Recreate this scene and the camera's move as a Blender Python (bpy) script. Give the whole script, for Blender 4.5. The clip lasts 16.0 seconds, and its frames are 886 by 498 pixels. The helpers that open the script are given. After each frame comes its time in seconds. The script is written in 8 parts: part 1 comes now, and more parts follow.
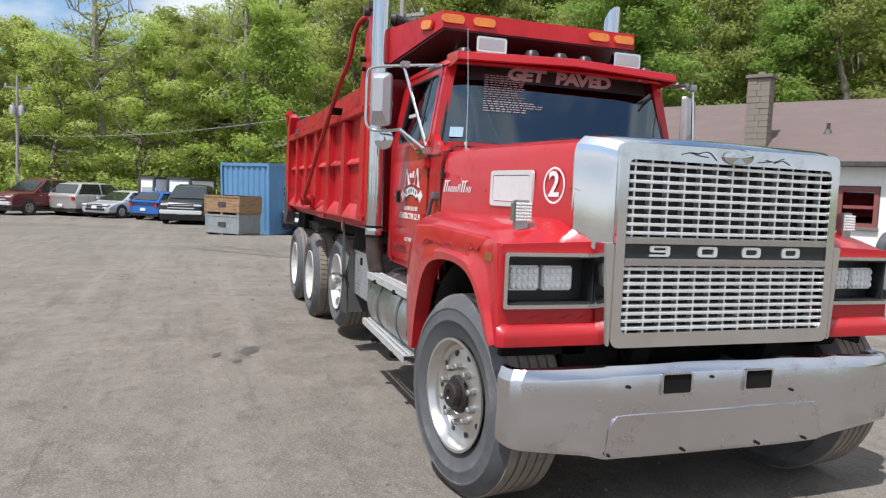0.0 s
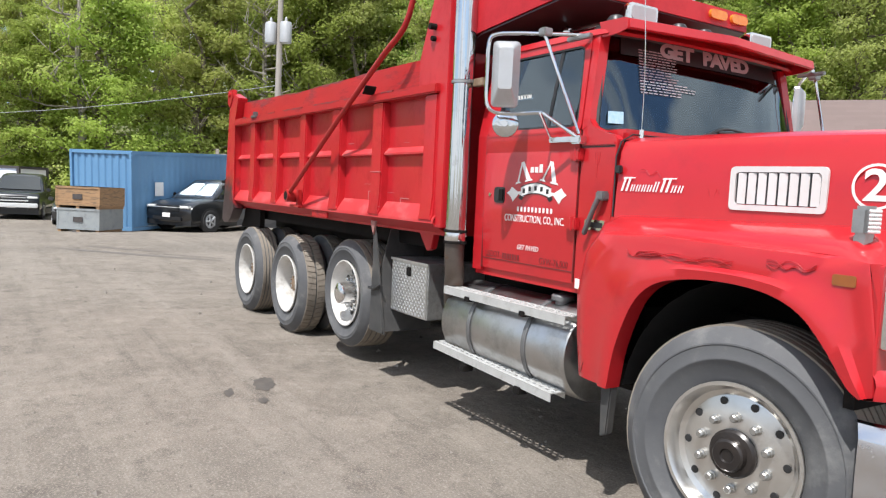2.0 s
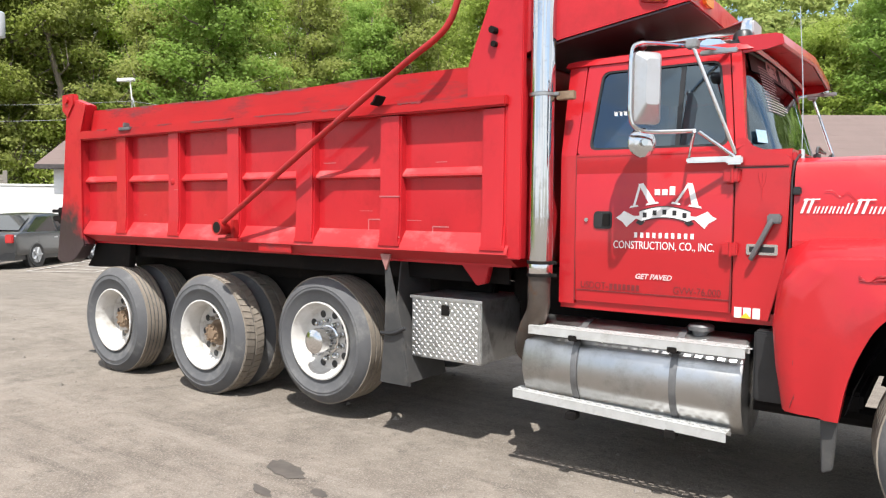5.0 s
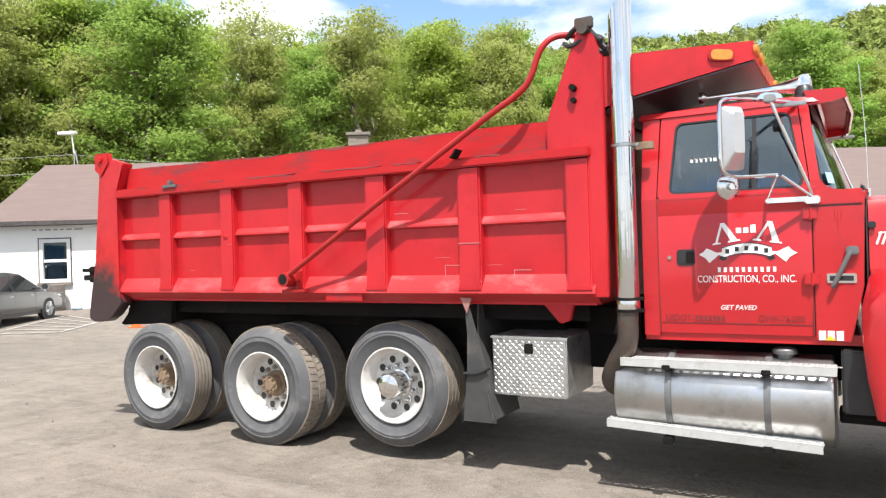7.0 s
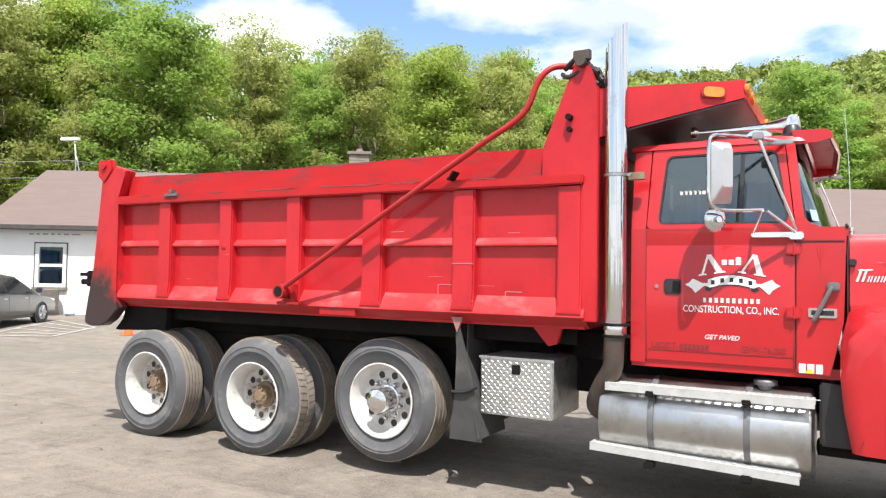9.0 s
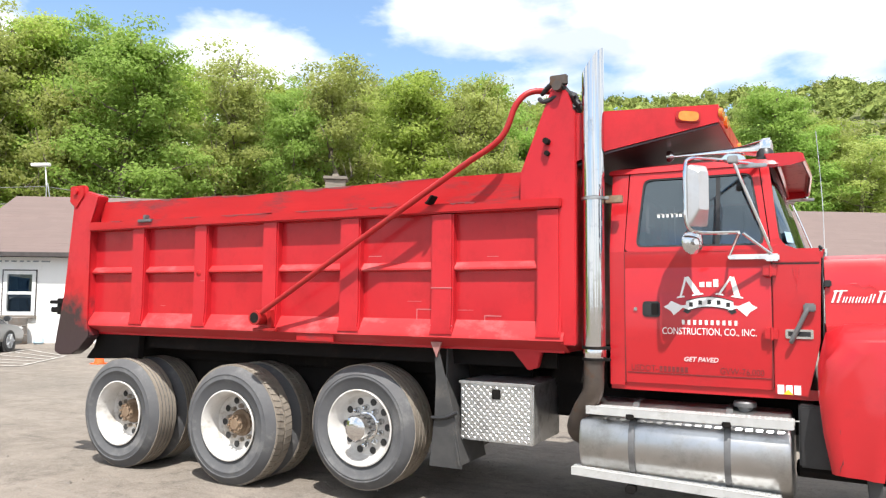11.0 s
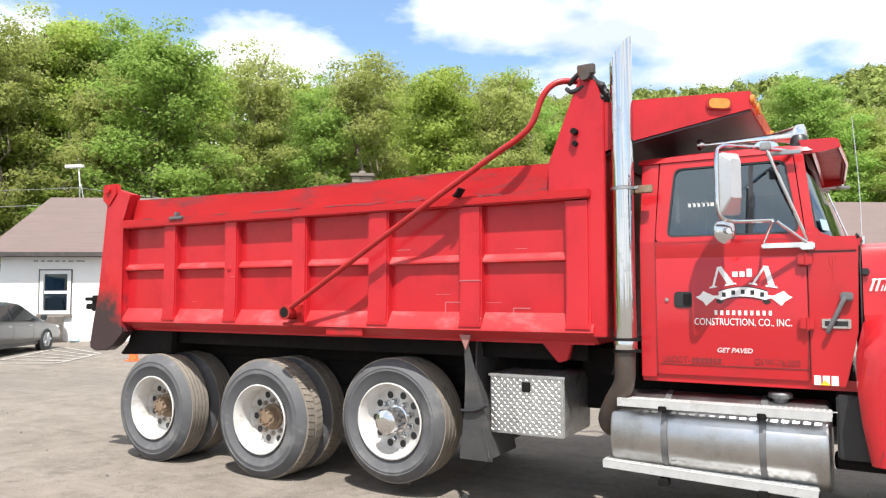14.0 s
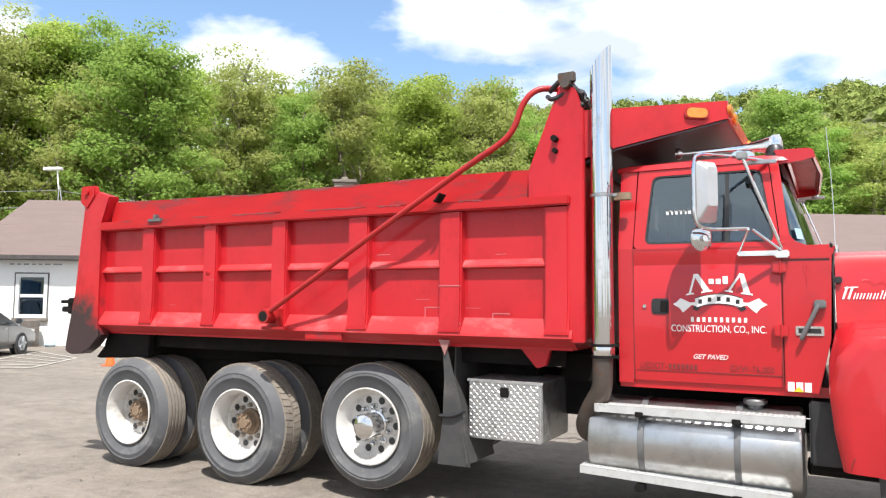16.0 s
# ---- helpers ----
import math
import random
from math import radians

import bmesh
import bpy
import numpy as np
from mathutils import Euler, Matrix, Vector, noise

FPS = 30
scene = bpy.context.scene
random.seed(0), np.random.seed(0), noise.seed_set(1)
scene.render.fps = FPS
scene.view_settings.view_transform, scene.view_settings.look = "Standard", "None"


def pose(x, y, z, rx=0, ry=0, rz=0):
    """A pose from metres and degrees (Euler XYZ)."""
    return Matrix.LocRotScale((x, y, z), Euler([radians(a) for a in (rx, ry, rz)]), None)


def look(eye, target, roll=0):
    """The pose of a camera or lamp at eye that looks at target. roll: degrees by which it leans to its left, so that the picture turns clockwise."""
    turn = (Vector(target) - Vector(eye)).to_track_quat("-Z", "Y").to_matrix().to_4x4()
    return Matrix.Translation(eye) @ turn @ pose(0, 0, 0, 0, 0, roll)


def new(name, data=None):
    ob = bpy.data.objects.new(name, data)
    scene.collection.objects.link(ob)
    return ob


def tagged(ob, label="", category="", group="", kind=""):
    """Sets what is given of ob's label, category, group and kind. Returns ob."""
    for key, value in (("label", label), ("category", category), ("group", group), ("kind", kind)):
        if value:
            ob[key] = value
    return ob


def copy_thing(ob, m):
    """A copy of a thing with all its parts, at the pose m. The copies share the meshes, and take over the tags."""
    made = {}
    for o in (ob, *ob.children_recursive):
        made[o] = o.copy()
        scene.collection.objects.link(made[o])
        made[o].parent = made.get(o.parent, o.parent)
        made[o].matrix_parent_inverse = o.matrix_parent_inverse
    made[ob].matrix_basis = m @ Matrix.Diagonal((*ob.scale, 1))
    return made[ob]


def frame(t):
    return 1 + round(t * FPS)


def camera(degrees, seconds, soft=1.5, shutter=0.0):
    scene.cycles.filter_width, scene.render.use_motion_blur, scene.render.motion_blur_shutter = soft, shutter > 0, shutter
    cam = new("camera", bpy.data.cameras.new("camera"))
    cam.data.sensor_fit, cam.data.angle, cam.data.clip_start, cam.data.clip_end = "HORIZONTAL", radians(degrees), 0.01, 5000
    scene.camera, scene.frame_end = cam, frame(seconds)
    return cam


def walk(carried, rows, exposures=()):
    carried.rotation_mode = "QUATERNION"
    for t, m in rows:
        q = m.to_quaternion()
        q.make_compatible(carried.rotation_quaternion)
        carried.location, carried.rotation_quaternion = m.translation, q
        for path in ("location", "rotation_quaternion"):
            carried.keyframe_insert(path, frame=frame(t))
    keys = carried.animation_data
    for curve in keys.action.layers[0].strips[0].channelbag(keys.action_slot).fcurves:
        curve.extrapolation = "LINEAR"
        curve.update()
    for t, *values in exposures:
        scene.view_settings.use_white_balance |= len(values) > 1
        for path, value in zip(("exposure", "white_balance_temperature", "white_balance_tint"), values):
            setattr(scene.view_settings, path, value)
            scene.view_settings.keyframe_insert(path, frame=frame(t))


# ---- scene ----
cam = camera(62.6, 16.0, 1.25)
PATH = [
    (0, (3.494, -2.476, 1.565), (1.612, -1.817, 1.412), 2.4),
    (0.5, (3.045, -2.738, 1.565), (1.191, -2.001, 1.424), 2.0),
    (1, (2.63, -3.093, 1.539), (0.904, -2.088, 1.43), 3.2),
    (1.5, (2.19, -3.388, 1.527), (0.487, -2.357, 1.337), 2.9),
    (2, (1.801, -3.713, 1.521), (0.114, -2.651, 1.367), 2.8),
    (2.5, (1.434, -4.031, 1.497), (-0.181, -2.863, 1.332), 3.2),
    (3, (1.029, -4.217, 1.473), (-0.525, -2.963, 1.371), 2.4),
    (5.5, (-0.546, -5.08, 1.582), (-1.6, -3.382, 1.508), -0.7),
    (6, (-0.78, -5.249, 1.562), (-1.79, -3.523, 1.58), -1.9),
    (6.5, (-0.929, -5.473, 1.566), (-1.94, -3.749, 1.646), -1.6),
    (7, (-0.986, -5.689, 1.609), (-1.977, -3.952, 1.615), -1.7),
    (7.5, (-0.938, -5.732, 1.586), (-1.979, -4.024, 1.573), -1.6),
    (8, (-0.932, -5.778, 1.604), (-1.945, -4.055, 1.678), -0.7),
    (8.5, (-0.915, -5.773, 1.594), (-1.916, -4.042, 1.653), 0.2),
    (9, (-0.917, -5.777, 1.581), (-1.898, -4.036, 1.65), 0.9),
    (9.5, (-0.932, -5.773, 1.582), (-1.89, -4.022, 1.703), 1.0),
    (10, (-0.944, -5.772, 1.585), (-1.872, -4.006, 1.729), 0.7),
    (12.5, (-0.943, -5.746, 1.577), (-1.88, -3.983, 1.696), -0.3),
    (13, (-0.944, -5.742, 1.577), (-1.903, -3.991, 1.699), -0.3),
    (13.5, (-0.939, -5.743, 1.561), (-1.916, -4.003, 1.684), -0.1),
    (14, (-0.956, -5.758, 1.557), (-1.944, -4.024, 1.683), -0.1),
    (14.5, (-0.95, -5.741, 1.552), (-1.94, -4.008, 1.689), 0.4),
    (15, (-0.953, -5.75, 1.555), (-1.926, -4.008, 1.696), 0.5),
    (15.5, (-0.956, -5.761, 1.56), (-1.905, -4.006, 1.702), 0.6),
    (16, (-0.937, -5.758, 1.538), (-1.882, -4.002, 1.685), 0.4),
]
walk(cam, [(t, look(eye, target, roll)) for t, eye, target, roll in PATH], [(0, 0.08, 5950, 10), (1.0, 0.26, 6020, 10), (2.0, 0.43, 6130, 10), (3.0, 0.53, 6200, 10), (5.5, 0.7, 6330, 10), (7.0, 0.75, 6350, 10), (13.0, 0.74, 6320, 10), (16, 0.69, 6280, 10)])

# ---- light ----
SUN_AZ, SUN_EL = math.atan2(-0.83, 0.56), radians(62)
sun_dir = Vector((math.cos(SUN_AZ) * math.cos(SUN_EL), math.sin(SUN_AZ) * math.cos(SUN_EL), math.sin(SUN_EL)))
sun = new("sun", bpy.data.lights.new("sun", "SUN"))
sun.data.energy, sun.data.angle, sun.data.color = 5.0, radians(0.53), (1.0, 0.95, 0.88)
sun.matrix_world = look(sun_dir * 50, (0, 0, 0))

world = bpy.data.worlds.new("sky")
scene.world = world
world.use_nodes = True
wn, wl = world.node_tree.nodes, world.node_tree.links
wn.clear()
w_out, w_bg = wn.new("ShaderNodeOutputWorld"), wn.new("ShaderNodeBackground")
w_sky = wn.new("ShaderNodeTexSky")
w_sky.sky_type, w_sky.sun_disc = "NISHITA", False
w_sky.sun_elevation, w_sky.sun_rotation = SUN_EL, math.pi / 2 - SUN_AZ
w_sky.dust_density, w_sky.ozone_density = 2.5, 1.5
w_co, w_map = wn.new("ShaderNodeTexCoord"), wn.new("ShaderNodeMapping")
w_map.inputs["Scale"].default_value = (1.0, 1.0, 2.3)
w_map.inputs["Location"].default_value = (0.35, 0.2, 0.49)
w_map.inputs["Rotation"].default_value = (0, 0, radians(-13))
w_noise, w_ramp = wn.new("ShaderNodeTexNoise"), wn.new("ShaderNodeValToRGB")
w_noise.inputs["Scale"].default_value, w_noise.inputs["Detail"].default_value = 2.6, 9.0
w_noise.inputs["Roughness"].default_value = 0.52
w_ramp.color_ramp.elements[0].position, w_ramp.color_ramp.elements[1].position = 0.42, 0.5
w_noise2 = wn.new("ShaderNodeTexNoise")
w_noise2.inputs["Scale"].default_value, w_noise2.inputs["Detail"].default_value = 5.0, 6.0
w_ramp2 = wn.new("ShaderNodeValToRGB")
w_ramp2.color_ramp.elements[0].color, w_ramp2.color_ramp.elements[1].color = (6.2, 6.7, 7.3, 1), (10.2, 10.2, 10.1, 1)
w_ramp2.color_ramp.elements[0].position, w_ramp2.color_ramp.elements[1].position = 0.36, 0.53
w_mix = wn.new("ShaderNodeMix")
w_mix.data_type = "RGBA"
wl.new(w_co.outputs["Generated"], w_map.inputs["Vector"])
wl.new(w_map.outputs["Vector"], w_noise.inputs["Vector"])
wl.new(w_map.outputs["Vector"], w_noise2.inputs["Vector"])
wl.new(w_noise.outputs["Fac"], w_ramp.inputs["Fac"])
wl.new(w_noise2.outputs["Fac"], w_ramp2.inputs["Fac"])
wl.new(w_ramp.outputs["Color"], w_mix.inputs["Factor"])
w_gain = wn.new("ShaderNodeVectorMath")
w_gain.operation = "MULTIPLY"
w_gain.inputs[1].default_value = (1.75, 1.85, 1.85)
wl.new(w_sky.outputs["Color"], w_gain.inputs[0])
wl.new(w_gain.outputs["Vector"], w_mix.inputs["A"])
wl.new(w_ramp2.outputs["Color"], w_mix.inputs["B"])
wl.new(w_mix.outputs["Result"], w_bg.inputs["Color"])
wl.new(w_bg.outputs["Background"], w_out.inputs["Surface"])
w_bg.inputs["Strength"].default_value = 0.088


# ---- materials ----
def material(name, base, rough=0.6, metal=0.0, second=None, scale=3.0, amount=0.5, bump=0.0, bump_scale=60.0, coat=0.0, dirt=None, dirt_scale=6.0, dirt_at=(0.55, 0.75), island=None, spec=0.5, thin=0.0, objects=0.0, stretch=(1, 1, 1)):
    m = bpy.data.materials.new(name)
    m.use_nodes = True
    n, l = m.node_tree.nodes, m.node_tree.links
    b = n["Principled BSDF"]
    b.inputs["Roughness"].default_value, b.inputs["Metallic"].default_value = rough, metal
    b.inputs["Coat Weight"].default_value, b.inputs["Coat Roughness"].default_value = coat, 0.08
    b.inputs["Specular IOR Level"].default_value = spec
    co = n.new("ShaderNodeTexCoord")
    mp = n.new("ShaderNodeMapping")
    mp.inputs["Scale"].default_value = stretch
    l.new(co.outputs["Object"], mp.inputs["Vector"])
    vec = mp.outputs["Vector"]

    def ramp(socket, lo, hi):
        r = n.new("ShaderNodeMapRange")
        r.inputs["From Min"].default_value, r.inputs["From Max"].default_value = lo, hi
        l.new(socket, r.inputs["Value"])
        return r.outputs["Result"]

    def tex(s, detail=6.0, rough_=0.6):
        t = n.new("ShaderNodeTexNoise")
        t.inputs["Scale"].default_value, t.inputs["Detail"].default_value, t.inputs["Roughness"].default_value = s, detail, rough_
        l.new(vec, t.inputs["Vector"])
        return t.outputs["Fac"]

    def mix(f, a, c):
        x = n.new("ShaderNodeMix")
        x.data_type = "RGBA"
        if isinstance(f, float):
            x.inputs["Factor"].default_value = f
        else:
            l.new(f, x.inputs["Factor"])
        for sock, v in ((x.inputs["A"], a), (x.inputs["B"], c)):
            if isinstance(v, tuple):
                sock.default_value = (*v, 1)
            else:
                l.new(v, sock)
        return x.outputs["Result"]

    colour = base
    if second:
        colour = mix(ramp(tex(scale), 0.5 - amount / 2, 0.5 + amount / 2), base, second)
    if island:
        g = n.new("ShaderNodeNewGeometry")
        colour = mix(g.outputs["Random Per Island"], colour, island)
    if objects:
        oi = n.new("ShaderNodeObjectInfo")
        hs = n.new("ShaderNodeHueSaturation")
        v = n.new("ShaderNodeMapRange")
        v.inputs["To Min"].default_value, v.inputs["To Max"].default_value = 1 - objects, 1 + objects
        l.new(oi.outputs["Random"], v.inputs["Value"])
        l.new(v.outputs["Result"], hs.inputs["Value"])
        h = n.new("ShaderNodeMapRange")
        h.inputs["To Min"].default_value, h.inputs["To Max"].default_value = 0.5 - objects * 0.03, 0.5 + objects * 0.03
        l.new(oi.outputs["Random"], h.inputs["Value"])
        l.new(h.outputs["Result"], hs.inputs["Hue"])
        if isinstance(colour, tuple):
            hs.inputs["Color"].default_value = (*colour, 1)
        else:
            l.new(colour, hs.inputs["Color"])
        colour = hs.outputs["Color"]
    if dirt:
        f = ramp(tex(dirt_scale, 9.0, 0.7), *dirt_at)
        colour = mix(f, colour, dirt)
        rr = n.new("ShaderNodeMapRange")
        rr.inputs["To Min"].default_value, rr.inputs["To Max"].default_value = rough, min(1.0, rough + 0.35)
        l.new(f, rr.inputs["Value"])
        l.new(rr.outputs["Result"], b.inputs["Roughness"])
    if isinstance(colour, tuple):
        b.inputs["Base Color"].default_value = (*colour, 1)
    else:
        l.new(colour, b.inputs["Base Color"])
    if bump:
        bp = n.new("ShaderNodeBump")
        bp.inputs["Strength"].default_value, bp.inputs["Distance"].default_value = bump, 0.01
        l.new(tex(bump_scale, 5.0), bp.inputs["Height"])
        l.new(bp.outputs["Normal"], b.inputs["Normal"])
    if thin:
        tr = n.new("ShaderNodeBsdfTranslucent")
        ms = n.new("ShaderNodeMixShader")
        ms.inputs["Fac"].default_value = thin
        if isinstance(colour, tuple):
            tr.inputs["Color"].default_value = (*colour, 1)
        else:
            l.new(colour, tr.inputs["Color"])
        l.new(b.outputs["BSDF"], ms.inputs[1])
        l.new(tr.outputs["BSDF"], ms.inputs[2])
        l.new(ms.outputs["Shader"], n["Material Output"].inputs["Surface"])
    return m


def glass_material(name, tint, ior=2.0):
    m = bpy.data.materials.new(name)
    m.use_nodes = True
    n, l = m.node_tree.nodes, m.node_tree.links
    n.remove(n["Principled BSDF"])
    t, g, f, s = n.new("ShaderNodeBsdfTransparent"), n.new("ShaderNodeBsdfGlossy"), n.new("ShaderNodeFresnel"), n.new("ShaderNodeMixShader")
    t.inputs["Color"].default_value = (*tint, 1)
    g.inputs["Roughness"].default_value = 0.02
    g.inputs["Color"].default_value = (0.76, 0.9, 1.0, 1)
    f.inputs["IOR"].default_value = ior
    l.new(f.outputs["Fac"], s.inputs["Fac"])
    l.new(t.outputs["BSDF"], s.inputs[1])
    l.new(g.outputs["BSDF"], s.inputs[2])
    l.new(s.outputs["Shader"], n["Material Output"].inputs["Surface"])
    return m


RED = material("red_paint", (0.4, 0.012, 0.017), 0.32, second=(0.44, 0.015, 0.02), scale=1.6, amount=0.4, coat=0.6, spec=0.25, dirt=(0.32, 0.012, 0.017), dirt_scale=4, dirt_at=(0.52, 0.8), bump=0.05, bump_scale=4)
RED_BED = material("red_body_paint", (0.4, 0.013, 0.02), 0.36, second=(0.47, 0.018, 0.024), scale=1.5, amount=0.35, coat=0.25, spec=0.22, dirt=(0.3, 0.01, 0.014), dirt_scale=3.2, dirt_at=(0.5, 0.78), bump=0.22, bump_scale=4.5, stretch=(1.2, 1.2, 0.9))
RED_WORN = material("red_worn_edge", (0.37, 0.012, 0.015), 0.42, spec=0.25, second=(0.43, 0.017, 0.019), scale=6, amount=0.5, dirt=(0.17, 0.036, 0.04), dirt_scale=4.5, dirt_at=(0.54, 0.7), bump=0.12, bump_scale=16, stretch=(0.4, 1.0, 1.8))
# Dusty ledge paint; the pale sky sheen of up-facing faces is in the colour.
RED_LEDGE = material("red_ledge_sheen_dust", (0.47, 0.04, 0.045), 0.5, spec=0.3, second=(0.44, 0.02, 0.022), scale=3, amount=0.5, dirt=(0.5, 0.13, 0.13), dirt_scale=5, dirt_at=(0.5, 0.75), bump=0.1, bump_scale=18, stretch=(0.6, 1, 1))
# Near-black for the cab shield's underside: its shade is in the colour.
SHIELD_SHADE = material("shield_shade_plate", (0.03, 0.017, 0.018), 0.32, second=(0.06, 0.022, 0.024), scale=2.5, dirt=(0.1, 0.08, 0.07), dirt_scale=4, dirt_at=(0.6, 0.75))
RED_DARK = material("red_dark_pipe", (0.32, 0.012, 0.014), 0.4, second=(0.36, 0.022, 0.02), scale=9, dirt=(0.12, 0.03, 0.03), dirt_scale=10, spec=0.3)
CHROME = material("chrome", (0.6, 0.61, 0.62), 0.07, 1.0, dirt=(0.4, 0.39, 0.38), dirt_scale=9, dirt_at=(0.55, 0.85), bump=0.04, bump_scale=5)
CHROME_DULL = material("chrome_scuffed", (0.74, 0.74, 0.745), 0.11, 1.0, dirt=(0.5, 0.48, 0.45), dirt_scale=3, dirt_at=(0.5, 0.85), bump=0.06, bump_scale=4)
BAR = material("bright_grille_bar", (0.88, 0.88, 0.87), 0.42, 0.75, second=(0.78, 0.78, 0.77), scale=14, dirt=(0.4, 0.39, 0.37), dirt_scale=12, dirt_at=(0.6, 0.8))
ALU_BOX = material("worn_box_plate", (0.6, 0.6, 0.59), 0.36, 0.88, second=(0.52, 0.52, 0.51), scale=6, dirt=(0.22, 0.21, 0.195), dirt_scale=5, dirt_at=(0.5, 0.75), bump=0.05, bump_scale=30)
ALU = material("aluminium", (0.52, 0.525, 0.53), 0.33, 1.0, second=(0.42, 0.42, 0.415), scale=5, dirt=(0.24, 0.23, 0.21), dirt_scale=3.5, dirt_at=(0.48, 0.74), bump=0.05, bump_scale=30)
ALU_STEP = material("aluminium_tread", (0.58, 0.58, 0.57), 0.5, 0.4, second=(0.47, 0.47, 0.455), scale=14, dirt=(0.33, 0.31, 0.28), dirt_scale=9, dirt_at=(0.55, 0.8))
STEEL_BURNT = material("burnt_pipe", (0.14, 0.11, 0.09), 0.55, 0.6, second=(0.07, 0.06, 0.055), scale=6, dirt=(0.16, 0.07, 0.03), dirt_scale=8)
DARK = material("dark_chassis", (0.008, 0.0075, 0.0075), 0.85, second=(0.014, 0.012, 0.011), scale=5, dirt=(0.026, 0.021, 0.018), dirt_scale=6, spec=0.12)
GREY_DARK = material("dull_grey_metal", (0.12, 0.12, 0.125), 0.45, 0.5, second=(0.2, 0.2, 0.2), scale=14)
BLACK = material("black_plastic", (0.012, 0.012, 0.013), 0.4, second=(0.025, 0.025, 0.026), scale=12)
RUBBER = material("tyre_rubber", (0.075, 0.076, 0.082), 0.7, second=(0.115, 0.115, 0.116), scale=4, amount=0.5, dirt=(0.185, 0.182, 0.178), dirt_scale=4, dirt_at=(0.52, 0.74), bump=0.12, bump_scale=40, spec=0.3)
TREAD = material("dusty_tread", (0.2, 0.175, 0.145), 0.9, second=(0.26, 0.225, 0.185), scale=9, dirt=(0.1, 0.09, 0.08), dirt_scale=14, bump=0.15, bump_scale=50, spec=0.2)

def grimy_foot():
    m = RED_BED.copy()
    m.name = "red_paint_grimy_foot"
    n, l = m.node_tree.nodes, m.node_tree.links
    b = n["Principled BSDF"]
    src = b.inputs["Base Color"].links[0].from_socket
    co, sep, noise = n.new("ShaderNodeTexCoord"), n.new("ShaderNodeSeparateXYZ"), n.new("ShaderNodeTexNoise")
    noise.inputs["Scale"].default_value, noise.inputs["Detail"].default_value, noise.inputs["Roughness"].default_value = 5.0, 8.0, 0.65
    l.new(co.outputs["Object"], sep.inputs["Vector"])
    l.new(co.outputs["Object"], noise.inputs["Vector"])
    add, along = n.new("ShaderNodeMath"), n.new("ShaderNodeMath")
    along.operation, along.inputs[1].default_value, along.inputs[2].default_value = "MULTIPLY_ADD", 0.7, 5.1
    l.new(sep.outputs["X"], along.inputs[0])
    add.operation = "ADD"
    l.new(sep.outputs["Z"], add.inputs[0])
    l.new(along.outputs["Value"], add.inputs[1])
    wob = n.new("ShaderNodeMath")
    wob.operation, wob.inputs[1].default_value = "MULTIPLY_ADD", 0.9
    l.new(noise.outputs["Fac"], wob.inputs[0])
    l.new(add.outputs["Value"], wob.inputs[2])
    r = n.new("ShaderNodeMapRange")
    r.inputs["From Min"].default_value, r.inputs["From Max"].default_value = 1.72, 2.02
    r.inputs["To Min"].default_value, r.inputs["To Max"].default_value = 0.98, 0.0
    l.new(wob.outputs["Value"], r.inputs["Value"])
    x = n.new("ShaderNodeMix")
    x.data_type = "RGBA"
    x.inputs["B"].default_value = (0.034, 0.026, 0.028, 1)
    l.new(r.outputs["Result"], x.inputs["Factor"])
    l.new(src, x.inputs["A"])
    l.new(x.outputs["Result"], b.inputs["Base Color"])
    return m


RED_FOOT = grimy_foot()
PINK_WORN = material("faded_bracket", (0.36, 0.2, 0.18), 0.6, second=(0.28, 0.1, 0.09), scale=14)
FLAP = material("mud_flap_rubber", (0.035, 0.035, 0.036), 0.7, second=(0.06, 0.058, 0.056), scale=8, dirt=(0.1, 0.092, 0.082), dirt_scale=5)
RIM_DIRTY = material("dirty_nut", (0.34, 0.3, 0.25), 0.6, second=(0.22, 0.18, 0.14), scale=16)
RIM_WHITE = material("white_steel_rim", (0.6, 0.585, 0.56), 0.5, second=(0.5, 0.48, 0.45), scale=7, amount=0.3, dirt=(0.3, 0.265, 0.225), dirt_scale=6, dirt_at=(0.5, 0.7))
RIM_ALU = material("polished_rim", (0.66, 0.65, 0.63), 0.28, 0.9, second=(0.55, 0.53, 0.5), scale=9, dirt=(0.4, 0.37, 0.33), dirt_scale=5)
RUST = material("rusty_hub", (0.16, 0.1, 0.06), 0.8, second=(0.26, 0.19, 0.125), scale=18, dirt=(0.07, 0.05, 0.04), dirt_scale=15)
HUB_DARK = material("oily_hub", (0.012, 0.011, 0.011), 0.3, 0.2, second=(0.035, 0.028, 0.025), scale=14)
NUT = material("lug_nut", (0.4, 0.39, 0.37), 0.4, 0.9, dirt=(0.2, 0.17, 0.14), dirt_scale=20)
AMBER = material("amber_lens", (0.62, 0.15, 0.012), 0.25, second=(0.72, 0.24, 0.03), scale=20, coat=0.5)
AMBER_OLD = material("faded_amber_lens", (0.3, 0.09, 0.015), 0.35, second=(0.2, 0.06, 0.015), scale=12, coat=0.3)
SCUFF = material("bare_scuff", (0.13, 0.052, 0.052), 0.5, second=(0.3, 0.022, 0.028), scale=14, amount=0.35)
SCRATCH = material("pale_scratch", (0.45, 0.12, 0.13), 0.6, second=(0.4, 0.14, 0.14), scale=15)
LED = material("clear_led_lens", (0.62, 0.62, 0.6), 0.15, second=(0.8, 0.8, 0.79), scale=45, coat=0.6)
DECAL = material("white_decal", (0.8, 0.78, 0.77), 0.45, second=(0.7, 0.68, 0.67), scale=20)
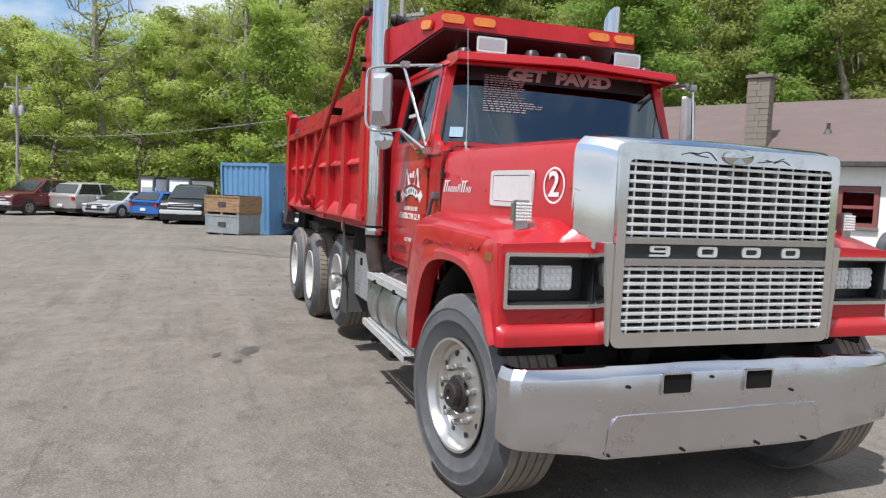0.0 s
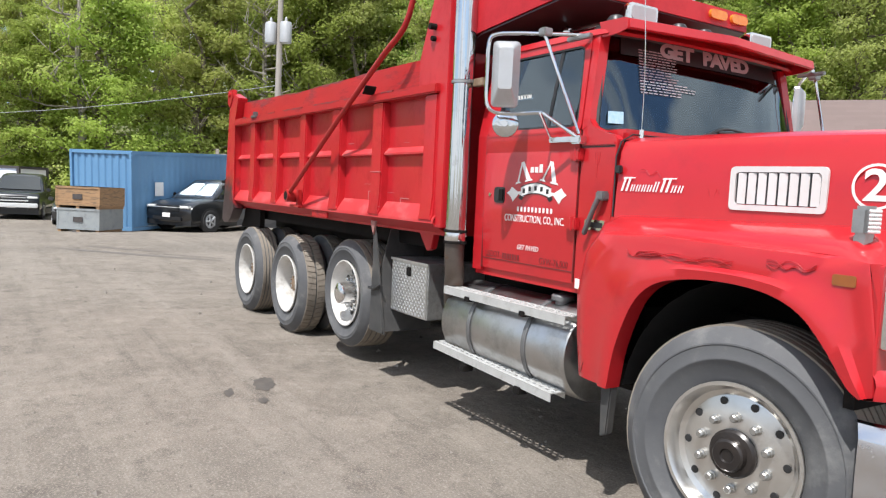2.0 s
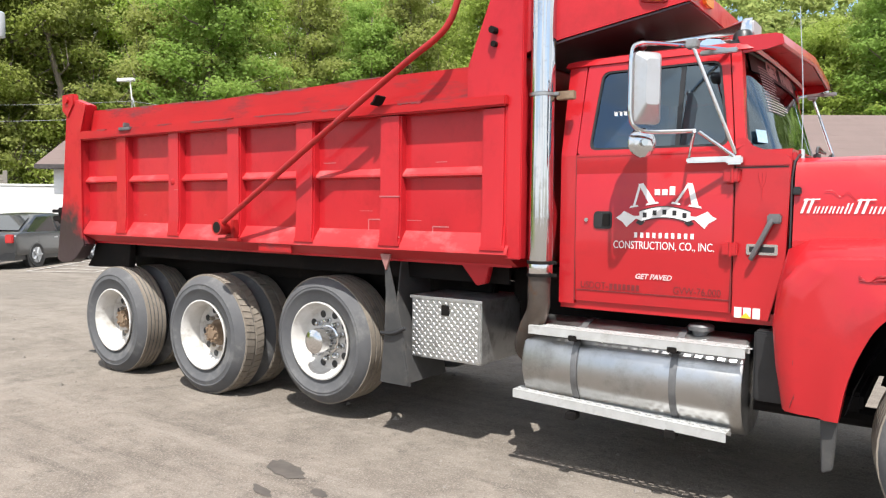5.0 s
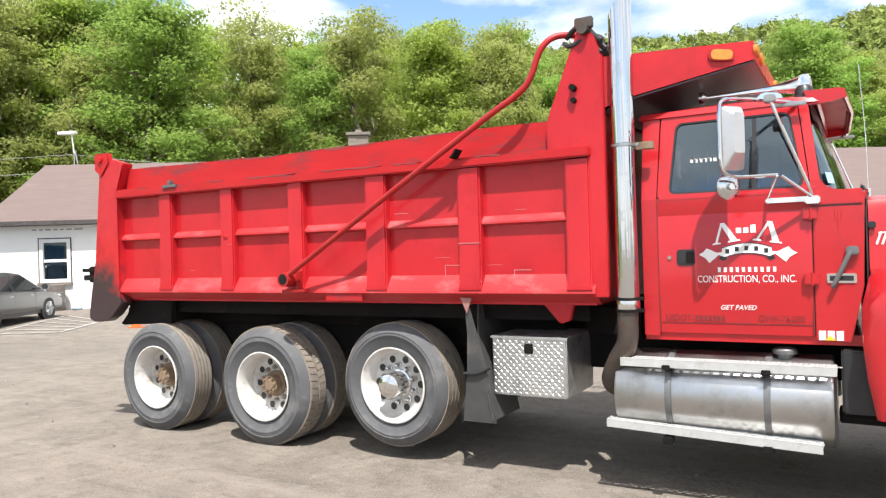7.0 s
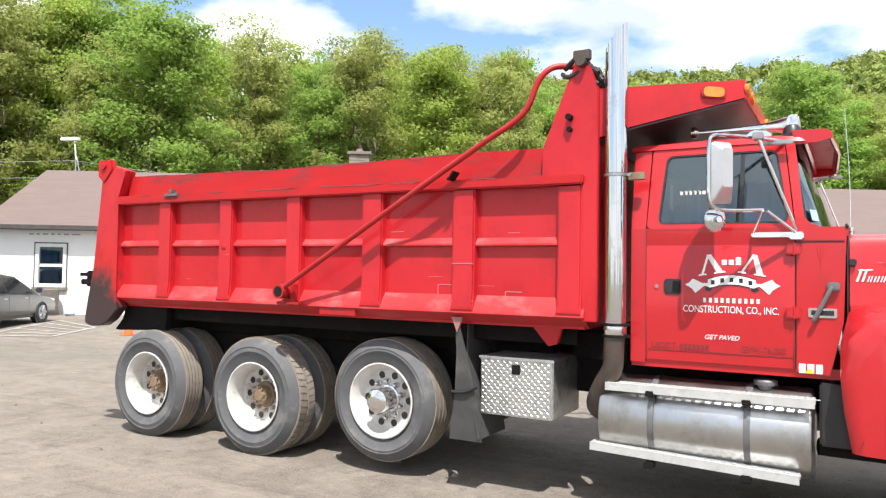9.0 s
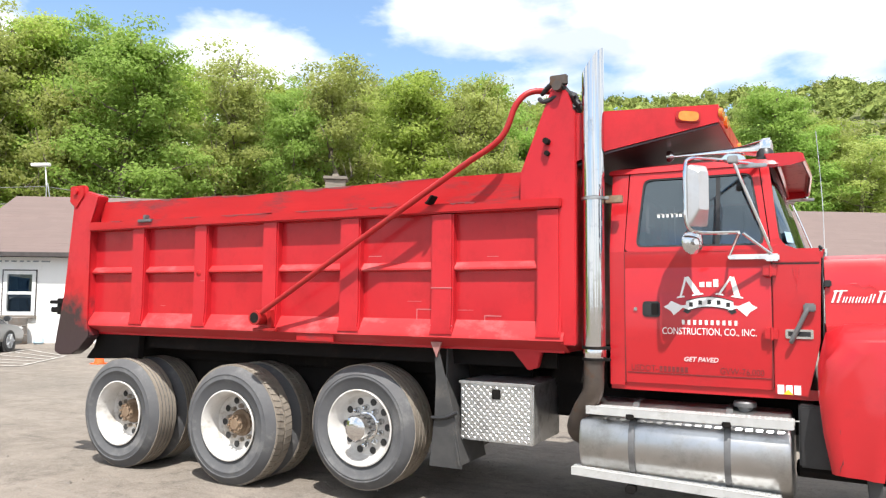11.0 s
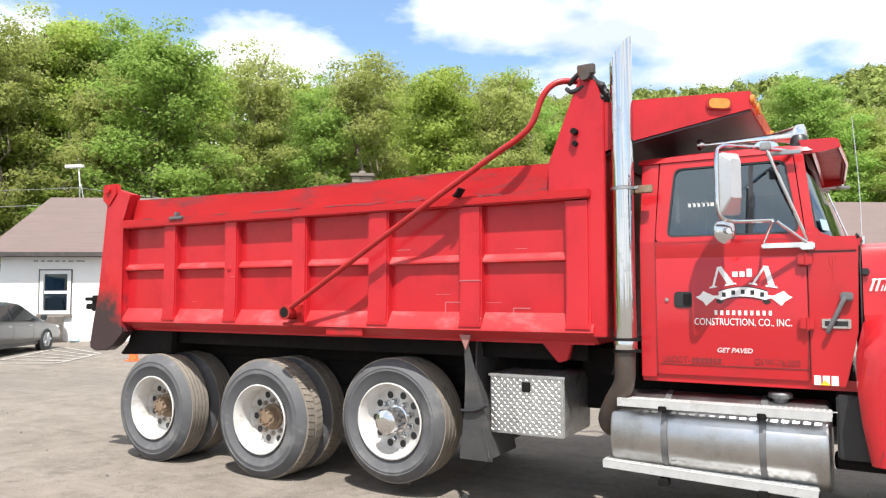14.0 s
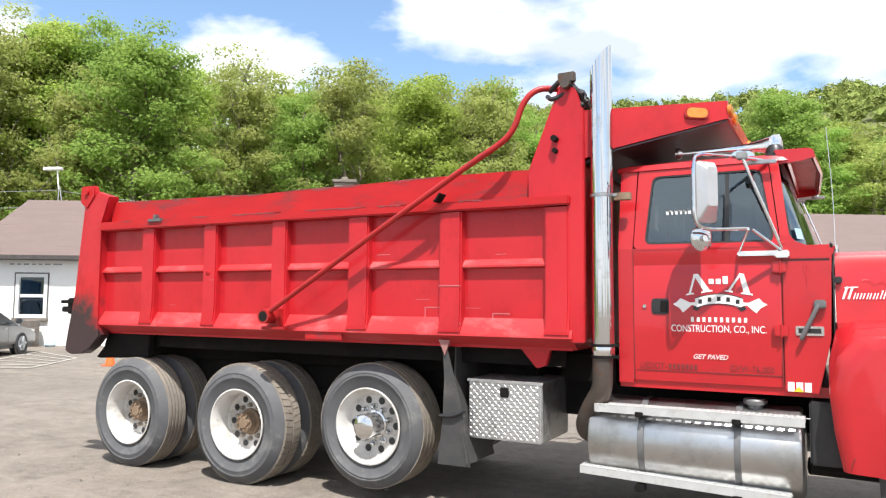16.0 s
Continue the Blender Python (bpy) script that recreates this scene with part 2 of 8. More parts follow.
STICKER = material("pale_blue_sticker", (0.2, 0.36, 0.46), 0.5, second=(0.34, 0.47, 0.54), scale=40)
DECAL_DULL = material("faded_decal", (0.42, 0.3, 0.3), 0.5, second=(0.5, 0.4, 0.4), scale=15)
DECAL_PINK = material("faded_pink_decal", (0.6, 0.42, 0.42), 0.5, second=(0.68, 0.52, 0.52), scale=15)
DECAL_RED = material("dull_red_decal", (0.11, 0.008, 0.009), 0.5, second=(0.2, 0.02, 0.02), scale=20)
DECAL_BLACK = material("black_decal", (0.015, 0.015, 0.016), 0.5)
DECAL_YELLOW = material("yellow_decal", (0.75, 0.5, 0.03), 0.5)
PAINT_WHITE = material("white_louvre_paint", (0.6, 0.6, 0.595), 0.4, second=(0.52, 0.515, 0.505), scale=8, dirt=(0.5, 0.46, 0.42), dirt_scale=9)
GLASS = glass_material("cab_glass", (0.34, 0.38, 0.4), 2.15)
GLASS_SCREEN = glass_material("screen_glass", (0.34, 0.38, 0.4), 2.15)
DECAL_FAINT = material("faint_pinstripe", (0.33, 0.011, 0.015), 0.36, second=(0.4, 0.013, 0.018), scale=14, amount=0.3)
BUMPER = material("scuffed_bumper", (0.66, 0.675, 0.71), 0.22, 1.0, second=(0.59, 0.565, 0.58), scale=2.5, dirt=(0.33, 0.31, 0.29), dirt_scale=5, dirt_at=(0.58, 0.8), bump=0.05, bump_scale=3)
GLASS_CLEAR = bpy.data.materials.new("clear_glass")
GLASS_CLEAR.use_nodes = True
clear = GLASS_CLEAR.node_tree.nodes["Principled BSDF"].inputs
clear["Base Color"].default_value, clear["Roughness"].default_value = (0.93, 0.96, 0.96, 1), 0.01
clear["Transmission Weight"].default_value, clear["IOR"].default_value = 1.0, 1.45
GLASS_CAR = glass_material("car_glass", (0.25, 0.28, 0.29))
MIRROR_SHELL = material("mirror_shell", (0.5, 0.51, 0.52), 0.36, 0.6, second=(0.44, 0.44, 0.44), scale=6, dirt=(0.4, 0.39, 0.38), dirt_scale=8, dirt_at=(0.5, 0.8))
MIRROR = material("mirror_glass", (0.85, 0.86, 0.87), 0.02, 1.0)
SEAT = material("seat_vinyl", (0.05, 0.05, 0.055), 0.6, second=(0.08, 0.08, 0.08), scale=9)
TARP = material("black_tarp", (0.012, 0.012, 0.014), 0.55, second=(0.03, 0.03, 0.03), scale=11, bump=0.4, bump_scale=18)

BUILD_WALL = material("white_stucco", (0.84, 0.83, 0.8), 0.85, second=(0.78, 0.77, 0.74), scale=1.2, amount=0.6, dirt=(0.55, 0.53, 0.48), dirt_scale=2.2, dirt_at=(0.6, 0.85), bump=0.1, bump_scale=30)
SHINGLE = material("brown_shingle", (0.14, 0.1, 0.09), 0.9, second=(0.16, 0.118, 0.106), scale=1.3, island=(0.136, 0.1, 0.09), bump=0.15, bump_scale=40)
FASCIA = material("dark_fascia", (0.035, 0.028, 0.028), 0.6, second=(0.09, 0.08, 0.075), scale=6)
CHIMNEY_STONE = material("chimney_block", (0.19, 0.165, 0.135), 0.9, second=(0.13, 0.115, 0.1), scale=5, island=(0.22, 0.19, 0.155), bump=0.3, bump_scale=30)
WIN_FRAME = material("window_paint", (0.75, 0.75, 0.73), 0.5, second=(0.65, 0.65, 0.63), scale=6)
BRICK_RED = material("maroon_door", (0.2, 0.055, 0.05), 0.6, second=(0.26, 0.08, 0.07), scale=5)
BLUE = material("container_blue", (0.1, 0.225, 0.395), 0.55, second=(0.13, 0.27, 0.45), scale=1.2, amount=0.6, dirt=(0.14, 0.2, 0.27), dirt_scale=2, dirt_at=(0.6, 0.85))
WOOD = material("crate_plywood", (0.36, 0.22, 0.115), 0.8, second=(0.27, 0.16, 0.08), scale=3, dirt=(0.12, 0.09, 0.065), dirt_scale=4, dirt_at=(0.48, 0.68), stretch=(1, 1, 6))
GALV = material("galvanised_box", (0.36, 0.38, 0.38), 0.5, 0.4, second=(0.27, 0.29, 0.3), scale=4, dirt=(0.2, 0.2, 0.19), dirt_scale=4)
POLE_WOOD = material("pole_wood", (0.36, 0.335, 0.3), 0.9, second=(0.25, 0.225, 0.2), scale=2, stretch=(6, 6, 0.6), bump=0.3, bump_scale=20)
GREY_METAL = material("grey_metal", (0.48, 0.49, 0.5), 0.45, 0.3, second=(0.4, 0.41, 0.42), scale=4)
WIRE = material("wire", (0.3, 0.3, 0.3), 0.5)
CONE = material("cone_orange", (0.85, 0.14, 0.02), 0.5, second=(0.7, 0.12, 0.03), scale=9)
BARK = material("bark", (0.13, 0.1, 0.08), 0.95, second=(0.2, 0.17, 0.14), scale=4, stretch=(5, 5, 0.8), bump=0.5, bump_scale=12)
BARK_PALE = material("pale_bark", (0.3, 0.27, 0.23), 0.9, second=(0.2, 0.18, 0.155), scale=3, stretch=(5, 5, 0.8), bump=0.4, bump_scale=12)
LEAF_A = material("leaf_spring_green", (0.29, 0.39, 0.072), 0.55, second=(0.35, 0.435, 0.09), scale=0.45, amount=0.5, island=(0.37, 0.44, 0.11), thin=0.6, objects=0.26, spec=0.12)
LEAF_B = material("leaf_mid_green", (0.215, 0.325, 0.068), 0.55, second=(0.265, 0.37, 0.08), scale=0.45, amount=0.5, island=(0.28, 0.385, 0.095), thin=0.6, objects=0.26, spec=0.12)
LEAF_C = material("leaf_olive", (0.33, 0.39, 0.1), 0.6, second=(0.39, 0.43, 0.125), scale=0.45, amount=0.5, island=(0.4, 0.44, 0.15), thin=0.6, objects=0.26, spec=0.12)
# Pale spring leaf, its colour lightened for front light and haze on the left.
LEAF_D = material("leaf_spring_lightened", (0.37, 0.46, 0.1), 0.6, second=(0.43, 0.5, 0.125), scale=0.45, amount=0.5, island=(0.5, 0.53, 0.18), thin=0.6, objects=0.26, spec=0.12)
LEAF_FAR = material("leaf_far_hill", (0.25, 0.3, 0.08), 0.8, second=(0.32, 0.33, 0.11), scale=0.03, amount=0.3, island=(0.2, 0.26, 0.07), thin=0.3, spec=0.1)
FOREST_FLOOR = material("forest_floor", (0.09, 0.105, 0.035), 0.95, second=(0.14, 0.15, 0.05), scale=0.5, amount=0.5, dirt=(0.05, 0.04, 0.025), dirt_scale=0.8)


def ground_material():
    m = bpy.data.materials.new("packed_yard")
    m.use_nodes = True
    n, l = m.node_tree.nodes, m.node_tree.links
    b = n["Principled BSDF"]
    b.inputs["Roughness"].default_value = 0.93
    b.inputs["Specular IOR Level"].default_value = 0.25
    co = n.new("ShaderNodeTexCoord")

    def tex(s, detail, rough_, stretch=(1, 1, 1), turn=0.0):
        mp = n.new("ShaderNodeMapping")
        mp.inputs["Scale"].default_value = stretch
        mp.inputs["Rotation"].default_value = (0, 0, turn)
        l.new(co.outputs["Object"], mp.inputs["Vector"])
        t = n.new("ShaderNodeTexNoise")
        t.inputs["Scale"].default_value, t.inputs["Detail"].default_value, t.inputs["Roughness"].default_value = s, detail, rough_
        l.new(mp.outputs["Vector"], t.inputs["Vector"])
        return t.outputs["Fac"]

    def mix(f, lo, hi, a, c):
        r = n.new("ShaderNodeMapRange")
        r.inputs["From Min"].default_value, r.inputs["From Max"].default_value = lo, hi
        l.new(f, r.inputs["Value"])
        x = n.new("ShaderNodeMix")
        x.data_type = "RGBA"
        l.new(r.outputs["Result"], x.inputs["Factor"])
        for sock, v in ((x.inputs["A"], a), (x.inputs["B"], c)):
            if isinstance(v, tuple):
                sock.default_value = (*v, 1)
            else:
                l.new(v, sock)
        return x.outputs["Result"]

    c = mix(tex(0.35, 6, 0.6), 0.35, 0.65, (0.122, 0.104, 0.088), (0.176, 0.152, 0.128))
    c = mix(tex(2.2, 8, 0.7), 0.42, 0.7, c, (0.226, 0.196, 0.165))
    c = mix(tex(1.1, 9, 0.65, (0.25, 2.2, 1), 0.15), 0.56, 0.72, c, (0.095, 0.082, 0.070))
    c = mix(tex(0.8, 7, 0.6, (0.3, 2.5, 1), -0.5), 0.6, 0.72, c, (0.100, 0.086, 0.073))
    c = mix(tex(0.55, 9, 0.7, (0.12, 3.2, 1), 0.1), 0.5, 0.66, c, (0.218, 0.192, 0.164))
    c = mix(tex(0.16, 5, 0.6), 0.5, 0.7, c, (0.123, 0.108, 0.093))
    c = mix(tex(8, 8, 0.75), 0.52, 0.72, c, (0.225, 0.2, 0.172))
    c = mix(tex(4.5, 9, 0.75), 0.54, 0.7, c, (0.094, 0.082, 0.07))
    c = mix(tex(1.6, 10, 0.78), 0.55, 0.66, c, (0.105, 0.09, 0.077))
    c = mix(tex(70, 4, 0.7), 0.5, 0.72, c, (0.294, 0.261, 0.219))
    c = mix(tex(38, 3, 0.6), 0.28, 0.4, (0.104, 0.090, 0.074), c)
    l.new(c, b.inputs["Base Color"])
    bp = n.new("ShaderNodeBump")
    bp.inputs["Strength"].default_value, bp.inputs["Distance"].default_value = 0.5, 0.012
    l.new(tex(45, 6, 0.7), bp.inputs["Height"])
    bp2 = n.new("ShaderNodeBump")
    bp2.inputs["Strength"].default_value, bp2.inputs["Distance"].default_value = 0.55, 0.06
    l.new(tex(5, 6, 0.6), bp2.inputs["Height"])
    l.new(bp.outputs["Normal"], bp2.inputs["Normal"])
    l.new(bp2.outputs["Normal"], b.inputs["Normal"])
    return m


GROUND = ground_material()
OIL = material("oil_stain", (0.05, 0.044, 0.04), 0.75, second=(0.1, 0.088, 0.075), scale=9)
LINE = material("worn_lot_line", (0.47, 0.46, 0.43), 0.85, second=(0.37, 0.35, 0.32), scale=6, dirt=(0.3, 0.27, 0.24), dirt_scale=9, dirt_at=(0.44, 0.56))


# ---- mesh helpers ----
def finish(name, bm, mat, parent=None, label="", smooth=35):
    me = bpy.data.meshes.new(name)
    bmesh.ops.recalc_face_normals(bm, faces=bm.faces[:])
    bm.to_mesh(me)
    bm.free()
    me.materials.append(mat)
    if smooth:
        me.shade_smooth()
        me.set_sharp_from_angle(angle=radians(smooth))
    ob = new(name, me)
    if parent:
        ob.parent = parent
    if label:
        ob["label"] = label
    return ob


def part(name, bm, mat, parent, label="", smooth=35):
    return finish(name, bm, mat, parent, label, smooth)


def thing(name, label, category, group="", kind="", at=(0, 0, 0), turn=0.0):
    ob = new(name)
    ob.empty_display_size = 0.2
    ob.matrix_basis = pose(*at, 0, 0, turn)
    return tagged(ob, label, category, group, kind)


def box(bm, x0, x1, y0, y1, z0, z1, bev=0.0, seg=2):
    b = bmesh.new() if bev else bm
    v = [b.verts.new((x, y, z)) for x in (x0, x1) for y in (y0, y1) for z in (z0, z1)]
    for f in ((0, 1, 3, 2), (4, 6, 7, 5), (0, 4, 5, 1), (2, 3, 7, 6), (0, 2, 6, 4), (1, 5, 7, 3)):
        b.faces.new([v[i] for i in f])
    if bev:
        bmesh.ops.bevel(b, geom=b.edges[:], offset=bev, segments=seg, affect="EDGES", clamp_overlap=True)
        join(bm, b)
    return bm


def join(bm, other):
    m = {v: bm.verts.new(v.co) for v in other.verts}
    for f in other.faces:
        bm.faces.new([m[v] for v in f.verts])
    other.free()


def to3(axis, u, v, w):
    return {"x": (w, u, v), "y": (u, w, v), "z": (u, v, w)}[axis]


def prism(bm, pts, axis, a, b, bev=0.0):
    k = bmesh.new() if bev else bm
    lo = [k.verts.new(to3(axis, u, v, a)) for u, v in pts]
    hi = [k.verts.new(to3(axis, u, v, b)) for u, v in pts]
    n = len(pts)
    k.faces.new(lo)
    k.faces.new(hi[::-1])
    for i in range(n):
        k.faces.new((lo[i], hi[i], hi[(i + 1) % n], lo[(i + 1) % n]))
    if bev:
        bmesh.ops.bevel(k, geom=k.edges[:], offset=bev, segments=2, affect="EDGES", clamp_overlap=True)
        join(bm, k)
    return bm


def ring_plate(bm, outer, inner, axis, a, b):
    n = len(outer)
    o0, o1 = ([bm.verts.new(to3(axis, u, v, w)) for u, v in outer] for w in (a, b))
    i0, i1 = ([bm.verts.new(to3(axis, u, v, w)) for u, v in inner] for w in (a, b))
    for i in range(n):
        j = (i + 1) % n
        bm.faces.new((o0[i], o0[j], i0[j], i0[i]))
        bm.faces.new((o1[i], i1[i], i1[j], o1[j]))
        bm.faces.new((o0[i], o1[i], o1[j], o0[j]))
        bm.faces.new((i0[i], i0[j], i1[j], i1[i]))
    return bm


def round_quad(pts, r, n=4):
    """A quad with rounded corners, 4 * (n + 1) points."""
    out = []
    for i in range(4):
        p, a, c = Vector(pts[i]), Vector(pts[i - 1]), Vector(pts[(i + 1) % 4])
        u, w = (a - p).normalized() * r, (c - p).normalized() * r
        for k in range(n + 1):
            s = k / n
            out.append(tuple(p + u * (1 - s) ** 2 + w * s ** 2))
    return out


def rect(u0, u1, v0, v1):
    return [(u0, v0), (u1, v0), (u1, v1), (u0, v1)]


def rod(bm, p, q, r, n=12, r2=None, caps=True):
    p, q = Vector(p), Vector(q)
    r2 = r if r2 is None else r2
    d = (q - p).normalized()
    a = d.orthogonal().normalized()
    c = d.cross(a)
    l0 = [bm.verts.new(p + (a * math.cos(2 * math.pi * i / n) + c * math.sin(2 * math.pi * i / n)) * r) for i in range(n)]
    l1 = [bm.verts.new(q + (a * math.cos(2 * math.pi * i / n) + c * math.sin(2 * math.pi * i / n)) * r2) for i in range(n)]
    for i in range(n):
        bm.faces.new((l0[i], l0[(i + 1) % n], l1[(i + 1) % n], l1[i]))
    if caps:
        bm.faces.new(l0[::-1])
        bm.faces.new(l1)
    return bm


def curve_pts(pts, steps=6):
    out = []
    P = [Vector(p) for p in pts]
    P = [P[0] * 2 - P[1], *P, P[-1] * 2 - P[-2]]
    for i in range(1, len(P) - 2):
        for k in range(steps):
            t = k / steps
            a, b, c, d = P[i - 1:i + 3]
            out.append(0.5 * (2 * b + (c - a) * t + (2 * a - 5 * b + 4 * c - d) * t * t + (3 * b - a - 3 * c + d) * t ** 3))
    out.append(P[-2])
    return out


def pipe(bm, pts, r, n=10, smooth=0):
    P = curve_pts(pts, smooth) if smooth else [Vector(p) for p in pts]
    rings = []
    a = (P[1] - P[0]).orthogonal().normalized()
    for i, p in enumerate(P):
        d = (P[min(i + 1, len(P) - 1)] - P[max(i - 1, 0)]).normalized()
        a = (a - d * a.dot(d)).normalized()
        c = d.cross(a)
        rr = r[i] if isinstance(r, (list, tuple)) else r
        rings.append([bm.verts.new(p + (a * math.cos(2 * math.pi * k / n) + c * math.sin(2 * math.pi * k / n)) * rr) for k in range(n)])
    for u, v in zip(rings, rings[1:]):
        for k in range(n):
            bm.faces.new((u[k], u[(k + 1) % n], v[(k + 1) % n], v[k]))
    bm.faces.new(rings[0][::-1])
    bm.faces.new(rings[-1])
    return bm


def lathe(bm, profile, centre=(0, 0, 0), axis="y", n=32, close=False):
    """Turns (radius, height) pairs about an axis."""
    rings = []
    for r, h in profile:
        ring = []
        for k in range(n):
            u, v = r * math.cos(2 * math.pi * k / n), r * math.sin(2 * math.pi * k / n)
            ring.append(bm.verts.new(Vector(to3(axis, u, v, h)) + Vector(centre)))
        rings.append(ring)
    pairs = list(zip(rings, rings[1:])) + ([(rings[-1], rings[0])] if close else [])
    for a, b in pairs:
        for k in range(n):
            bm.faces.new((a[k], a[(k + 1) % n], b[(k + 1) % n], b[k]))
    if not close:
        for ring, rr in ((rings[0], profile[0][0]), (rings[-1], profile[-1][0])):
            if rr > 1e-4:
                bm.faces.new(ring)
    return bm


def loft(bm, sections, closed=False, caps=False):
    loops = [[bm.verts.new(p) for p in s] for s in sections]
    n = len(loops[0])
    for a, b in zip(loops, loops[1:]):
        for k in range(n if closed else n - 1):
            j = (k + 1) % n
            bm.faces.new((a[k], a[j], b[j], b[k]))
    if caps:
        bm.faces.new(loops[0][::-1])
        bm.faces.new(loops[-1])
    return bm


def thicken(bm, d):
    bmesh.ops.recalc_face_normals(bm, faces=bm.faces[:])
    bmesh.ops.solidify(bm, geom=bm.faces[:], thickness=d)
    return bm


def letters(name, text, size, m, mat, parent, depth=0.003, label="", squeeze=1.0, bold=0.0):
    """Raised lettering in the built-in font, centred, in the x-y plane of the pose m."""
    cu = bpy.data.curves.new(name, "FONT")
    cu.body, cu.size, cu.extrude, cu.align_x, cu.align_y = text, size, depth, "CENTER", "CENTER"
    cu.resolution_u, cu.offset = 3, bold
    tmp = new(name, cu)
    bpy.context.view_layer.update()
    me = bpy.data.meshes.new_from_object(tmp)
    bpy.data.objects.remove(tmp)
    me.materials.clear()
    me.materials.append(mat)
    me.transform(m @ Matrix.Diagonal((squeeze, 1, 1, 1)))
    ob = new(name, me)
    ob.parent = parent
    if label:
        ob["label"] = label
    return ob


def B():
    return bmesh.new()


# ---- ground ----
def ease(t):
    t = min(1.0, max(0.0, t))
    return t * t * (3 - 2 * t)


def ground_z(x, y):
    """The yard falls gently away beyond the container."""
    return -0.42 * ease((-17.0 - x) / 13.0) * ease((6.5 - y) / 4.0)


def ground():
    bm = B()
    rings = [0.0, 6, 12, 16, 19, 22, 25, 28, 31, 34, 37, 40, 44, 50, 60, 80, 200, 600, 2500]
    n, prev = 72, None
    for r in rings:
        ring = [bm.verts.new((-4 + r * math.cos(2 * math.pi * k / n), r * math.sin(2 * math.pi * k / n), ground_z(-4 + r * math.cos(2 * math.pi * k / n), r * math.sin(2 * math.pi * k / n)))) for k in range(n)] if r else [bm.verts.new((-4, 0, 0))]
        if prev:
            for k in range(n):
                j = (k + 1) % n
                bm.faces.new((prev[0], ring[k], ring[j]) if len(prev) == 1 else (prev[k], ring[k], ring[j], prev[j]))
        prev = ring
    return tagged(finish("ground", bm, GROUND, smooth=60), "grey-brown packed dirt and worn asphalt yard", "ground", kind="structure")


ground()


# ---- the dump truck ----
truck = thing("dump_truck", "red tri-axle dump truck with chrome grille and lowered dump body", "truck")
AXLES = (0.0, -4.11, -5.44, -6.795)


def hood_y(x):
    return 0.825 - 0.13 * x


# -- wheels --
def tyre_profile(R, w, rim=0.292):
    h = w / 2
    left = [(rim, -h + 0.025), (rim + 0.05, -h + 0.006), (rim + 0.09, -h - 0.007), (rim + 0.094, -h - 0.01), (rim + 0.1, -h - 0.0105), (rim + 0.105, -h - 0.008), (R - 0.08, -h - 0.006), (R - 0.077, -h - 0.009), (R - 0.07, -h - 0.008), (R - 0.066, -h - 0.003), (R - 0.03, -h + 0.016), (R - 0.006, -h + 0.05)]
    return left + [(r, -z) for r, z in left[::-1]]


def tread_profile(R, w, grooves):
    h = w / 2 - 0.048
    pts = [(R - 0.03, -h)]
    pts.append((R, -h))
    for g in grooves:
        c = g * 2 * h - h
        pts += [(R, c - 0.007), (R - 0.014, c - 0.005), (R - 0.014, c + 0.005), (R, c + 0.007)]
    pts += [(R, h), (R - 0.03, h)]
    return pts


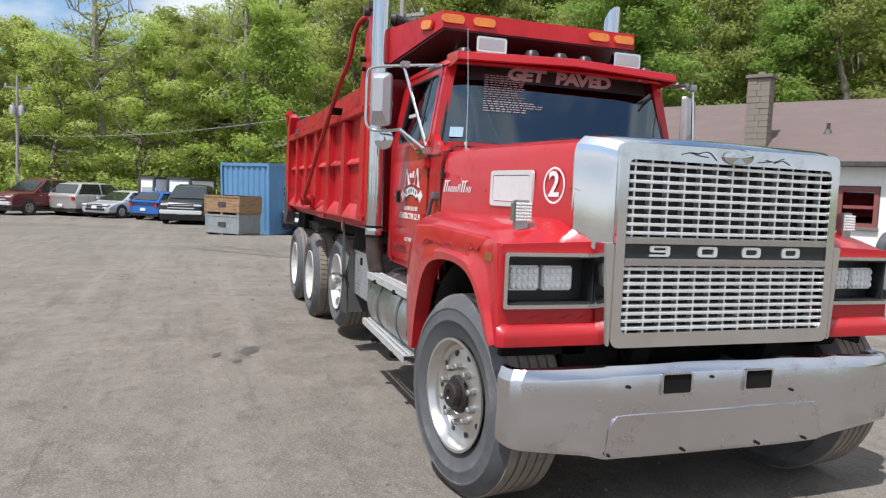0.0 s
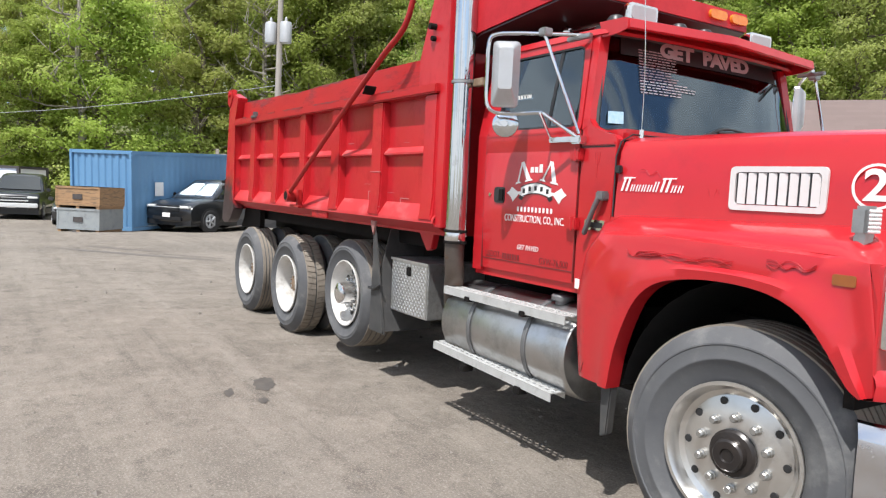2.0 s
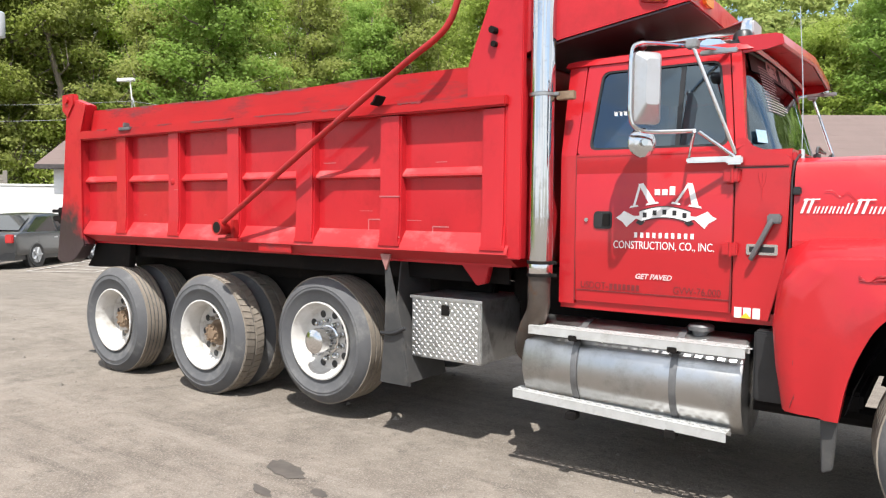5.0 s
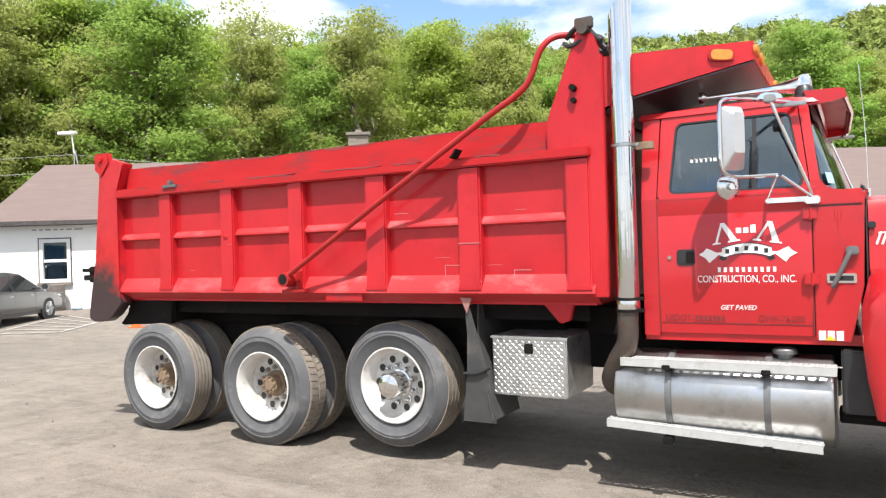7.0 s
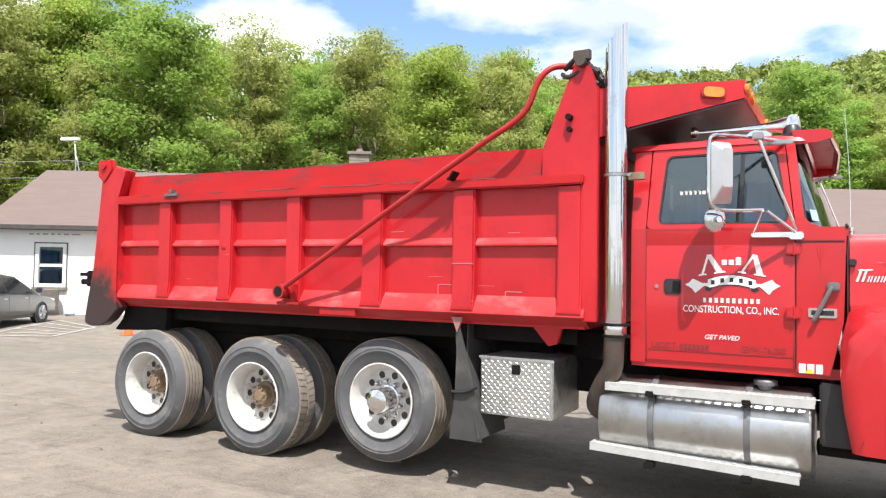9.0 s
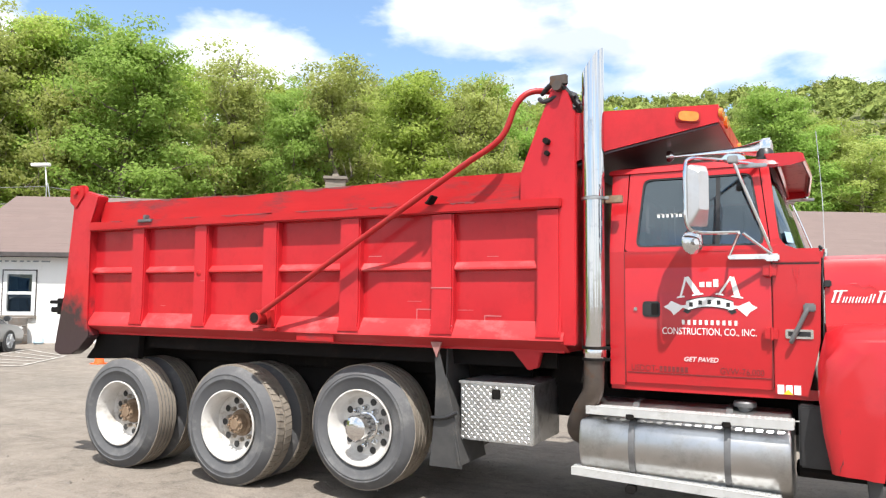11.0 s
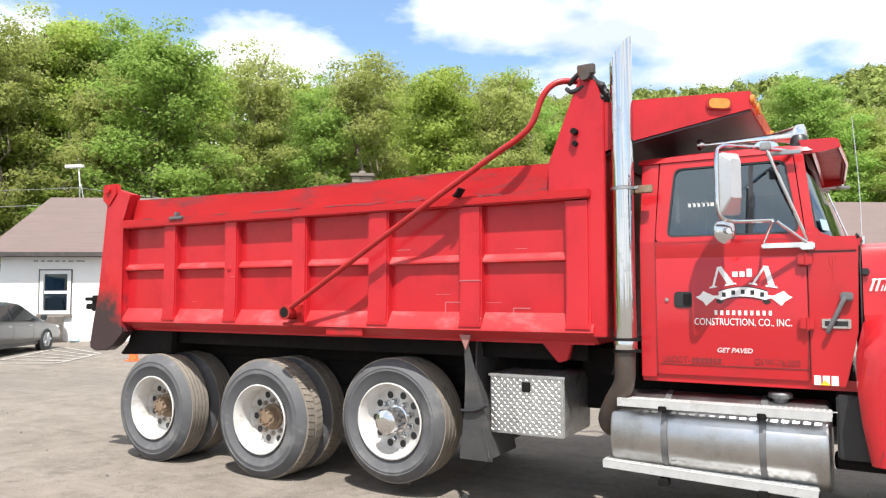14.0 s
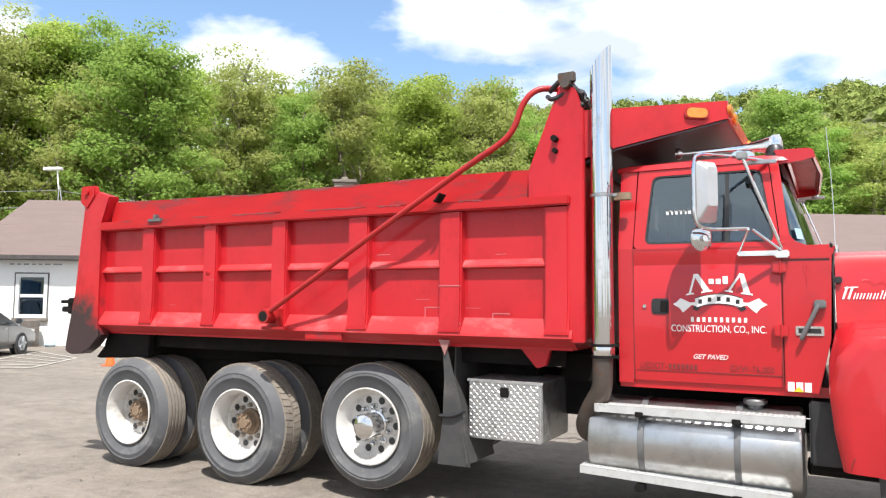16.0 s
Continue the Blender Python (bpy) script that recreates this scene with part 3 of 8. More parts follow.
def make_wheel(R, w, style, name_label, lugs=True):
    """A wheel about the y axis with its outer face towards -y."""
    h = w / 2
    bm = B()
    if style == "front":
        lathe(bm, [(0.262, h - 0.03), (0.262, -h + 0.06), (0.272, -h + 0.03), (0.297, -h + 0.008), (0.297, -h - 0.002), (0.283, -h - 0.002), (0.266, -h + 0.02), (0.258, -h + 0.052), (0.235, -h + 0.062), (0.19, -h + 0.05), (0.12, -h + 0.04), (0.1, -h + 0.04), (0.1, -h + 0.1)], n=48)
        rim = part("wheel", bm, RIM_ALU, truck, name_label)
        nut_r, nut_h, hole_r, hole_h = 0.148, -h + 0.042, 0.212, -h + 0.055
        hub = B()
        lathe(hub, [(0.1, -h + 0.06), (0.1, -h + 0.025), (0.09, -h + 0.015), (0.07, -h + 0.012), (0.066, -h - 0.012), (0.058, -h - 0.02), (0.03, -h - 0.02), (0.025, -h - 0.012), (0.0, -h - 0.012)], n=28)
        part("hub", hub, HUB_DARK, rim, "oily dark hub cap")
    else:
        deep = -h + (0.19 if style == "dual" else 0.12)
        lathe(bm, [(0.262, h - 0.02), (0.262, deep + 0.02), (0.258, deep), (0.262, -h + 0.06), (0.272, -h + 0.03), (0.294, -h + 0.012), (0.297, -h + 0.0), (0.287, -h - 0.003), (0.268, -h + 0.02), (0.25, -h + 0.06), (0.246, deep - 0.03), (0.225, deep - 0.006), (0.17, deep), (0.11, deep - 0.004)], n=48)
        rim = part("wheel", bm, RIM_WHITE, truck, name_label)
        nut_r, nut_h, hole_r, hole_h = 0.143, deep - 0.004, 0.195, deep - 0.006
        hub = B()
        if style == "dual":
            lathe(hub, [(0.115, deep), (0.112, deep - 0.025), (0.085, deep - 0.03), (0.08, deep - 0.09), (0.05, deep - 0.095), (0.045, deep - 0.105), (0.0, deep - 0.105)], n=20)
            for k in range(8):
                a = k * math.pi / 4
                rod(hub, (0.066 * math.cos(a), deep - 0.08, 0.066 * math.sin(a)), (0.066 * math.cos(a), deep - 0.11, 0.066 * math.sin(a)), 0.011, 6)
            part("hub", hub, RUST, rim, "rusty brown axle hub")
        else:
            lathe(hub, [(0.115, deep), (0.11, deep - 0.02), (0.098, deep - 0.025), (0.096, -h - 0.03), (0.09, -h - 0.05), (0.07, -h - 0.062), (0.035, -h - 0.068), (0.0, -h - 0.069)], n=32)
            part("hub", hub, CHROME_DULL, rim, "round chromed hub cap")
    for k in range(10):
        a = 2 * math.pi * (k + 0.5) / 10
        u, v = math.cos(a), math.sin(a)
        nb = B()
        lathe(nb, [(0.021, 0.004), (0.021, -0.012), (0.017, -0.014), (0.017, -0.032), (0.012, -0.038), (0.0, -0.038)] if style != "single" else [(0.025, 0.004), (0.025, -0.014), (0.021, -0.018), (0.02, -0.045), (0.013, -0.058), (0.0, -0.062)], (nut_r * u, nut_h, nut_r * v), n=8)
        part("lug_nut", nb, {"front": NUT, "dual": RIM_DIRTY, "single": CHROME}[style], rim)
        a = 2 * math.pi * k / 10
        u, v = math.cos(a), math.sin(a)
        q = B()
        lathe(q, [(0.029 if style != "front" else 0.017, 0.0), (0.026 if style != "front" else 0.016, -0.003), (0.0, -0.004)], (hole_r * u, hole_h - 0.002, hole_r * v), n=12)
        part("hand_hole", q, BLACK, rim)
    t = B()
    lathe(t, tyre_profile(R, w), n=56, close=True)
    part("tyre", t, RUBBER, rim, "black rubber tyre with dusty sidewall")
    t = B()
    lathe(t, tread_profile(R, w, (0.2, 0.4, 0.6, 0.8) if style != "dual" or not lugs else (0.5,)), n=56, close=True)
    if style == "dual" and lugs:
        for k in range(56):
            for s in (-1, 1):
                a = 2 * math.pi * (k + (0.25 if s > 0 else 0)) / 56
                da, c, hw = 0.048, s * (h - 0.048) * 0.52, (h - 0.05) * 0.43
                vs = []
                for r in (R - 0.004, R + 0.007):
                    for aa, hh in ((a - da, c - hw), (a + da, c - hw), (a + da + 0.03 * s, c + hw), (a - da + 0.03 * s, c + hw)):
                        vs.append(t.verts.new((r * math.cos(aa), hh, r * math.sin(aa))))
                for f in ((4, 5, 6, 7), (0, 1, 5, 4), (1, 2, 6, 5), (2, 3, 7, 6), (3, 0, 4, 7)):
                    t.faces.new([vs[i] for i in f])
    part("tread", t, TREAD, rim, "dusty brown tread")
    return rim


front = make_wheel(0.525, 0.36, "front", "polished aluminium front wheel")
front.matrix_basis = pose(-0.025, -0.99, 0.52, 0, 0, 8.5)
copy_thing(front, pose(0.02, 0.99, 0.52, 0, 0, 188.5))
pusher = make_wheel(0.484, 0.36, "single", "white pusher wheel with chromed hub, lifted off the ground")
pusher.matrix_basis = pose(AXLES[1] - 0.05, -0.81, 0.58)
copy_thing(pusher, pose(AXLES[1] - 0.05, 0.81, 0.58, 0, 0, 180))
for ax, tread, label in ((2, True, "white steel rear wheel with chunky dusty tread"), (3, False, "white steel rear wheel with worn ribbed tread")):
    dual = make_wheel(0.503, 0.285, "dual", label, tread)
    dual.matrix_basis = pose(AXLES[ax], -0.93, 0.5, 0, 17 * ax, 0)
    for y, turn in ((0.93, 180), (-0.605, 0), (0.605, 180)):
        copy_thing(dual, pose(AXLES[ax], y, 0.5, 0, 17 * ax + 11, turn))

# -- chassis --
for s in (-1, 1):
    bm = B()
    box(bm, -7.35, 0.45, s * 0.43 - 0.04, s * 0.43 + 0.04, 0.72, 0.98, 0.01)
    part("frame_rail", bm, DARK, truck, "dark dirty steel frame rail")
for x, z in zip(AXLES, (0.50, 0.585, 0.505, 0.505)):
    bm = B()
    rod(bm, (x, -0.8, z), (x, 0.8, z), 0.07 if x else 0.06, 14)
    if x < -5:
        lathe(bm, [(0.0, -0.22), (0.14, -0.16), (0.2, -0.04), (0.2, 0.06), (0.13, 0.16), (0.0, 0.2)], (x, 0, z), "y", 18)
    part("axle", bm, DARK, truck)
    for s in (-1, 1):
        bm = B()
        pipe(bm, [(x - 0.55, s * 0.47, z + 0.22), (x, s * 0.47, z + 0.09), (x + 0.55, s * 0.47, z + 0.22)], 0.05, 8, 6)
        part("leaf_spring", bm, DARK, truck)
bm = B()
box(bm, -0.75, 0.3, -0.38, 0.38, 0.7, 1.5, 0.06)
part("engine", bm, DARK, truck, "dark greasy engine block")
bm = B()
rod(bm, (-5.3, 0, 0.7), (-0.8, 0, 0.85), 0.05, 12)
part("drive_shaft", bm, DARK, truck)
bm = B()
box(bm, -2.75, -2.3, -0.55, 0.55, 0.95, 1.2, 0.03)
for y in (-0.3, 0.0, 0.3):
    rod(bm, (-2.6, y, 1.15), (-2.55, y, 2.2), 0.09, 14)
part("hoist", bm, DARK, truck, "black telescopic dump hoist behind the cab")
for y in (-0.51, 0.51):
    bm = B()
    box(bm, -7.3, -2.9, y - 0.04, y + 0.04, 0.98, 1.12, 0.01)
    part("subframe_rail", bm, DARK, truck, "black subframe rail under the dump body")
# Added dark plates: block bright gaps under the body, where only shade belongs.
for s in (-1, 1):
    bm = B()
    box(bm, -7.2, -2.6, *sorted((s * 0.83, s * 0.86)), 1.1, 1.225)
    part("floor_skirt", bm, DARK, truck, "dark plate added under the body to close bright gaps")
for k in range(9):
    bm = B()
    box(bm, -7.15 + k * 0.52, -7.07 + k * 0.52, -0.82, 0.82, 1.12, 1.22)
    part("cross_member", bm, DARK, truck)

# -- dump body --
def slope(x, za=2.292, zb=2.26):
    """Height of the top rail along the body."""
    return zb + (za - zb) * (x + 2.48) / (-7.27 + 2.48)


# dented top edge of the side boards
BOARD = [(-2.5, 2.466), (-2.77, 2.466), (-3.28, 2.471), (-3.71, 2.47), (-4.34, 2.461), (-4.8, 2.462), (-5.3, 2.452), (-5.7, 2.468), (-6.35, 2.475), (-7.02, 2.49), (-7.16, 2.5)]


def board_z(x):
    for (xa, za), (xb, zb) in zip(BOARD, BOARD[1:]):
        if xb <= x <= xa:
            return za + (zb - za) * (x - xa) / (xb - xa)
    return BOARD[0][1] if x > BOARD[0][0] else BOARD[-1][1]


bm = B()
box(bm, -7.25, -2.5, -1.0, 1.0, 1.22, 1.29)
dump = part("dump_body", bm, RED_BED, truck, "red steel dump body with worn ribbed sides")
for s in (-1, 1):
    bm = B()
    prism(bm, [(-7.3, 1.27), (-2.46, 1.27), (-2.46, slope(-2.46)), (-7.3, slope(-7.3))], "y", s * 1.05, s * 0.985)
    part("side_panel", bm, RED_BED, dump)
    bm = B()
    prism(bm, [(-7.215, slope(-7.27) - 0.085), (-2.48, slope(-2.48) - 0.065), (-2.48, slope(-2.48)), (-7.215, slope(-7.27))], "y", s * 1.14, s * 0.985, 0.01)
    part("top_rail", bm, RED_WORN, dump, "red top rail with worn dark edges")
    bm = B()
    prism(bm, [(-7.16, slope(-7.16)), (-2.5, slope(-2.5)), *BOARD], "y", s * 1.05, s * 1.0, 0.006)
    part("side_board", bm, RED_WORN, dump, "red steel side board scuffed to bare metal")
    bm = B()
    loft(bm, [[(x, s * 1.045, 1.44), (x, s * 1.12, 1.335), (x, s * 1.122, 1.305), (x, s * 0.98, 1.225)] for x in (-7.27, -2.47)])
    thicken(bm, 0.008)
    part("bottom_rail", bm, RED_LEDGE, dump, "sloped red bottom rail")
    for x0, x1 in ((-6.63, -6.46), (-5.84, -5.68), (-5.06, -4.9), (-4.28, -4.09), (-3.47, -3.29), (-2.66, -2.49)):
        bm = B()
        t = slope(x0) - 0.075
        loft(bm, [[(x0, s * 1.0, z), (x0, s * y, z), (x1, s * y, z), (x1, s * 1.0, z)] for z, y in ((t, 1.115), (1.5, 1.115), (1.36, 1.128), (1.33, 1.128))], closed=True, caps=True)
        bmesh.ops.bevel(bm, geom=[e for e in bm.edges if abs(e.verts[0].co.z - e.verts[1].co.z) > 0.1], offset=0.012, segments=2, affect="EDGES")
        part("side_post", bm, RED_BED, dump)
    bm = B()
    for z in (1.385, 1.655):
        box(bm, -3.468, -3.292, *sorted((s * 1.11, s * 1.1185)), z, z + 0.009, 0.002)
    part("weld_seam", bm, SCRATCH, dump, "pale weld seams across a post")
    for x0, z0 in ((-3.62, 1.5), (-3.07, 1.46)):
        bm = B()
        box(bm, x0, x0 + 0.13, *sorted((s * 1.045, s * 1.0525)), z0, z0 + 0.007)
        box(bm, x0, x0 + 0.006, *sorted((s * 1.045, s * 1.0525)), z0 - 0.09, z0)
        part("weld_seam", bm, SCRATCH, dump)
    bm = B()
    lathe(bm, [(0.034, 0.0), (0.026, 0.006), (0.0, 0.008)], (0, 0, 0), "y", 9)
    bm.transform(Matrix.Translation((-5.77, s * 1.114, 1.79)) @ Matrix.Diagonal((1, s, 0.9, 1)))
    part("bare_patch", bm, RED_WORN, dump, "rubbed bare patch")
    edges = [-7.2, -6.63, -6.46, -5.84, -5.68, -5.06, -4.9, -4.28, -4.09, -3.47, -3.29, -2.66]
    for x0, x1 in zip(edges[::2], edges[1::2]):
        bm = B()
        z = 1.80 + (slope(x0) - 2.27) * 0.5
        loft(bm, [[(x, s * 1.045, z + 0.055), (x, s * 1.09, z + 0.008), (x, s * 1.09, z - 0.006), (x, s * 1.045, z - 0.02)] for x in (x0, x1)], caps=True)
        part("mid_rib", bm, RED_LEDGE, dump)
    bm = B()
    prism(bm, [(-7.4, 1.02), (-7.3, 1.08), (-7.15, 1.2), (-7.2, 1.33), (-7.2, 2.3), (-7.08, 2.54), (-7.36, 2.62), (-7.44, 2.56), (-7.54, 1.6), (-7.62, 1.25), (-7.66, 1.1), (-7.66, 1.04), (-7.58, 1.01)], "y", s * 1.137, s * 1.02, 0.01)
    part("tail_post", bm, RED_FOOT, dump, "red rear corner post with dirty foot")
    bm = B()
    prism(bm, [(-7.42, 0.98), (-7.38, 0.97), (-6.68, 1.0), (-6.66, 1.24), (-7.25, 1.26), (-7.3, 1.08)], "y", s * 0.96, s * 0.9, 0.006)
    part("tail_skirt", bm, DARK, dump, "black plate under the rear corner")
    bm = B()
    prism(bm, [(-7.5, 2.66), (-7.3, 2.66), (-7.28, 2.56), (-7.4, 2.43), (-7.5, 2.5)], "y", s * 1.15, s * 1.09, 0.01)
    rod(bm, (-7.4, s * 1.07, 2.6), (-7.4, s * 1.17, 2.6), 0.03, 10)
    part("tailgate_hinge", bm, RED_WORN, dump, "red tailgate hinge ear")
    bm = B()
    box(bm, -7.77, -7.52, s * 1.08 - 0.05, s * 1.08 + 0.05, 1.505, 1.54, 0.006)
    box(bm, -7.75, -7.52, s * 1.08 - 0.05, s * 1.08 + 0.05, 1.42, 1.475, 0.008)
    box(bm, -7.68, -7.52, s * 1.08 - 0.035, s * 1.08 + 0.035, 1.4, 1.56, 0.008)
    rod(bm, (-7.6, s * 1.08, 1.52), (-7.57, s * 1.08, 1.68), 0.02, 8)
    part("tailgate_latch", bm, DARK, dump, "black tailgate latch")
    bm = B()
    prism(bm, [(-2.5, 1.28), (-2.39, 1.28), (-2.39, 2.83), (-2.47, 3.07), (-2.54, 3.05), (-2.78, 2.45), (-2.78, 2.25), (-2.5, 2.25)], "y", s * 1.1, s * 1.05, 0.006)
    part("front_gusset", bm, RED_BED, dump, "tall red front corner plate")
    bm = B()
    rod(bm, (-2.58, s * 1.09, 2.65), (-2.58, s * 1.15, 2.65), 0.022, 10)
    part("tie_knob", bm, DARK, dump)
    bm = B()
    rod(bm, (-2.58, s * 1.09, 2.57), (-2.58, s * 1.13, 2.57), 0.018, 10)
    part("tie_knob", bm, DARK, dump)
    bm = B()
    rod(bm, (-5.0, s * 1.1, 1.42), (-5.0, s * 1.26, 1.42), 0.06, 18)
    box(bm, -5.08, -4.84, s * 1.16 - 0.03, s * 1.16 + 0.02, 1.31, 1.335, 0.005)
    box(bm, -4.95, -4.9, s * 1.15 - 0.02, s * 1.15 + 0.02, 1.33, 1.48, 0.005)
    pivot = part("tarp_pivot", bm, RED_DARK, dump, "dark red tarp arm pivot")
    bm = B()
    rod(bm, (-5.0, s * 1.24, 1.42), (-5.0, s * 1.262, 1.42), 0.043, 14)
    part("pivot_bore", bm, DARK, pivot)
    bm = B()
    pipe(bm, [(-4.97, s * 1.23, 1.45), (-4.0, s * 1.22, 2.03), (-3.2, s * 1.2, 2.5), (-2.96, s * 1.18, 2.64), (-2.86, s * 1.17, 2.74), (-2.79, s * 1.15, 2.92), (-2.7, s * 1.1, 3.01), (-2.56, s * 1.0, 3.02)], 0.0215, 12, 5)
    part("tarp_arm", bm, RED_DARK, dump, "bent red tarp arm pipe")
    bm = B()
    loft(bm, [[(-3.47 + a, s * y, 2.27 + b) for y in (1.12, 1.17, 1.215)] for a, b in ((0, 0.0), (0.02, 0.012), (0.05, 0.055))])
    thicken(bm, 0.012)
    part("arm_rest", bm, DARK, dump, "dark hook that carries the tarp arm")
    bm = B()
    box(bm, -6.52, -6.34, *sorted((s * 1.1, s * 1.156)), 2.262, 2.29, 0.005)
    box(bm, -6.46, -6.42, *sorted((s * 1.1, s * 1.15)), 2.29, 2.33, 0.006)
    part("rail_latch", bm, GREY_DARK, dump, "bare metal latch on the top rail")
    bm = B()
    box(bm, -4.69, -4.33, s * 1.1 - 0.01, s * 1.1 + 0.01, 1.24, 1.3, 0.003)
    part("reflector_plate", bm, RED_WORN, dump)
# scraped edges along the rails and boards, and a few pale scratches
rng = random.Random(17)
for s in (-1, 1):
    for x0, x1, zf, y in [(-5.5, -4.95, 0, 1.139), (-4.7, -4.1, 0, 1.139), (-4.0, -3.75, 0, 1.139), (-6.9, -6.75, 0, 1.139), (-3.3, -3.1, 0, 1.139), (-5.95, -5.75, 0, 1.139), (-6.9, -6.6, 1, 1.049), (-5.9, -5.2, 1, 1.049), (-4.9, -4.2, 1, 1.049), (-3.9, -3.5, 1, 1.049), (-6.35, -6.1, 1, 1.049)]:
        n = 9
        bm = B()
        tops, lows = [], []
        for k in range(n):
            x = x0 + (x1 - x0) * k / (n - 1)
            z = slope(x) + 0.001 if not zf else board_z(x) + 0.003
            w = rng.uniform(0.003, 0.016) * (0.3 if k in (0, n - 1) else 1.0) * (1.0 if not zf else 1.5)
            tops.append((x, s * (y - 0.03), z))
            lows.append((x, s * (y + 0.0025), z - w))
        loft(bm, [tops, [(x, s * (y + 0.0025), z) for x, _, z in tops], lows])
        part("scraped_edge", bm, SCUFF, dump)
    for x, z, w in ((-4.05, 1.9, 0.3), (-4.3, 1.84, 0.16), (-3.05, 1.88, 0.09), (-3.7, 1.56, 0.14), (-3.28, 1.5, 0.12), (-5.75, 1.72, 0.05), (-6.3, 1.5, 0.06)):
        bm = B()
        on_post = any(p <= x <= q for p, q in ((-5.84, -5.68), (-4.28, -4.09), (-3.47, -3.29)))
        face = 1.116 if on_post else 1.051
        w = min(w, 0.12)
        box(bm, x, x + w, s * (face - 0.004), s * face, z, z + rng.uniform(0.003, 0.006))
        part("scratch", bm, SCRATCH, dump)
bm = B()
box(bm, -2.5, -2.44, -1.04, 1.04, 1.28, 2.85)
part("front_wall", bm, RED_BED, dump)
bm = B()
box(bm, -7.3, -7.24, -1.02, 1.02, 1.2, 2.5)
for z in (1.5, 1.95, 2.35):
    box(bm, -7.36, -7.3, -1.02, 1.02, z - 0.05, z + 0.05)
part("tailgate", bm, RED_BED, dump)
# cab shield: tapered roof plate with side plates and a lipped front
bm = B()
loft(bm, [[(-2.44, y, 2.84) for y in (-1.06, 0, 1.06)], [(-1.52, y * 0.745, 2.86) for y in (-1.06, 0, 1.06)], [(-1.515, y * 0.745, 2.74) for y in (-1.06, 0, 1.06)]])
thicken(bm, 0.012)
for s in (-1, 1):
    b2 = B()
    q = [Vector((-2.44, s * 1.06, 2.84)), Vector((-1.52, s * 0.79, 2.86)), Vector((-1.515, s * 0.79, 2.745)), Vector((-2.2, s * 0.98, 2.58)), Vector((-2.44, s * 1.05, 2.5))]
    b2.faces.new([b2.verts.new(p) for p in q])
    thicken(b2, 0.014)
    join(bm, b2)
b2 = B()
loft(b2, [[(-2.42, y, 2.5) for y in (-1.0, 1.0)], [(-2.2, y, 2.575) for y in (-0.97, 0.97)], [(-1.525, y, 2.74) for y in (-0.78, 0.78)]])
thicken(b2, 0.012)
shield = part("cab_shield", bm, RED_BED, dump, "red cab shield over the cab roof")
part("shield_underside", b2, SHIELD_SHADE, shield, "near-black underside, its shade put in the colour")
for y in (-0.72, -0.48, 0.47, 0.69):
    bm = B()
    prism(bm, round_quad(rect(y - 0.085, y + 0.085, 2.775, 2.835), 0.028), "x", -1.52, -1.496, 0.004)
    part("marker_light", bm, AMBER, dump, "oval amber marker light")
for s in (-1, 1):
    m = Matrix.Translation((-1.70, s * 0.848, 2.785)) @ Matrix.Rotation(-s * math.atan2(0.27, 0.92), 4, "Z")
    for r, d, mat in ((0.08, 0.008, RED_DARK), (0.064, 0.018, AMBER)):
        bm = B()
        prism(bm, round_quad(rect(-r, r, -r * 0.5, r * 0.5), r * 0.47, 6), "y", -d, d, 0.003)
        bm.transform(m @ pose(0, 0, 0, 0, 6, 0))
        part("side_marker" if mat is AMBER else "marker_gasket", bm, mat, dump, "amber oval side marker" if mat is AMBER else "")
bm = B()
rng = random.Random(5)
pts = [(-2.5 + rng.uniform(-0.03, 0.03), -1.02 + k * 0.068, 2.96 + rng.uniform(-0.025, 0.025)) for k in range(31)]
pipe(bm, pts, [rng.uniform(0.035, 0.062) for k in range(121)], 9, 4)
for k in range(9):
    a = (-2.5 + rng.uniform(-0.05, 0.05), -1.06 + rng.uniform(-0.02, 0.02), 3.0 + rng.uniform(-0.05, 0.04))
    b = (-2.42 + rng.uniform(-0.03, 0.05), -1.06 + rng.uniform(-0.03, 0.02), 2.93 + rng.uniform(-0.09, 0.04))
    pipe(bm, [a, tuple((p + q) / 2 + rng.uniform(-0.03, 0.03) for p, q in zip(a, b)), b], 0.014, 6, 4)
pipe(bm, [(-2.64, -1.05, 3.0), (-2.52, -1.1, 3.05), (-2.42, -1.06, 2.95), (-2.37, -1.0, 2.84)], 0.019, 8, 5)
pipe(bm, [(-2.66, -1.04, 2.97), (-2.6, -1.1, 2.93), (-2.5, -1.08, 2.97)], 0.016, 8, 5)
part("rolled_tarp", bm, TARP, dump, "bunched black tarp on the roller")
bm = B()
box(bm, -2.56, -2.44, -1.12, -1.08, 3.03, 3.1, 0.006)
rod(bm, (-2.5, -1.06, 3.02), (-2.5, -1.15, 3.02), 0.035, 12)
part("roller_bracket", bm, STEEL_BURNT, dump, "rusty tarp roller bracket")

for s in (-1, 1):
    bm = B()
    prism(bm, [(-2.92, 1.26), (-2.66, 1.26), (-2.7, 1.11), (-2.77, 1.09)], "y", s * 0.98, s * 0.93, 0.006)
    part("body_bracket", bm, RED_BED, dump, "red bracket under the body's front")

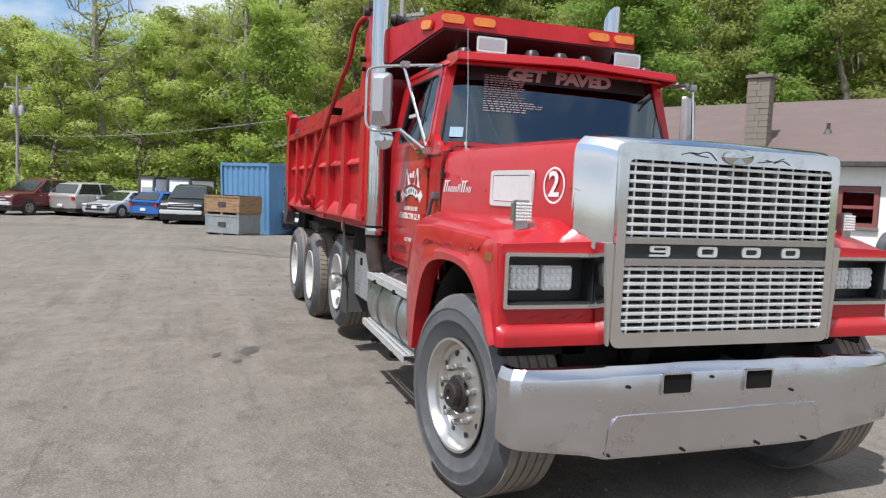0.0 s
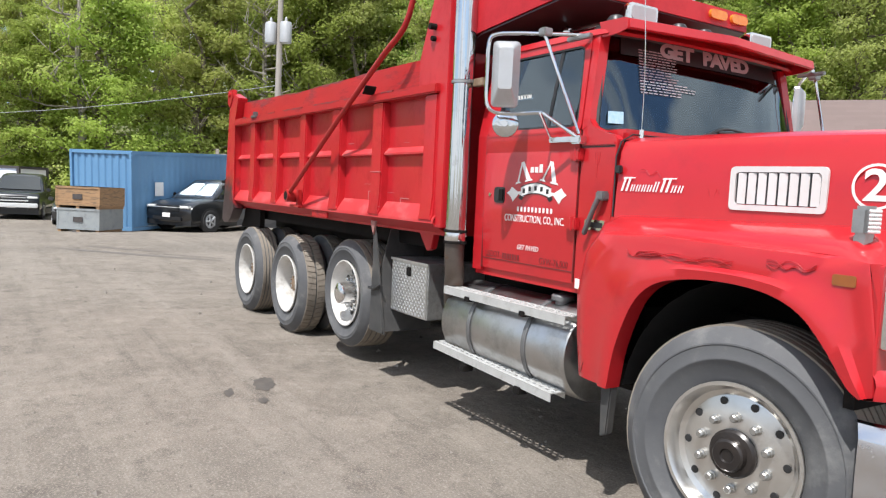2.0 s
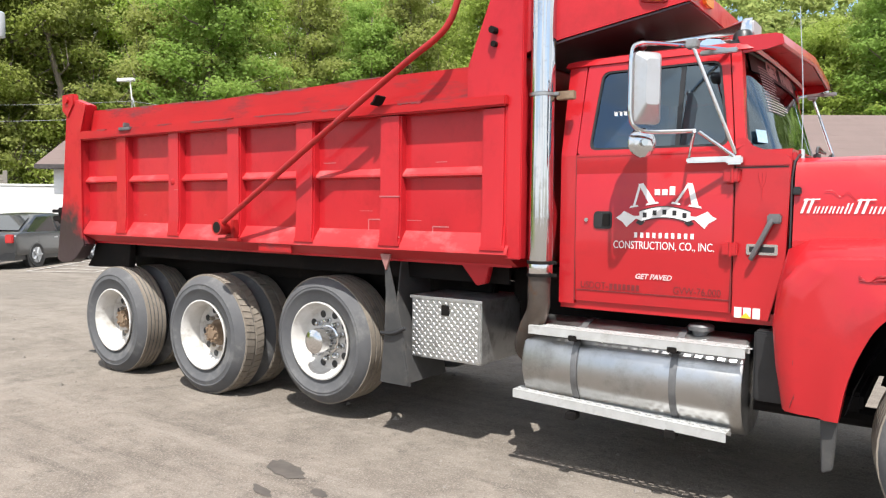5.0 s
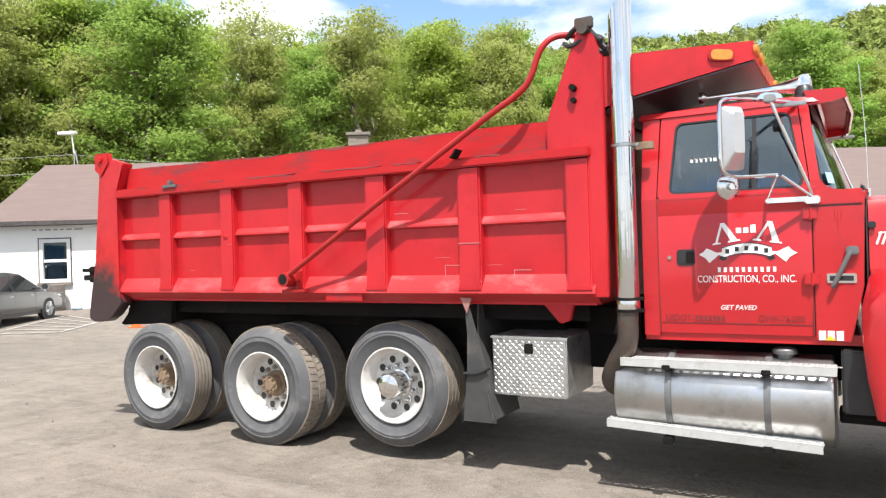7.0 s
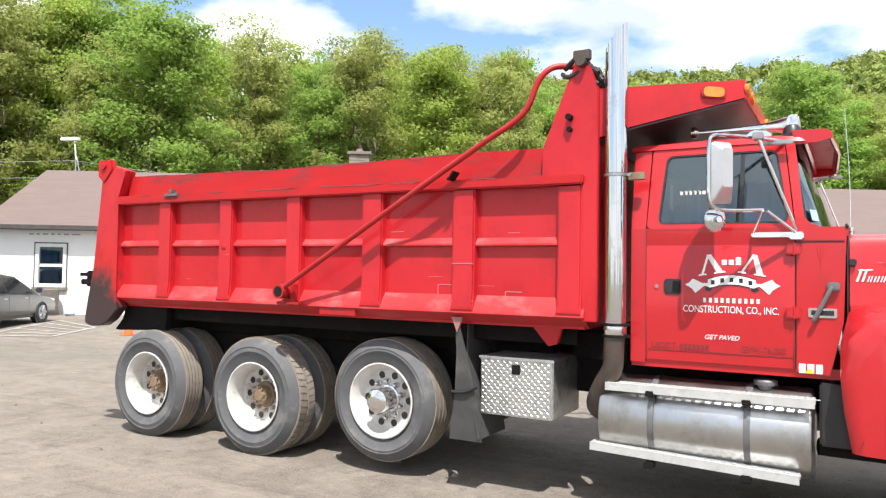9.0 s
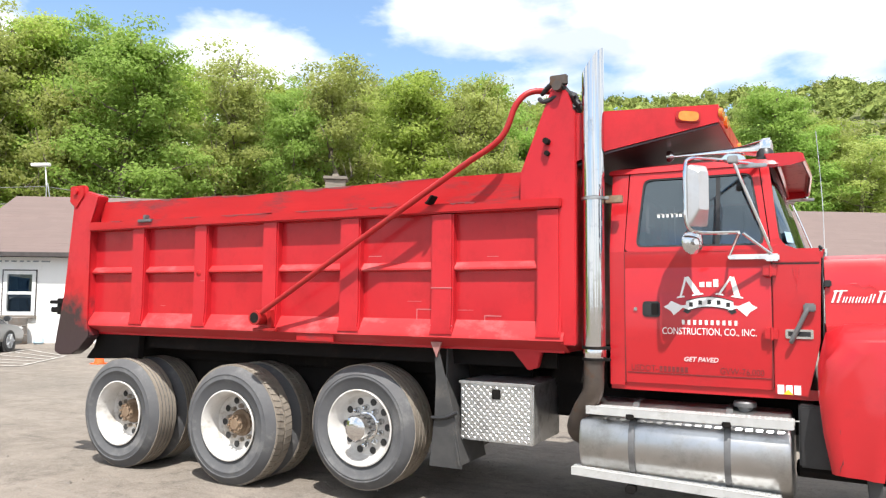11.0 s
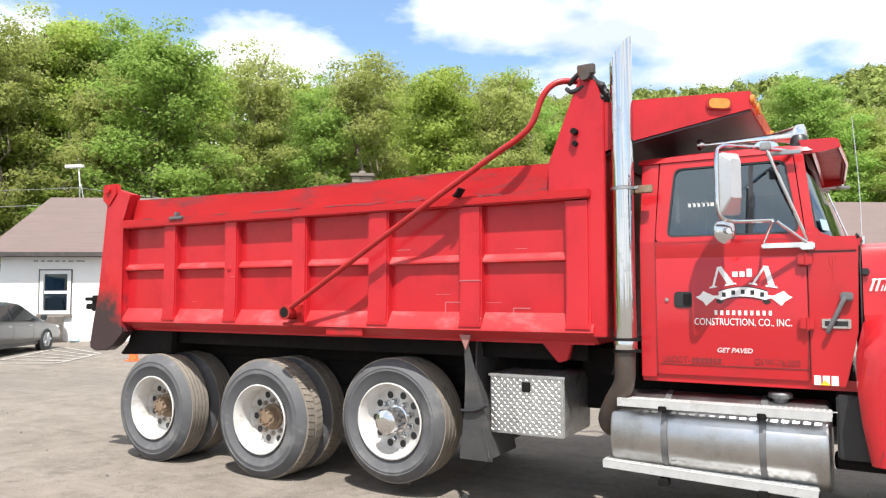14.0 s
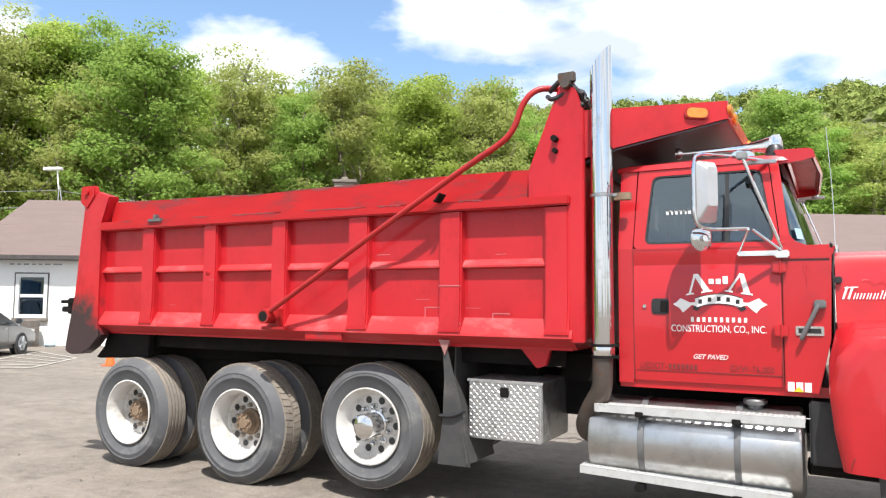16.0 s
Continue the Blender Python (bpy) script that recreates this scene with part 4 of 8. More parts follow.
# -- mud flap, tool box, exhaust --
for s in (-1, 1):
    bm = B()
    loft(bm, [[(-3.43 + dx, s * y, z) for y in (0.62, 1.07 - 0.3 * max(0.0, z - 0.75))] for z, dx in ((1.24, 0.0), (0.98, 0.03), (0.72, 0.1), (0.4, 0.17))])
    loft(bm, [[(x, s * (1.075 - 0.02 * (z < 0.6)), z) for x in (a, b)] for z, a, b in ((1.24, -3.455, -3.43), (1.0, -3.44, -3.36), (0.73, -3.45, -3.29), (0.38, -3.5, -3.24))])
    thicken(bm, 0.012)
    flap = part("mud_flap", bm, FLAP, truck, "dusty black rubber mud flap")
    bm = B()
    prism(bm, [(-3.48, 1.27), (-3.39, 1.27), (-3.43, 1.16)], "y", s * 1.09, s * 1.075)
    part("flap_bracket", bm, PINK_WORN, flap, "faded bare bracket")
    bm = B()
    pipe(bm, [(-3.47, s * 1.085, 0.73), (-3.36, s * 1.09, 0.735), (-3.26, s * 1.085, 0.78)], 0.012, 8, 3)
    part("strap", bm, BLACK, flap)


def tread_plate(bm, x0, x1, z0, z1, y, s, step=0.03):
    """Small raised lozenges of a chequered plate."""
    i = 0
    x = x0 + step * 0.5
    while x < x1:
        z = z0 + step * 0.5
        j = 0
        while z < z1:
            d = 1 if (i + j) % 2 else -1
            a, c = 0.0105, 0.0042
            p = [(x - a, z - d * a), (x + c, z - c * d), (x + a, z + d * a), (x - c, z + c * d)]
            vs = [bm.verts.new((u, y, v)) for u, v in p]
            top = bm.verts.new((x, y + s * 0.0045, z))
            for k in range(4):
                bm.faces.new((vs[k], vs[(k + 1) % 4], top))
            z += step
            j += 1
        x += step
        i += 1


bm = B()
box(bm, -3.26, -2.7, -1.06, -0.5, 0.575, 0.985, 0.01)
tread_plate(bm, -3.25, -2.71, 0.585, 0.965, -1.0605, -1, 0.024)
toolbox = part("tool_box", bm, ALU_BOX, truck, "dull diamond-plate aluminium tool box")
toolbox.location = (-0.03, 0.08, 0)
bm = B()
box(bm, -3.27, -2.69, -1.068, -0.48, 0.975, 0.995, 0.003)
part("lid", bm, ALU_BOX, toolbox)
bm = B()
box(bm, -3.01, -2.945, -1.07, -1.055, 0.875, 0.945, 0.005)
part("latch", bm, DARK, toolbox, "recessed black latch")

for s in (-1, 1):
    bm = B()
    c = (-2.28, s * 1.05, 0)
    lathe(bm, [(0.072, 1.27), (0.068, 2.26), (0.073, 2.262), (0.073, 3.13), (0.069, 3.13), (0.069, 2.85)], c, "z", 36)
    for v in bm.verts:
        if v.co.z > 3.1:
            v.co.z = 3.075 + (v.co.x - c[0] + 0.073) / 0.146 * 0.185
    stack = part("exhaust_pipe", bm, CHROME, truck, "tall chrome exhaust stack with slanted tip")
    b2 = B()
    lathe(b2, [(0.0, 2.86), (0.0665, 2.86), (0.0665, 3.07)], c, "z", 32)
    b2.faces.ensure_lookup_table()
    for f in [f for f in b2.faces if len(f.verts) > 4]:
        b2.faces.remove(f)
    part("stack_mouth", b2, BLACK, stack)
    bm = B()
    pipe(bm, [(-2.28, s * 1.05, 1.3), (-2.285, s * 1.05, 1.12), (-2.3, s * 1.03, 0.98), (-2.38, s * 0.98, 0.85), (-2.44, s * 0.92, 0.73), (-2.44, s * 0.8, 0.66), (-2.4, s * 0.6, 0.66)], 0.067, 18, 6)
    part("exhaust_elbow", bm, STEEL_BURNT, stack, "heat-stained brown exhaust elbow")
    bm = B()
    lathe(bm, [(0.0735, 1.2), (0.0755, 1.205), (0.0755, 1.268), (0.0735, 1.272)], c, "z", 28, True)
    part("joint_band", bm, CHROME_DULL, stack, "bright metal exhaust joint")
    for z in (2.25, 1.27, 1.195):
        bm = B()
        lathe(bm, [(0.073, z - 0.009), (0.079, z - 0.009), (0.079, z + 0.009), (0.073, z + 0.009)], c, "z", 28, True)
        box(bm, -2.21, -2.175, s * 1.05 - 0.015, s * 1.05 + 0.015, z - 0.01, z + 0.01, 0.003)
        part("clamp", bm, DARK if z < 2 else ALU, stack)
    bm = B()
    box(bm, -2.21, -2.1, s * 1.0 - 0.02, s * 1.0 + 0.02, 2.22, 2.27, 0.004)
    part("stack_bracket", bm, RUST, stack)

# -- fuel tank and steps --
for s in (-1, 1):
    bm = B()
    prof = [(0.0, -2.395), (0.22, -2.395), (0.26, -2.385), (0.27, -2.37), (0.27, -1.145), (0.26, -1.13), (0.22, -1.12), (0.0, -1.12)]
    lathe(bm, prof, (0, s * 0.8, 0.655), "x", 48)
    tank = part("fuel_tank", bm, ALU, truck, "round brushed aluminium fuel tank, stained")
    for x in (-2.045, -1.475):
        bm = B()
        lathe(bm, [(0.271, x - 0.019), (0.276, x - 0.019), (0.276, x + 0.019), (0.271, x + 0.019)], (0, s * 0.8, 0.655), "x", 48, True)
        part("tank_strap", bm, GREY_DARK, tank, "dark steel tank strap")
        bm = B()
        box(bm, x - 0.03, x + 0.03, s * 1.05 - 0.06, s * 1.05 + 0.02, 0.375, 0.418, 0.006)
        part("step_bracket", bm, DARK, tank)
        bm = B()
        box(bm, x - 0.025, x + 0.025, s * 1.0 - 0.1, s * 1.0 + 0.08, 0.83, 0.862, 0.004)
        part("step_bracket", bm, DARK, tank)
    for x0, x1, y0, y1, z0, z1, tilt in ((-2.33, -1.11, 0.98, 1.09, 0.855, 0.895, 0.0), (-2.43, -1.19, 0.98, 1.09, 0.435, 0.475, 1.0)):
        def tip(q):
            for v in q.verts:
                v.co.z -= 0.045 * (v.co.x - x0 - 0.6) / 1.24 * tilt
            return q

        bm = B()
        # plate with two rows of slots, folded down along both long edges
        for a, b in ((0.0, 0.03), (0.046, 0.064), (0.08, 0.11)):
            box(bm, x0, x1, s * (y0 + a), s * (y0 + b), z1 - 0.005, z1)
        n_slot = int((x1 - x0) / 0.058)
        for a, b, o in ((0.03, 0.046, 0.0), (0.064, 0.08, 0.5)):
            for i in range(n_slot + 1):
                x = x0 + (i + o) * 0.058
                box(bm, x, min(x + 0.022, x1), s * (y0 + a), s * (y0 + b), z1 - 0.005, z1 - 0.0005)
        box(bm, x0, x1, s * (y1 - 0.006), s * y1, z0 - 0.01, z1 - 0.004)
        box(bm, x0, x1, s * y0, s * (y0 + 0.005), z0, z1 - 0.004)
        st = part("step", tip(bm), ALU_STEP, tank, "perforated aluminium step tread")
        teeth = B()
        for i in range(int((x1 - x0) / 0.029)):
            for j, yy in enumerate((0.012, 0.055, 0.097)):
                lathe(teeth, [(0.007, z1 - 0.001), (0.006, z1 + 0.003), (0.0035, z1 + 0.0035)], (x0 + 0.02 + i * 0.029, s * (y0 + yy), 0), "z", 6)
        tagged(part("tread_tooth", tip(teeth), ALU_STEP, st), kind="stuff")
    bm = B()
    lathe(bm, [(0.045, 0.88), (0.045, 0.93), (0.068, 0.932), (0.07, 0.955), (0.06, 0.965), (0.0, 0.97)], (-1.39, s * 0.86, 0), "z", 20)
    part("filler_cap", bm, GREY_DARK, tank, "dull metal fuel filler cap")
    bm = B()
    box(bm, -1.09, -0.88, s * 0.72, s * 1.0, 0.62, 0.98, 0.012)
    part("battery_box", bm, BLACK, truck, "black battery box behind the fender")
bm = B()
box(bm, -0.9, -0.6, -0.95, 0.95, 0.62, 0.72, 0.02)
rod(bm, (-1.1, -0.9, 0.6), (-0.5, -0.75, 0.56), 0.05, 10)
part("chassis_bracket", bm, DARK, truck)


# -- cab --
def mirror_pose(s):
    """Turns a mirror from the x-z plane to its place on one side."""
    w = Vector((0.62, -s * 0.785, 0))
    n = Vector((-0.785, -s * 0.62, 0))
    m = Matrix((w, n, Vector((0, 0, 1)))).transposed().to_4x4()
    m.translation = (-1.598, s * 1.21, 0)
    return m


# outline of the door's skin from foot to belt: half width, height
DOOR = [(0.944, 1.05), (0.96, 1.335), (0.9602, 1.35), (0.96, 1.775), (0.9555, 1.785), (0.9555, 1.792), (0.96, 1.815), (0.96, 1.9)]


def door_y(z):
    return 0.9615 - 0.016 * max(0.0, 1.335 - z) / 0.285


def lean(bm):
    """The cab's sides lean inwards above the belt line."""
    for v in bm.verts:
        if v.co.z > 1.9 and abs(v.co.y) > 0.3:
            v.co.y -= math.copysign((v.co.z - 1.9) * 0.2, v.co.y)
    return bm


bm = B()
box(bm, -2.2, -0.98, -0.93, 0.93, 1.0, 1.06)
box(bm, -2.2, -2.16, -0.93, 0.93, 1.05, 1.9)
cab = part("cab", bm, RED, truck, "red steel day cab")
b2 = B()
ring_plate(b2, round_quad(rect(-0.94, 0.94, 1.9, 2.46), 0.02), round_quad(rect(-0.6, 0.6, 1.98, 2.36), 0.08), "x", -2.2, -2.16)
part("rear_wall", lean(b2), RED, cab)
for s in (-1, 1):
    bm = B()
    box(bm, -2.2, -2.105, s * 0.955, s * 0.92, 1.03, 1.9)
    prism(bm, [(-2.2, 1.9), (-2.105, 1.9), (-2.09, 2.44), (-2.2, 2.44)], "y", s * 0.955, s * 0.92)
    lean(bm)
    part("rear_pillar", bm, RED, cab)
    bm = B()
    prism(bm, [(-1.215, 1.03), (-1.035, 1.02), (-0.965, 1.34), (-0.95, 1.84), (-0.97, 1.862), (-1.07, 1.885), (-1.14, 1.915), (-1.17, 1.96), (-1.215, 1.96)], "y", s * 0.95, s * 0.9, 0.004)
    part("cowl_side", bm, RED, cab)
    bm = B()
    box(bm, -1.214, -0.962, s * 0.952, s * 0.946, 1.803, 1.809)
    part("cowl_seam", bm, DECAL_BLACK, cab)
    bm = B()
    prism(bm, [(-1.213, 1.812), (-0.958, 1.812), (-0.962, 1.83), (-1.213, 1.836)], "y", s * 0.957, s * 0.946, 0.004)
    part("cowl_ledge", bm, RED, cab)
    for x, z0, z1 in ((-1.085, 1.64, 1.775),):
        bm = B()
        for dx in (-0.012, 0.0, 0.012):
            pipe(bm, [(x + dx * 1.6, s * 0.9505, z1), (x + dx, s * 0.9505, z1 - 0.05), (x, s * 0.9505, z1 - 0.08), (x, s * 0.9505, z0)], 0.0016, 5, 4)
        part("pinstripe", bm, DECAL_FAINT, cab)
    bm = B()
    prism(bm, [(-1.216, 1.9), (-1.165, 1.93), (-1.178, 2.0), (-1.228, 2.44), (-1.281, 2.45)], "y", s * 0.955, s * 0.885)
    lean(bm)
    part("front_pillar", bm, RED, cab)
    # door with its window opening
    bm = B()
    # panel with a pressed belt crease and a lower half that tucks in
    loft(bm, [[(x, s * 0.925, 1.05)] + [(x, s * y, z) for y, z in DOOR] + [(x, s * 0.925, 1.9)] for x in (-2.098, -1.222)], True, True)
    b2 = B()
    ring_plate(b2, round_quad([(-2.098, 1.9), (-1.222, 1.9), (-1.285, 2.435), (-2.08, 2.435)], 0.03, 5), round_quad([(-2.03, 1.925), (-1.25, 1.92), (-1.325, 2.385), (-1.99, 2.385)], 0.05, 5), "y", s * 0.96, s * 0.925)
    lean(b2)
    join(bm, b2)
    door = part("cab_door", bm, RED, cab, "red cab door with company lettering")
    bm = B()
    ring_plate(bm, round_quad([(-2.032, 1.922), (-1.248, 1.917), (-1.323, 2.388), (-1.992, 2.388)], 0.05, 5), round_quad([(-2.018, 1.937), (-1.268, 1.933), (-1.335, 2.375), (-1.98, 2.375)], 0.045, 5), "y", s * 0.957, s * 0.935)
    lean(bm)
    part("window_rubber", bm, BLACK, door)
    bm = B()
    prism(bm, round_quad([(-2.022, 1.933), (-1.263, 1.928), (-1.332, 2.38), (-1.983, 2.38)], 0.045, 5), "y", s * 0.946, s * 0.942)
    lean(bm)
    g = part("window_pane", bm, GLASS, door, "side window glass reflecting the sky", 0)
    g.visible_shadow = False
    bm = B()
    box(bm, -1.535, -1.51, s * 0.95, s * 0.93, 1.93, 2.38)
    lean(bm)
    part("window_divider", bm, BLACK, door)
    bm = B()
    prism(bm, rect(-2.09, -1.26, 1.887, 1.897), "y", s * 0.9625, s * 0.955, 0.002)
    part("belt_seam", bm, RED, door)
    bm = B()
    box(bm, -2.09, -1.23, s * 0.9505, s * 0.945, 1.112, 1.118)
    box(bm, -1.2255, -1.2185, s * 0.957, s * 0.93, 1.06, 1.9)
    box(bm, -2.1045, -2.0975, s * 0.957, s * 0.93, 1.05, 1.9)
    part("door_seam", bm, DECAL_RED, door)
    bm = B()
    prism(bm, round_quad(rect(-1.985, -1.875, 1.475, 1.575), 0.02), "y", s * 0.966, s * 0.955, 0.004)
    hd = part("door_handle", bm, BLACK, door, "black recessed door handle")
    bm = B()
    prism(bm, round_quad(rect(-1.975, -1.93, 1.485, 1.565), 0.015), "y", s * 0.969, s * 0.96, 0.002)
    part("handle_pocket", bm, BLACK, hd)
    bm = B()
    prism(bm, round_quad(rect(-1.927, -1.885, 1.488, 1.562), 0.01), "y", s * 0.972, s * 0.96, 0.004)
    part("handle_paddle", bm, DARK, hd)
    bm = B()
    rod(bm, (-2.03, s * 0.955, 1.525), (-2.03, s * 0.968, 1.525), 0.012, 12)
    part("door_lock", bm, CHROME, door)
    for z in (1.765, 1.385):
        bm = B()
        box(bm, -1.268, -1.188, s * 0.99, s * 0.95, z - 0.035, z + 0.035, 0.007)
        rod(bm, (-1.222, s * 0.988, z - 0.037), (-1.222, s * 0.988, z + 0.037), 0.008, 8)
        part("door_hinge", bm, RED, door)
    # hood latch, badge and catch on the cowl
    bm = B()
    pipe(bm, [(-1.02, s * 0.975, 1.555), (-1.045, s * 0.985, 1.5), (-1.11, s * 0.985, 1.36), (-1.12, s * 0.98, 1.34)], 0.014, 8, 3)
    box(bm, -1.05, -0.985, s * 0.99, s * 0.94, 1.52, 1.57, 0.008)
    part("hood_latch", bm, GREY_DARK, cab, "dull grey hood latch handle")
    bm = B()
    prism(bm, round_quad(rect(-1.15, -1.0, 1.36, 1.415), 0.008), "y", s * 0.956, s * 0.948, 0.002)
    bd = part("badge", bm, CHROME_DULL, cab, "small worn chrome badge")
    bm = B()
    box(bm, -1.135, -1.015, s * 0.958, s * 0.956, 1.373, 1.402)
    part("badge_bar", bm, DECAL_BLACK, bd)
    # mirror: chrome frame, head, round convex mirror and arms
    bm = B()
    o = round_quad(rect(-0.078, 0.078, 2.025, 2.395), 0.03)
    loft(bm, [[(u, 0.03, v) for u, v in o], [(u, 0.0, v) for u, v in o], [(u * 0.86, -0.012, 2.215 + (v - 2.21) * 0.93) for u, v in o], [(u * 0.5, -0.05, 2.235 + (v - 2.21) * 0.62) for u, v in o]], True, True)
    bm.transform(mirror_pose(s))
    mir = part("side_mirror", bm, MIRROR_SHELL, cab, "west-coast chrome side mirror on tube arms", 12)
    bm = B()
    pipe(bm, [(-1.28, s * 0.86, 2.43), (-1.4, s * 0.99, 2.435), (-1.56, s * 1.19, 2.435), (-1.63, s * 1.27, 2.425), (-1.655, s * 1.295, 2.38), (-1.658, s * 1.297, 2.2), (-1.655, s * 1.295, 2.06), (-1.63, s * 1.27, 2.0), (-1.57, s * 1.2, 1.985), (-1.38, s * 1.1, 1.99)], 0.011, 8, 4)
    part("mirror_tube", bm, CHROME, mir)
    bm = B()
    rod(bm, (-1.36, s * 1.12, 1.985), (-1.2, s * 0.99, 1.85), 0.0095, 8)
    rod(bm, (-1.41, s * 1.1, 2.43), (-1.21, s * 0.98, 1.875), 0.0095, 8)
    rod(bm, (-1.38, s * 1.12, 1.985), (-1.45, s * 0.975, 1.86), 0.008, 8)
    box(bm, -1.46, -1.2, s * 0.985, s * 0.965, 1.835, 1.865, 0.006)
    box(bm, -1.25, -1.17, s * 1.01, s * 0.95, 1.82, 1.865, 0.008)
    part("mirror_bracket", bm, CHROME_DULL, mir)
    bm = B()
    box(bm, -1.44, -1.38, s * 1.12, s * 1.06, 2.41, 2.455, 0.006)
    part("tube_clamp", bm, ALU, mir)
    bm = B()
    box(bm, -1.42, -1.23, s * 0.93, s * 0.9, 2.405, 2.43, 0.005)
    part("tube_clamp", bm, ALU, mir)
    bm = B()
    lathe(bm, [(0.0, -0.03), (0.018, -0.03), (0.02, -0.012), (0.055, -0.01), (0.076, -0.002), (0.078, 0.006), (0.072, 0.01), (0.0, 0.016)], (0, 0, 0), "x", 20)
    bm.transform(Matrix.Translation((-1.636, s * 1.165, 1.935)) @ Matrix.Rotation(math.pi + s * 0.757, 4, "Z"))
    part("convex_mirror", bm, CHROME, mir, "round convex mirror")
    if s > 0:
        mir.location.x = 0.24
# mirrored faces of the two side mirrors, facing backwards
for s in (-1, 1):
    bm = B()
    prism(bm, round_quad(rect(-0.07, 0.07, 2.04, 2.38), 0.02), "y", 0.031, 0.034)
    bm.transform(mirror_pose(s))
    face = part("mirror_face", bm, MIRROR, cab)
    if s > 0:
        face.location.x = 0.24

# roof, visor and windscreen
bm = B()
ys = (-0.865, -0.85, -0.8, -0.55, -0.25, 0, 0.25, 0.55, 0.8, 0.85, 0.865)
zs = (0.0, 0.035, 0.05, 0.068, 0.08, 0.083, 0.08, 0.068, 0.05, 0.035, 0.0)
loft(bm, [[(x, y * k, 2.43 + z * f) for y, z in zip(ys, zs)] for x, k, f in ((-2.225, 1.0, 0.0), (-2.22, 1.0, 0.8), (-2.15, 1.0, 1.0), (-1.7, 1.0, 1.1), (-1.3, 0.995, 1.05), (-1.2, 0.99, 0.9), (-1.17, 0.985, 0.4))])
thicken(bm, 0.02)
part("roof", bm, RED, cab)
bm = B()
box(bm, -1.3, -1.23, -0.84, 0.84, 2.44, 2.485, 0.01)
part("windscreen_header", bm, DECAL_BLACK, cab)
bm = B()
box(bm, -1.14, -0.94, -0.9, 0.9, 1.82, 1.9, 0.02)
part("cowl_top", bm, RED, cab)
bm = B()
box(bm, -2.15, -1.3, -0.8, 0.8, 2.4, 2.415)
part("headliner", bm, SEAT, cab, "dark roof lining")
bm = B()
box(bm, -2.158, -2.145, -0.9, 0.9, 1.06, 1.94)
part("rear_lining", bm, SEAT, cab, "dark cab rear lining")
bm = B()
ring_plate(bm, round_quad(rect(-0.82, 0.82, 1.94, 2.4), 0.02), round_quad(rect(-0.6, 0.6, 1.98, 2.36), 0.08), "x", -2.158, -2.145)
part("rear_window_lining", bm, SEAT, cab)
bm = B()


def screen(u, v):
    """A point of the windscreen: u from -1 to 1 across, v from 0 at its foot to 1."""
    x = -1.03 - 0.19 * v - (0.14 - 0.1 * v) * (0.45 * u * u + 0.55 * u ** 6)
    return (x, u * (0.895 - 0.1 * v), 1.9 + 0.55 * v)


loft(bm, [[screen(k / 8, v / 6) for k in range(-8, 9)] for v in range(7)])
thicken(bm, 0.006)
ws = part("windscreen", bm, GLASS_SCREEN, cab, "curved windscreen with white writing")
ws.visible_shadow = False
bm = B()
edge = [screen(k / 8, 0) for k in range(-8, 9)] + [screen(1, v / 6) for v in range(1, 7)] + [screen(k / 8, 1) for k in range(7, -9, -1)] + [screen(-1, v / 6) for v in range(5, -1, -1)]
pipe(bm, [Vector(p) + Vector((0.004, 0, 0)) for p in edge], 0.015, 6)
part("screen_seal", bm, BLACK, ws)
bm = B()
loft(bm, [[(x + 0.012, y, z) for x, y, z in (screen(k / 8, v) for k in range(-7, 8))] for v in (0.8, 0.88, 0.995)])
part("sun_strip", bm, BLACK, ws, "dark sun strip")


def on_screen(u, v):
    p, q, r = Vector(screen(u, v)), Vector(screen(u + 0.01, v)), Vector(screen(u, v + 0.01))
    ex, ey = (q - p).normalized(), (r - p).normalized()
    ez = ex.cross(ey).normalized()
    m = Matrix((ex, ey, ez)).transposed().to_4x4()
    m.translation = p + ez * 0.016
    return m


for k, ch in enumerate("GET PAVED"):
    if ch != " ":
        letters("slogan_letter", ch, 0.125, on_screen(-0.44 + k * 0.108, 0.9) @ Matrix(((1, 0.25, 0, 0), (0, 1, 0, 0), (0, 0, 1, 0), (0, 0, 0, 1))), DECAL_DULL, ws, 0.0012, squeeze=1.3, bold=0.006)
rng = random.Random(11)
for k in range(16):
    w = rng.uniform(0.2, 0.3) if k not in (11, 12, 13) else rng.uniform(0.34, 0.46)
    v = 0.87 - k * 0.03
    bm = B()
    x = 0.0
    while x < w:
        step = rng.uniform(0.018, 0.05)
        b2 = B()
        box(b2, 0, step * 0.75, -0.003, 0.003, -0.004, -0.003)
        b2.transform(on_screen(-0.72 + x / 0.83, v))
        join(bm, b2)
        x += step
    part("writing_line", bm, DECAL if k > 10 else DECAL_DULL, ws)
bm = B()
box(bm, -0.045, 0.045, -0.035, 0.035, 0, 0.001)
bm.transform(on_screen(-0.9, 0.13))
part("inspection_sticker", bm, STICKER, ws, "pale blue inspection sticker")
for y0, tip in ((-0.3, (-0.99, 0.12)), (0.35, (-1.03, 0.7))):
    bm = B()
    rod(bm, (-0.93, y0, 1.885), (-0.93, y0, 1.91), 0.02, 8)
    pipe(bm, [(-0.93, y0, 1.91), (-0.955, (y0 + tip[1]) / 2, 1.965), (tip[0] + 0.03, tip[1], 1.955)], 0.008, 6, 4)
    rod(bm, (-0.95, tip[1] - 0.28, 1.94), (tip[0] + 0.025, tip[1] + 0.14, 1.955), 0.01, 6)
    part("wiper", bm, BLACK, cab, "black windscreen wiper")
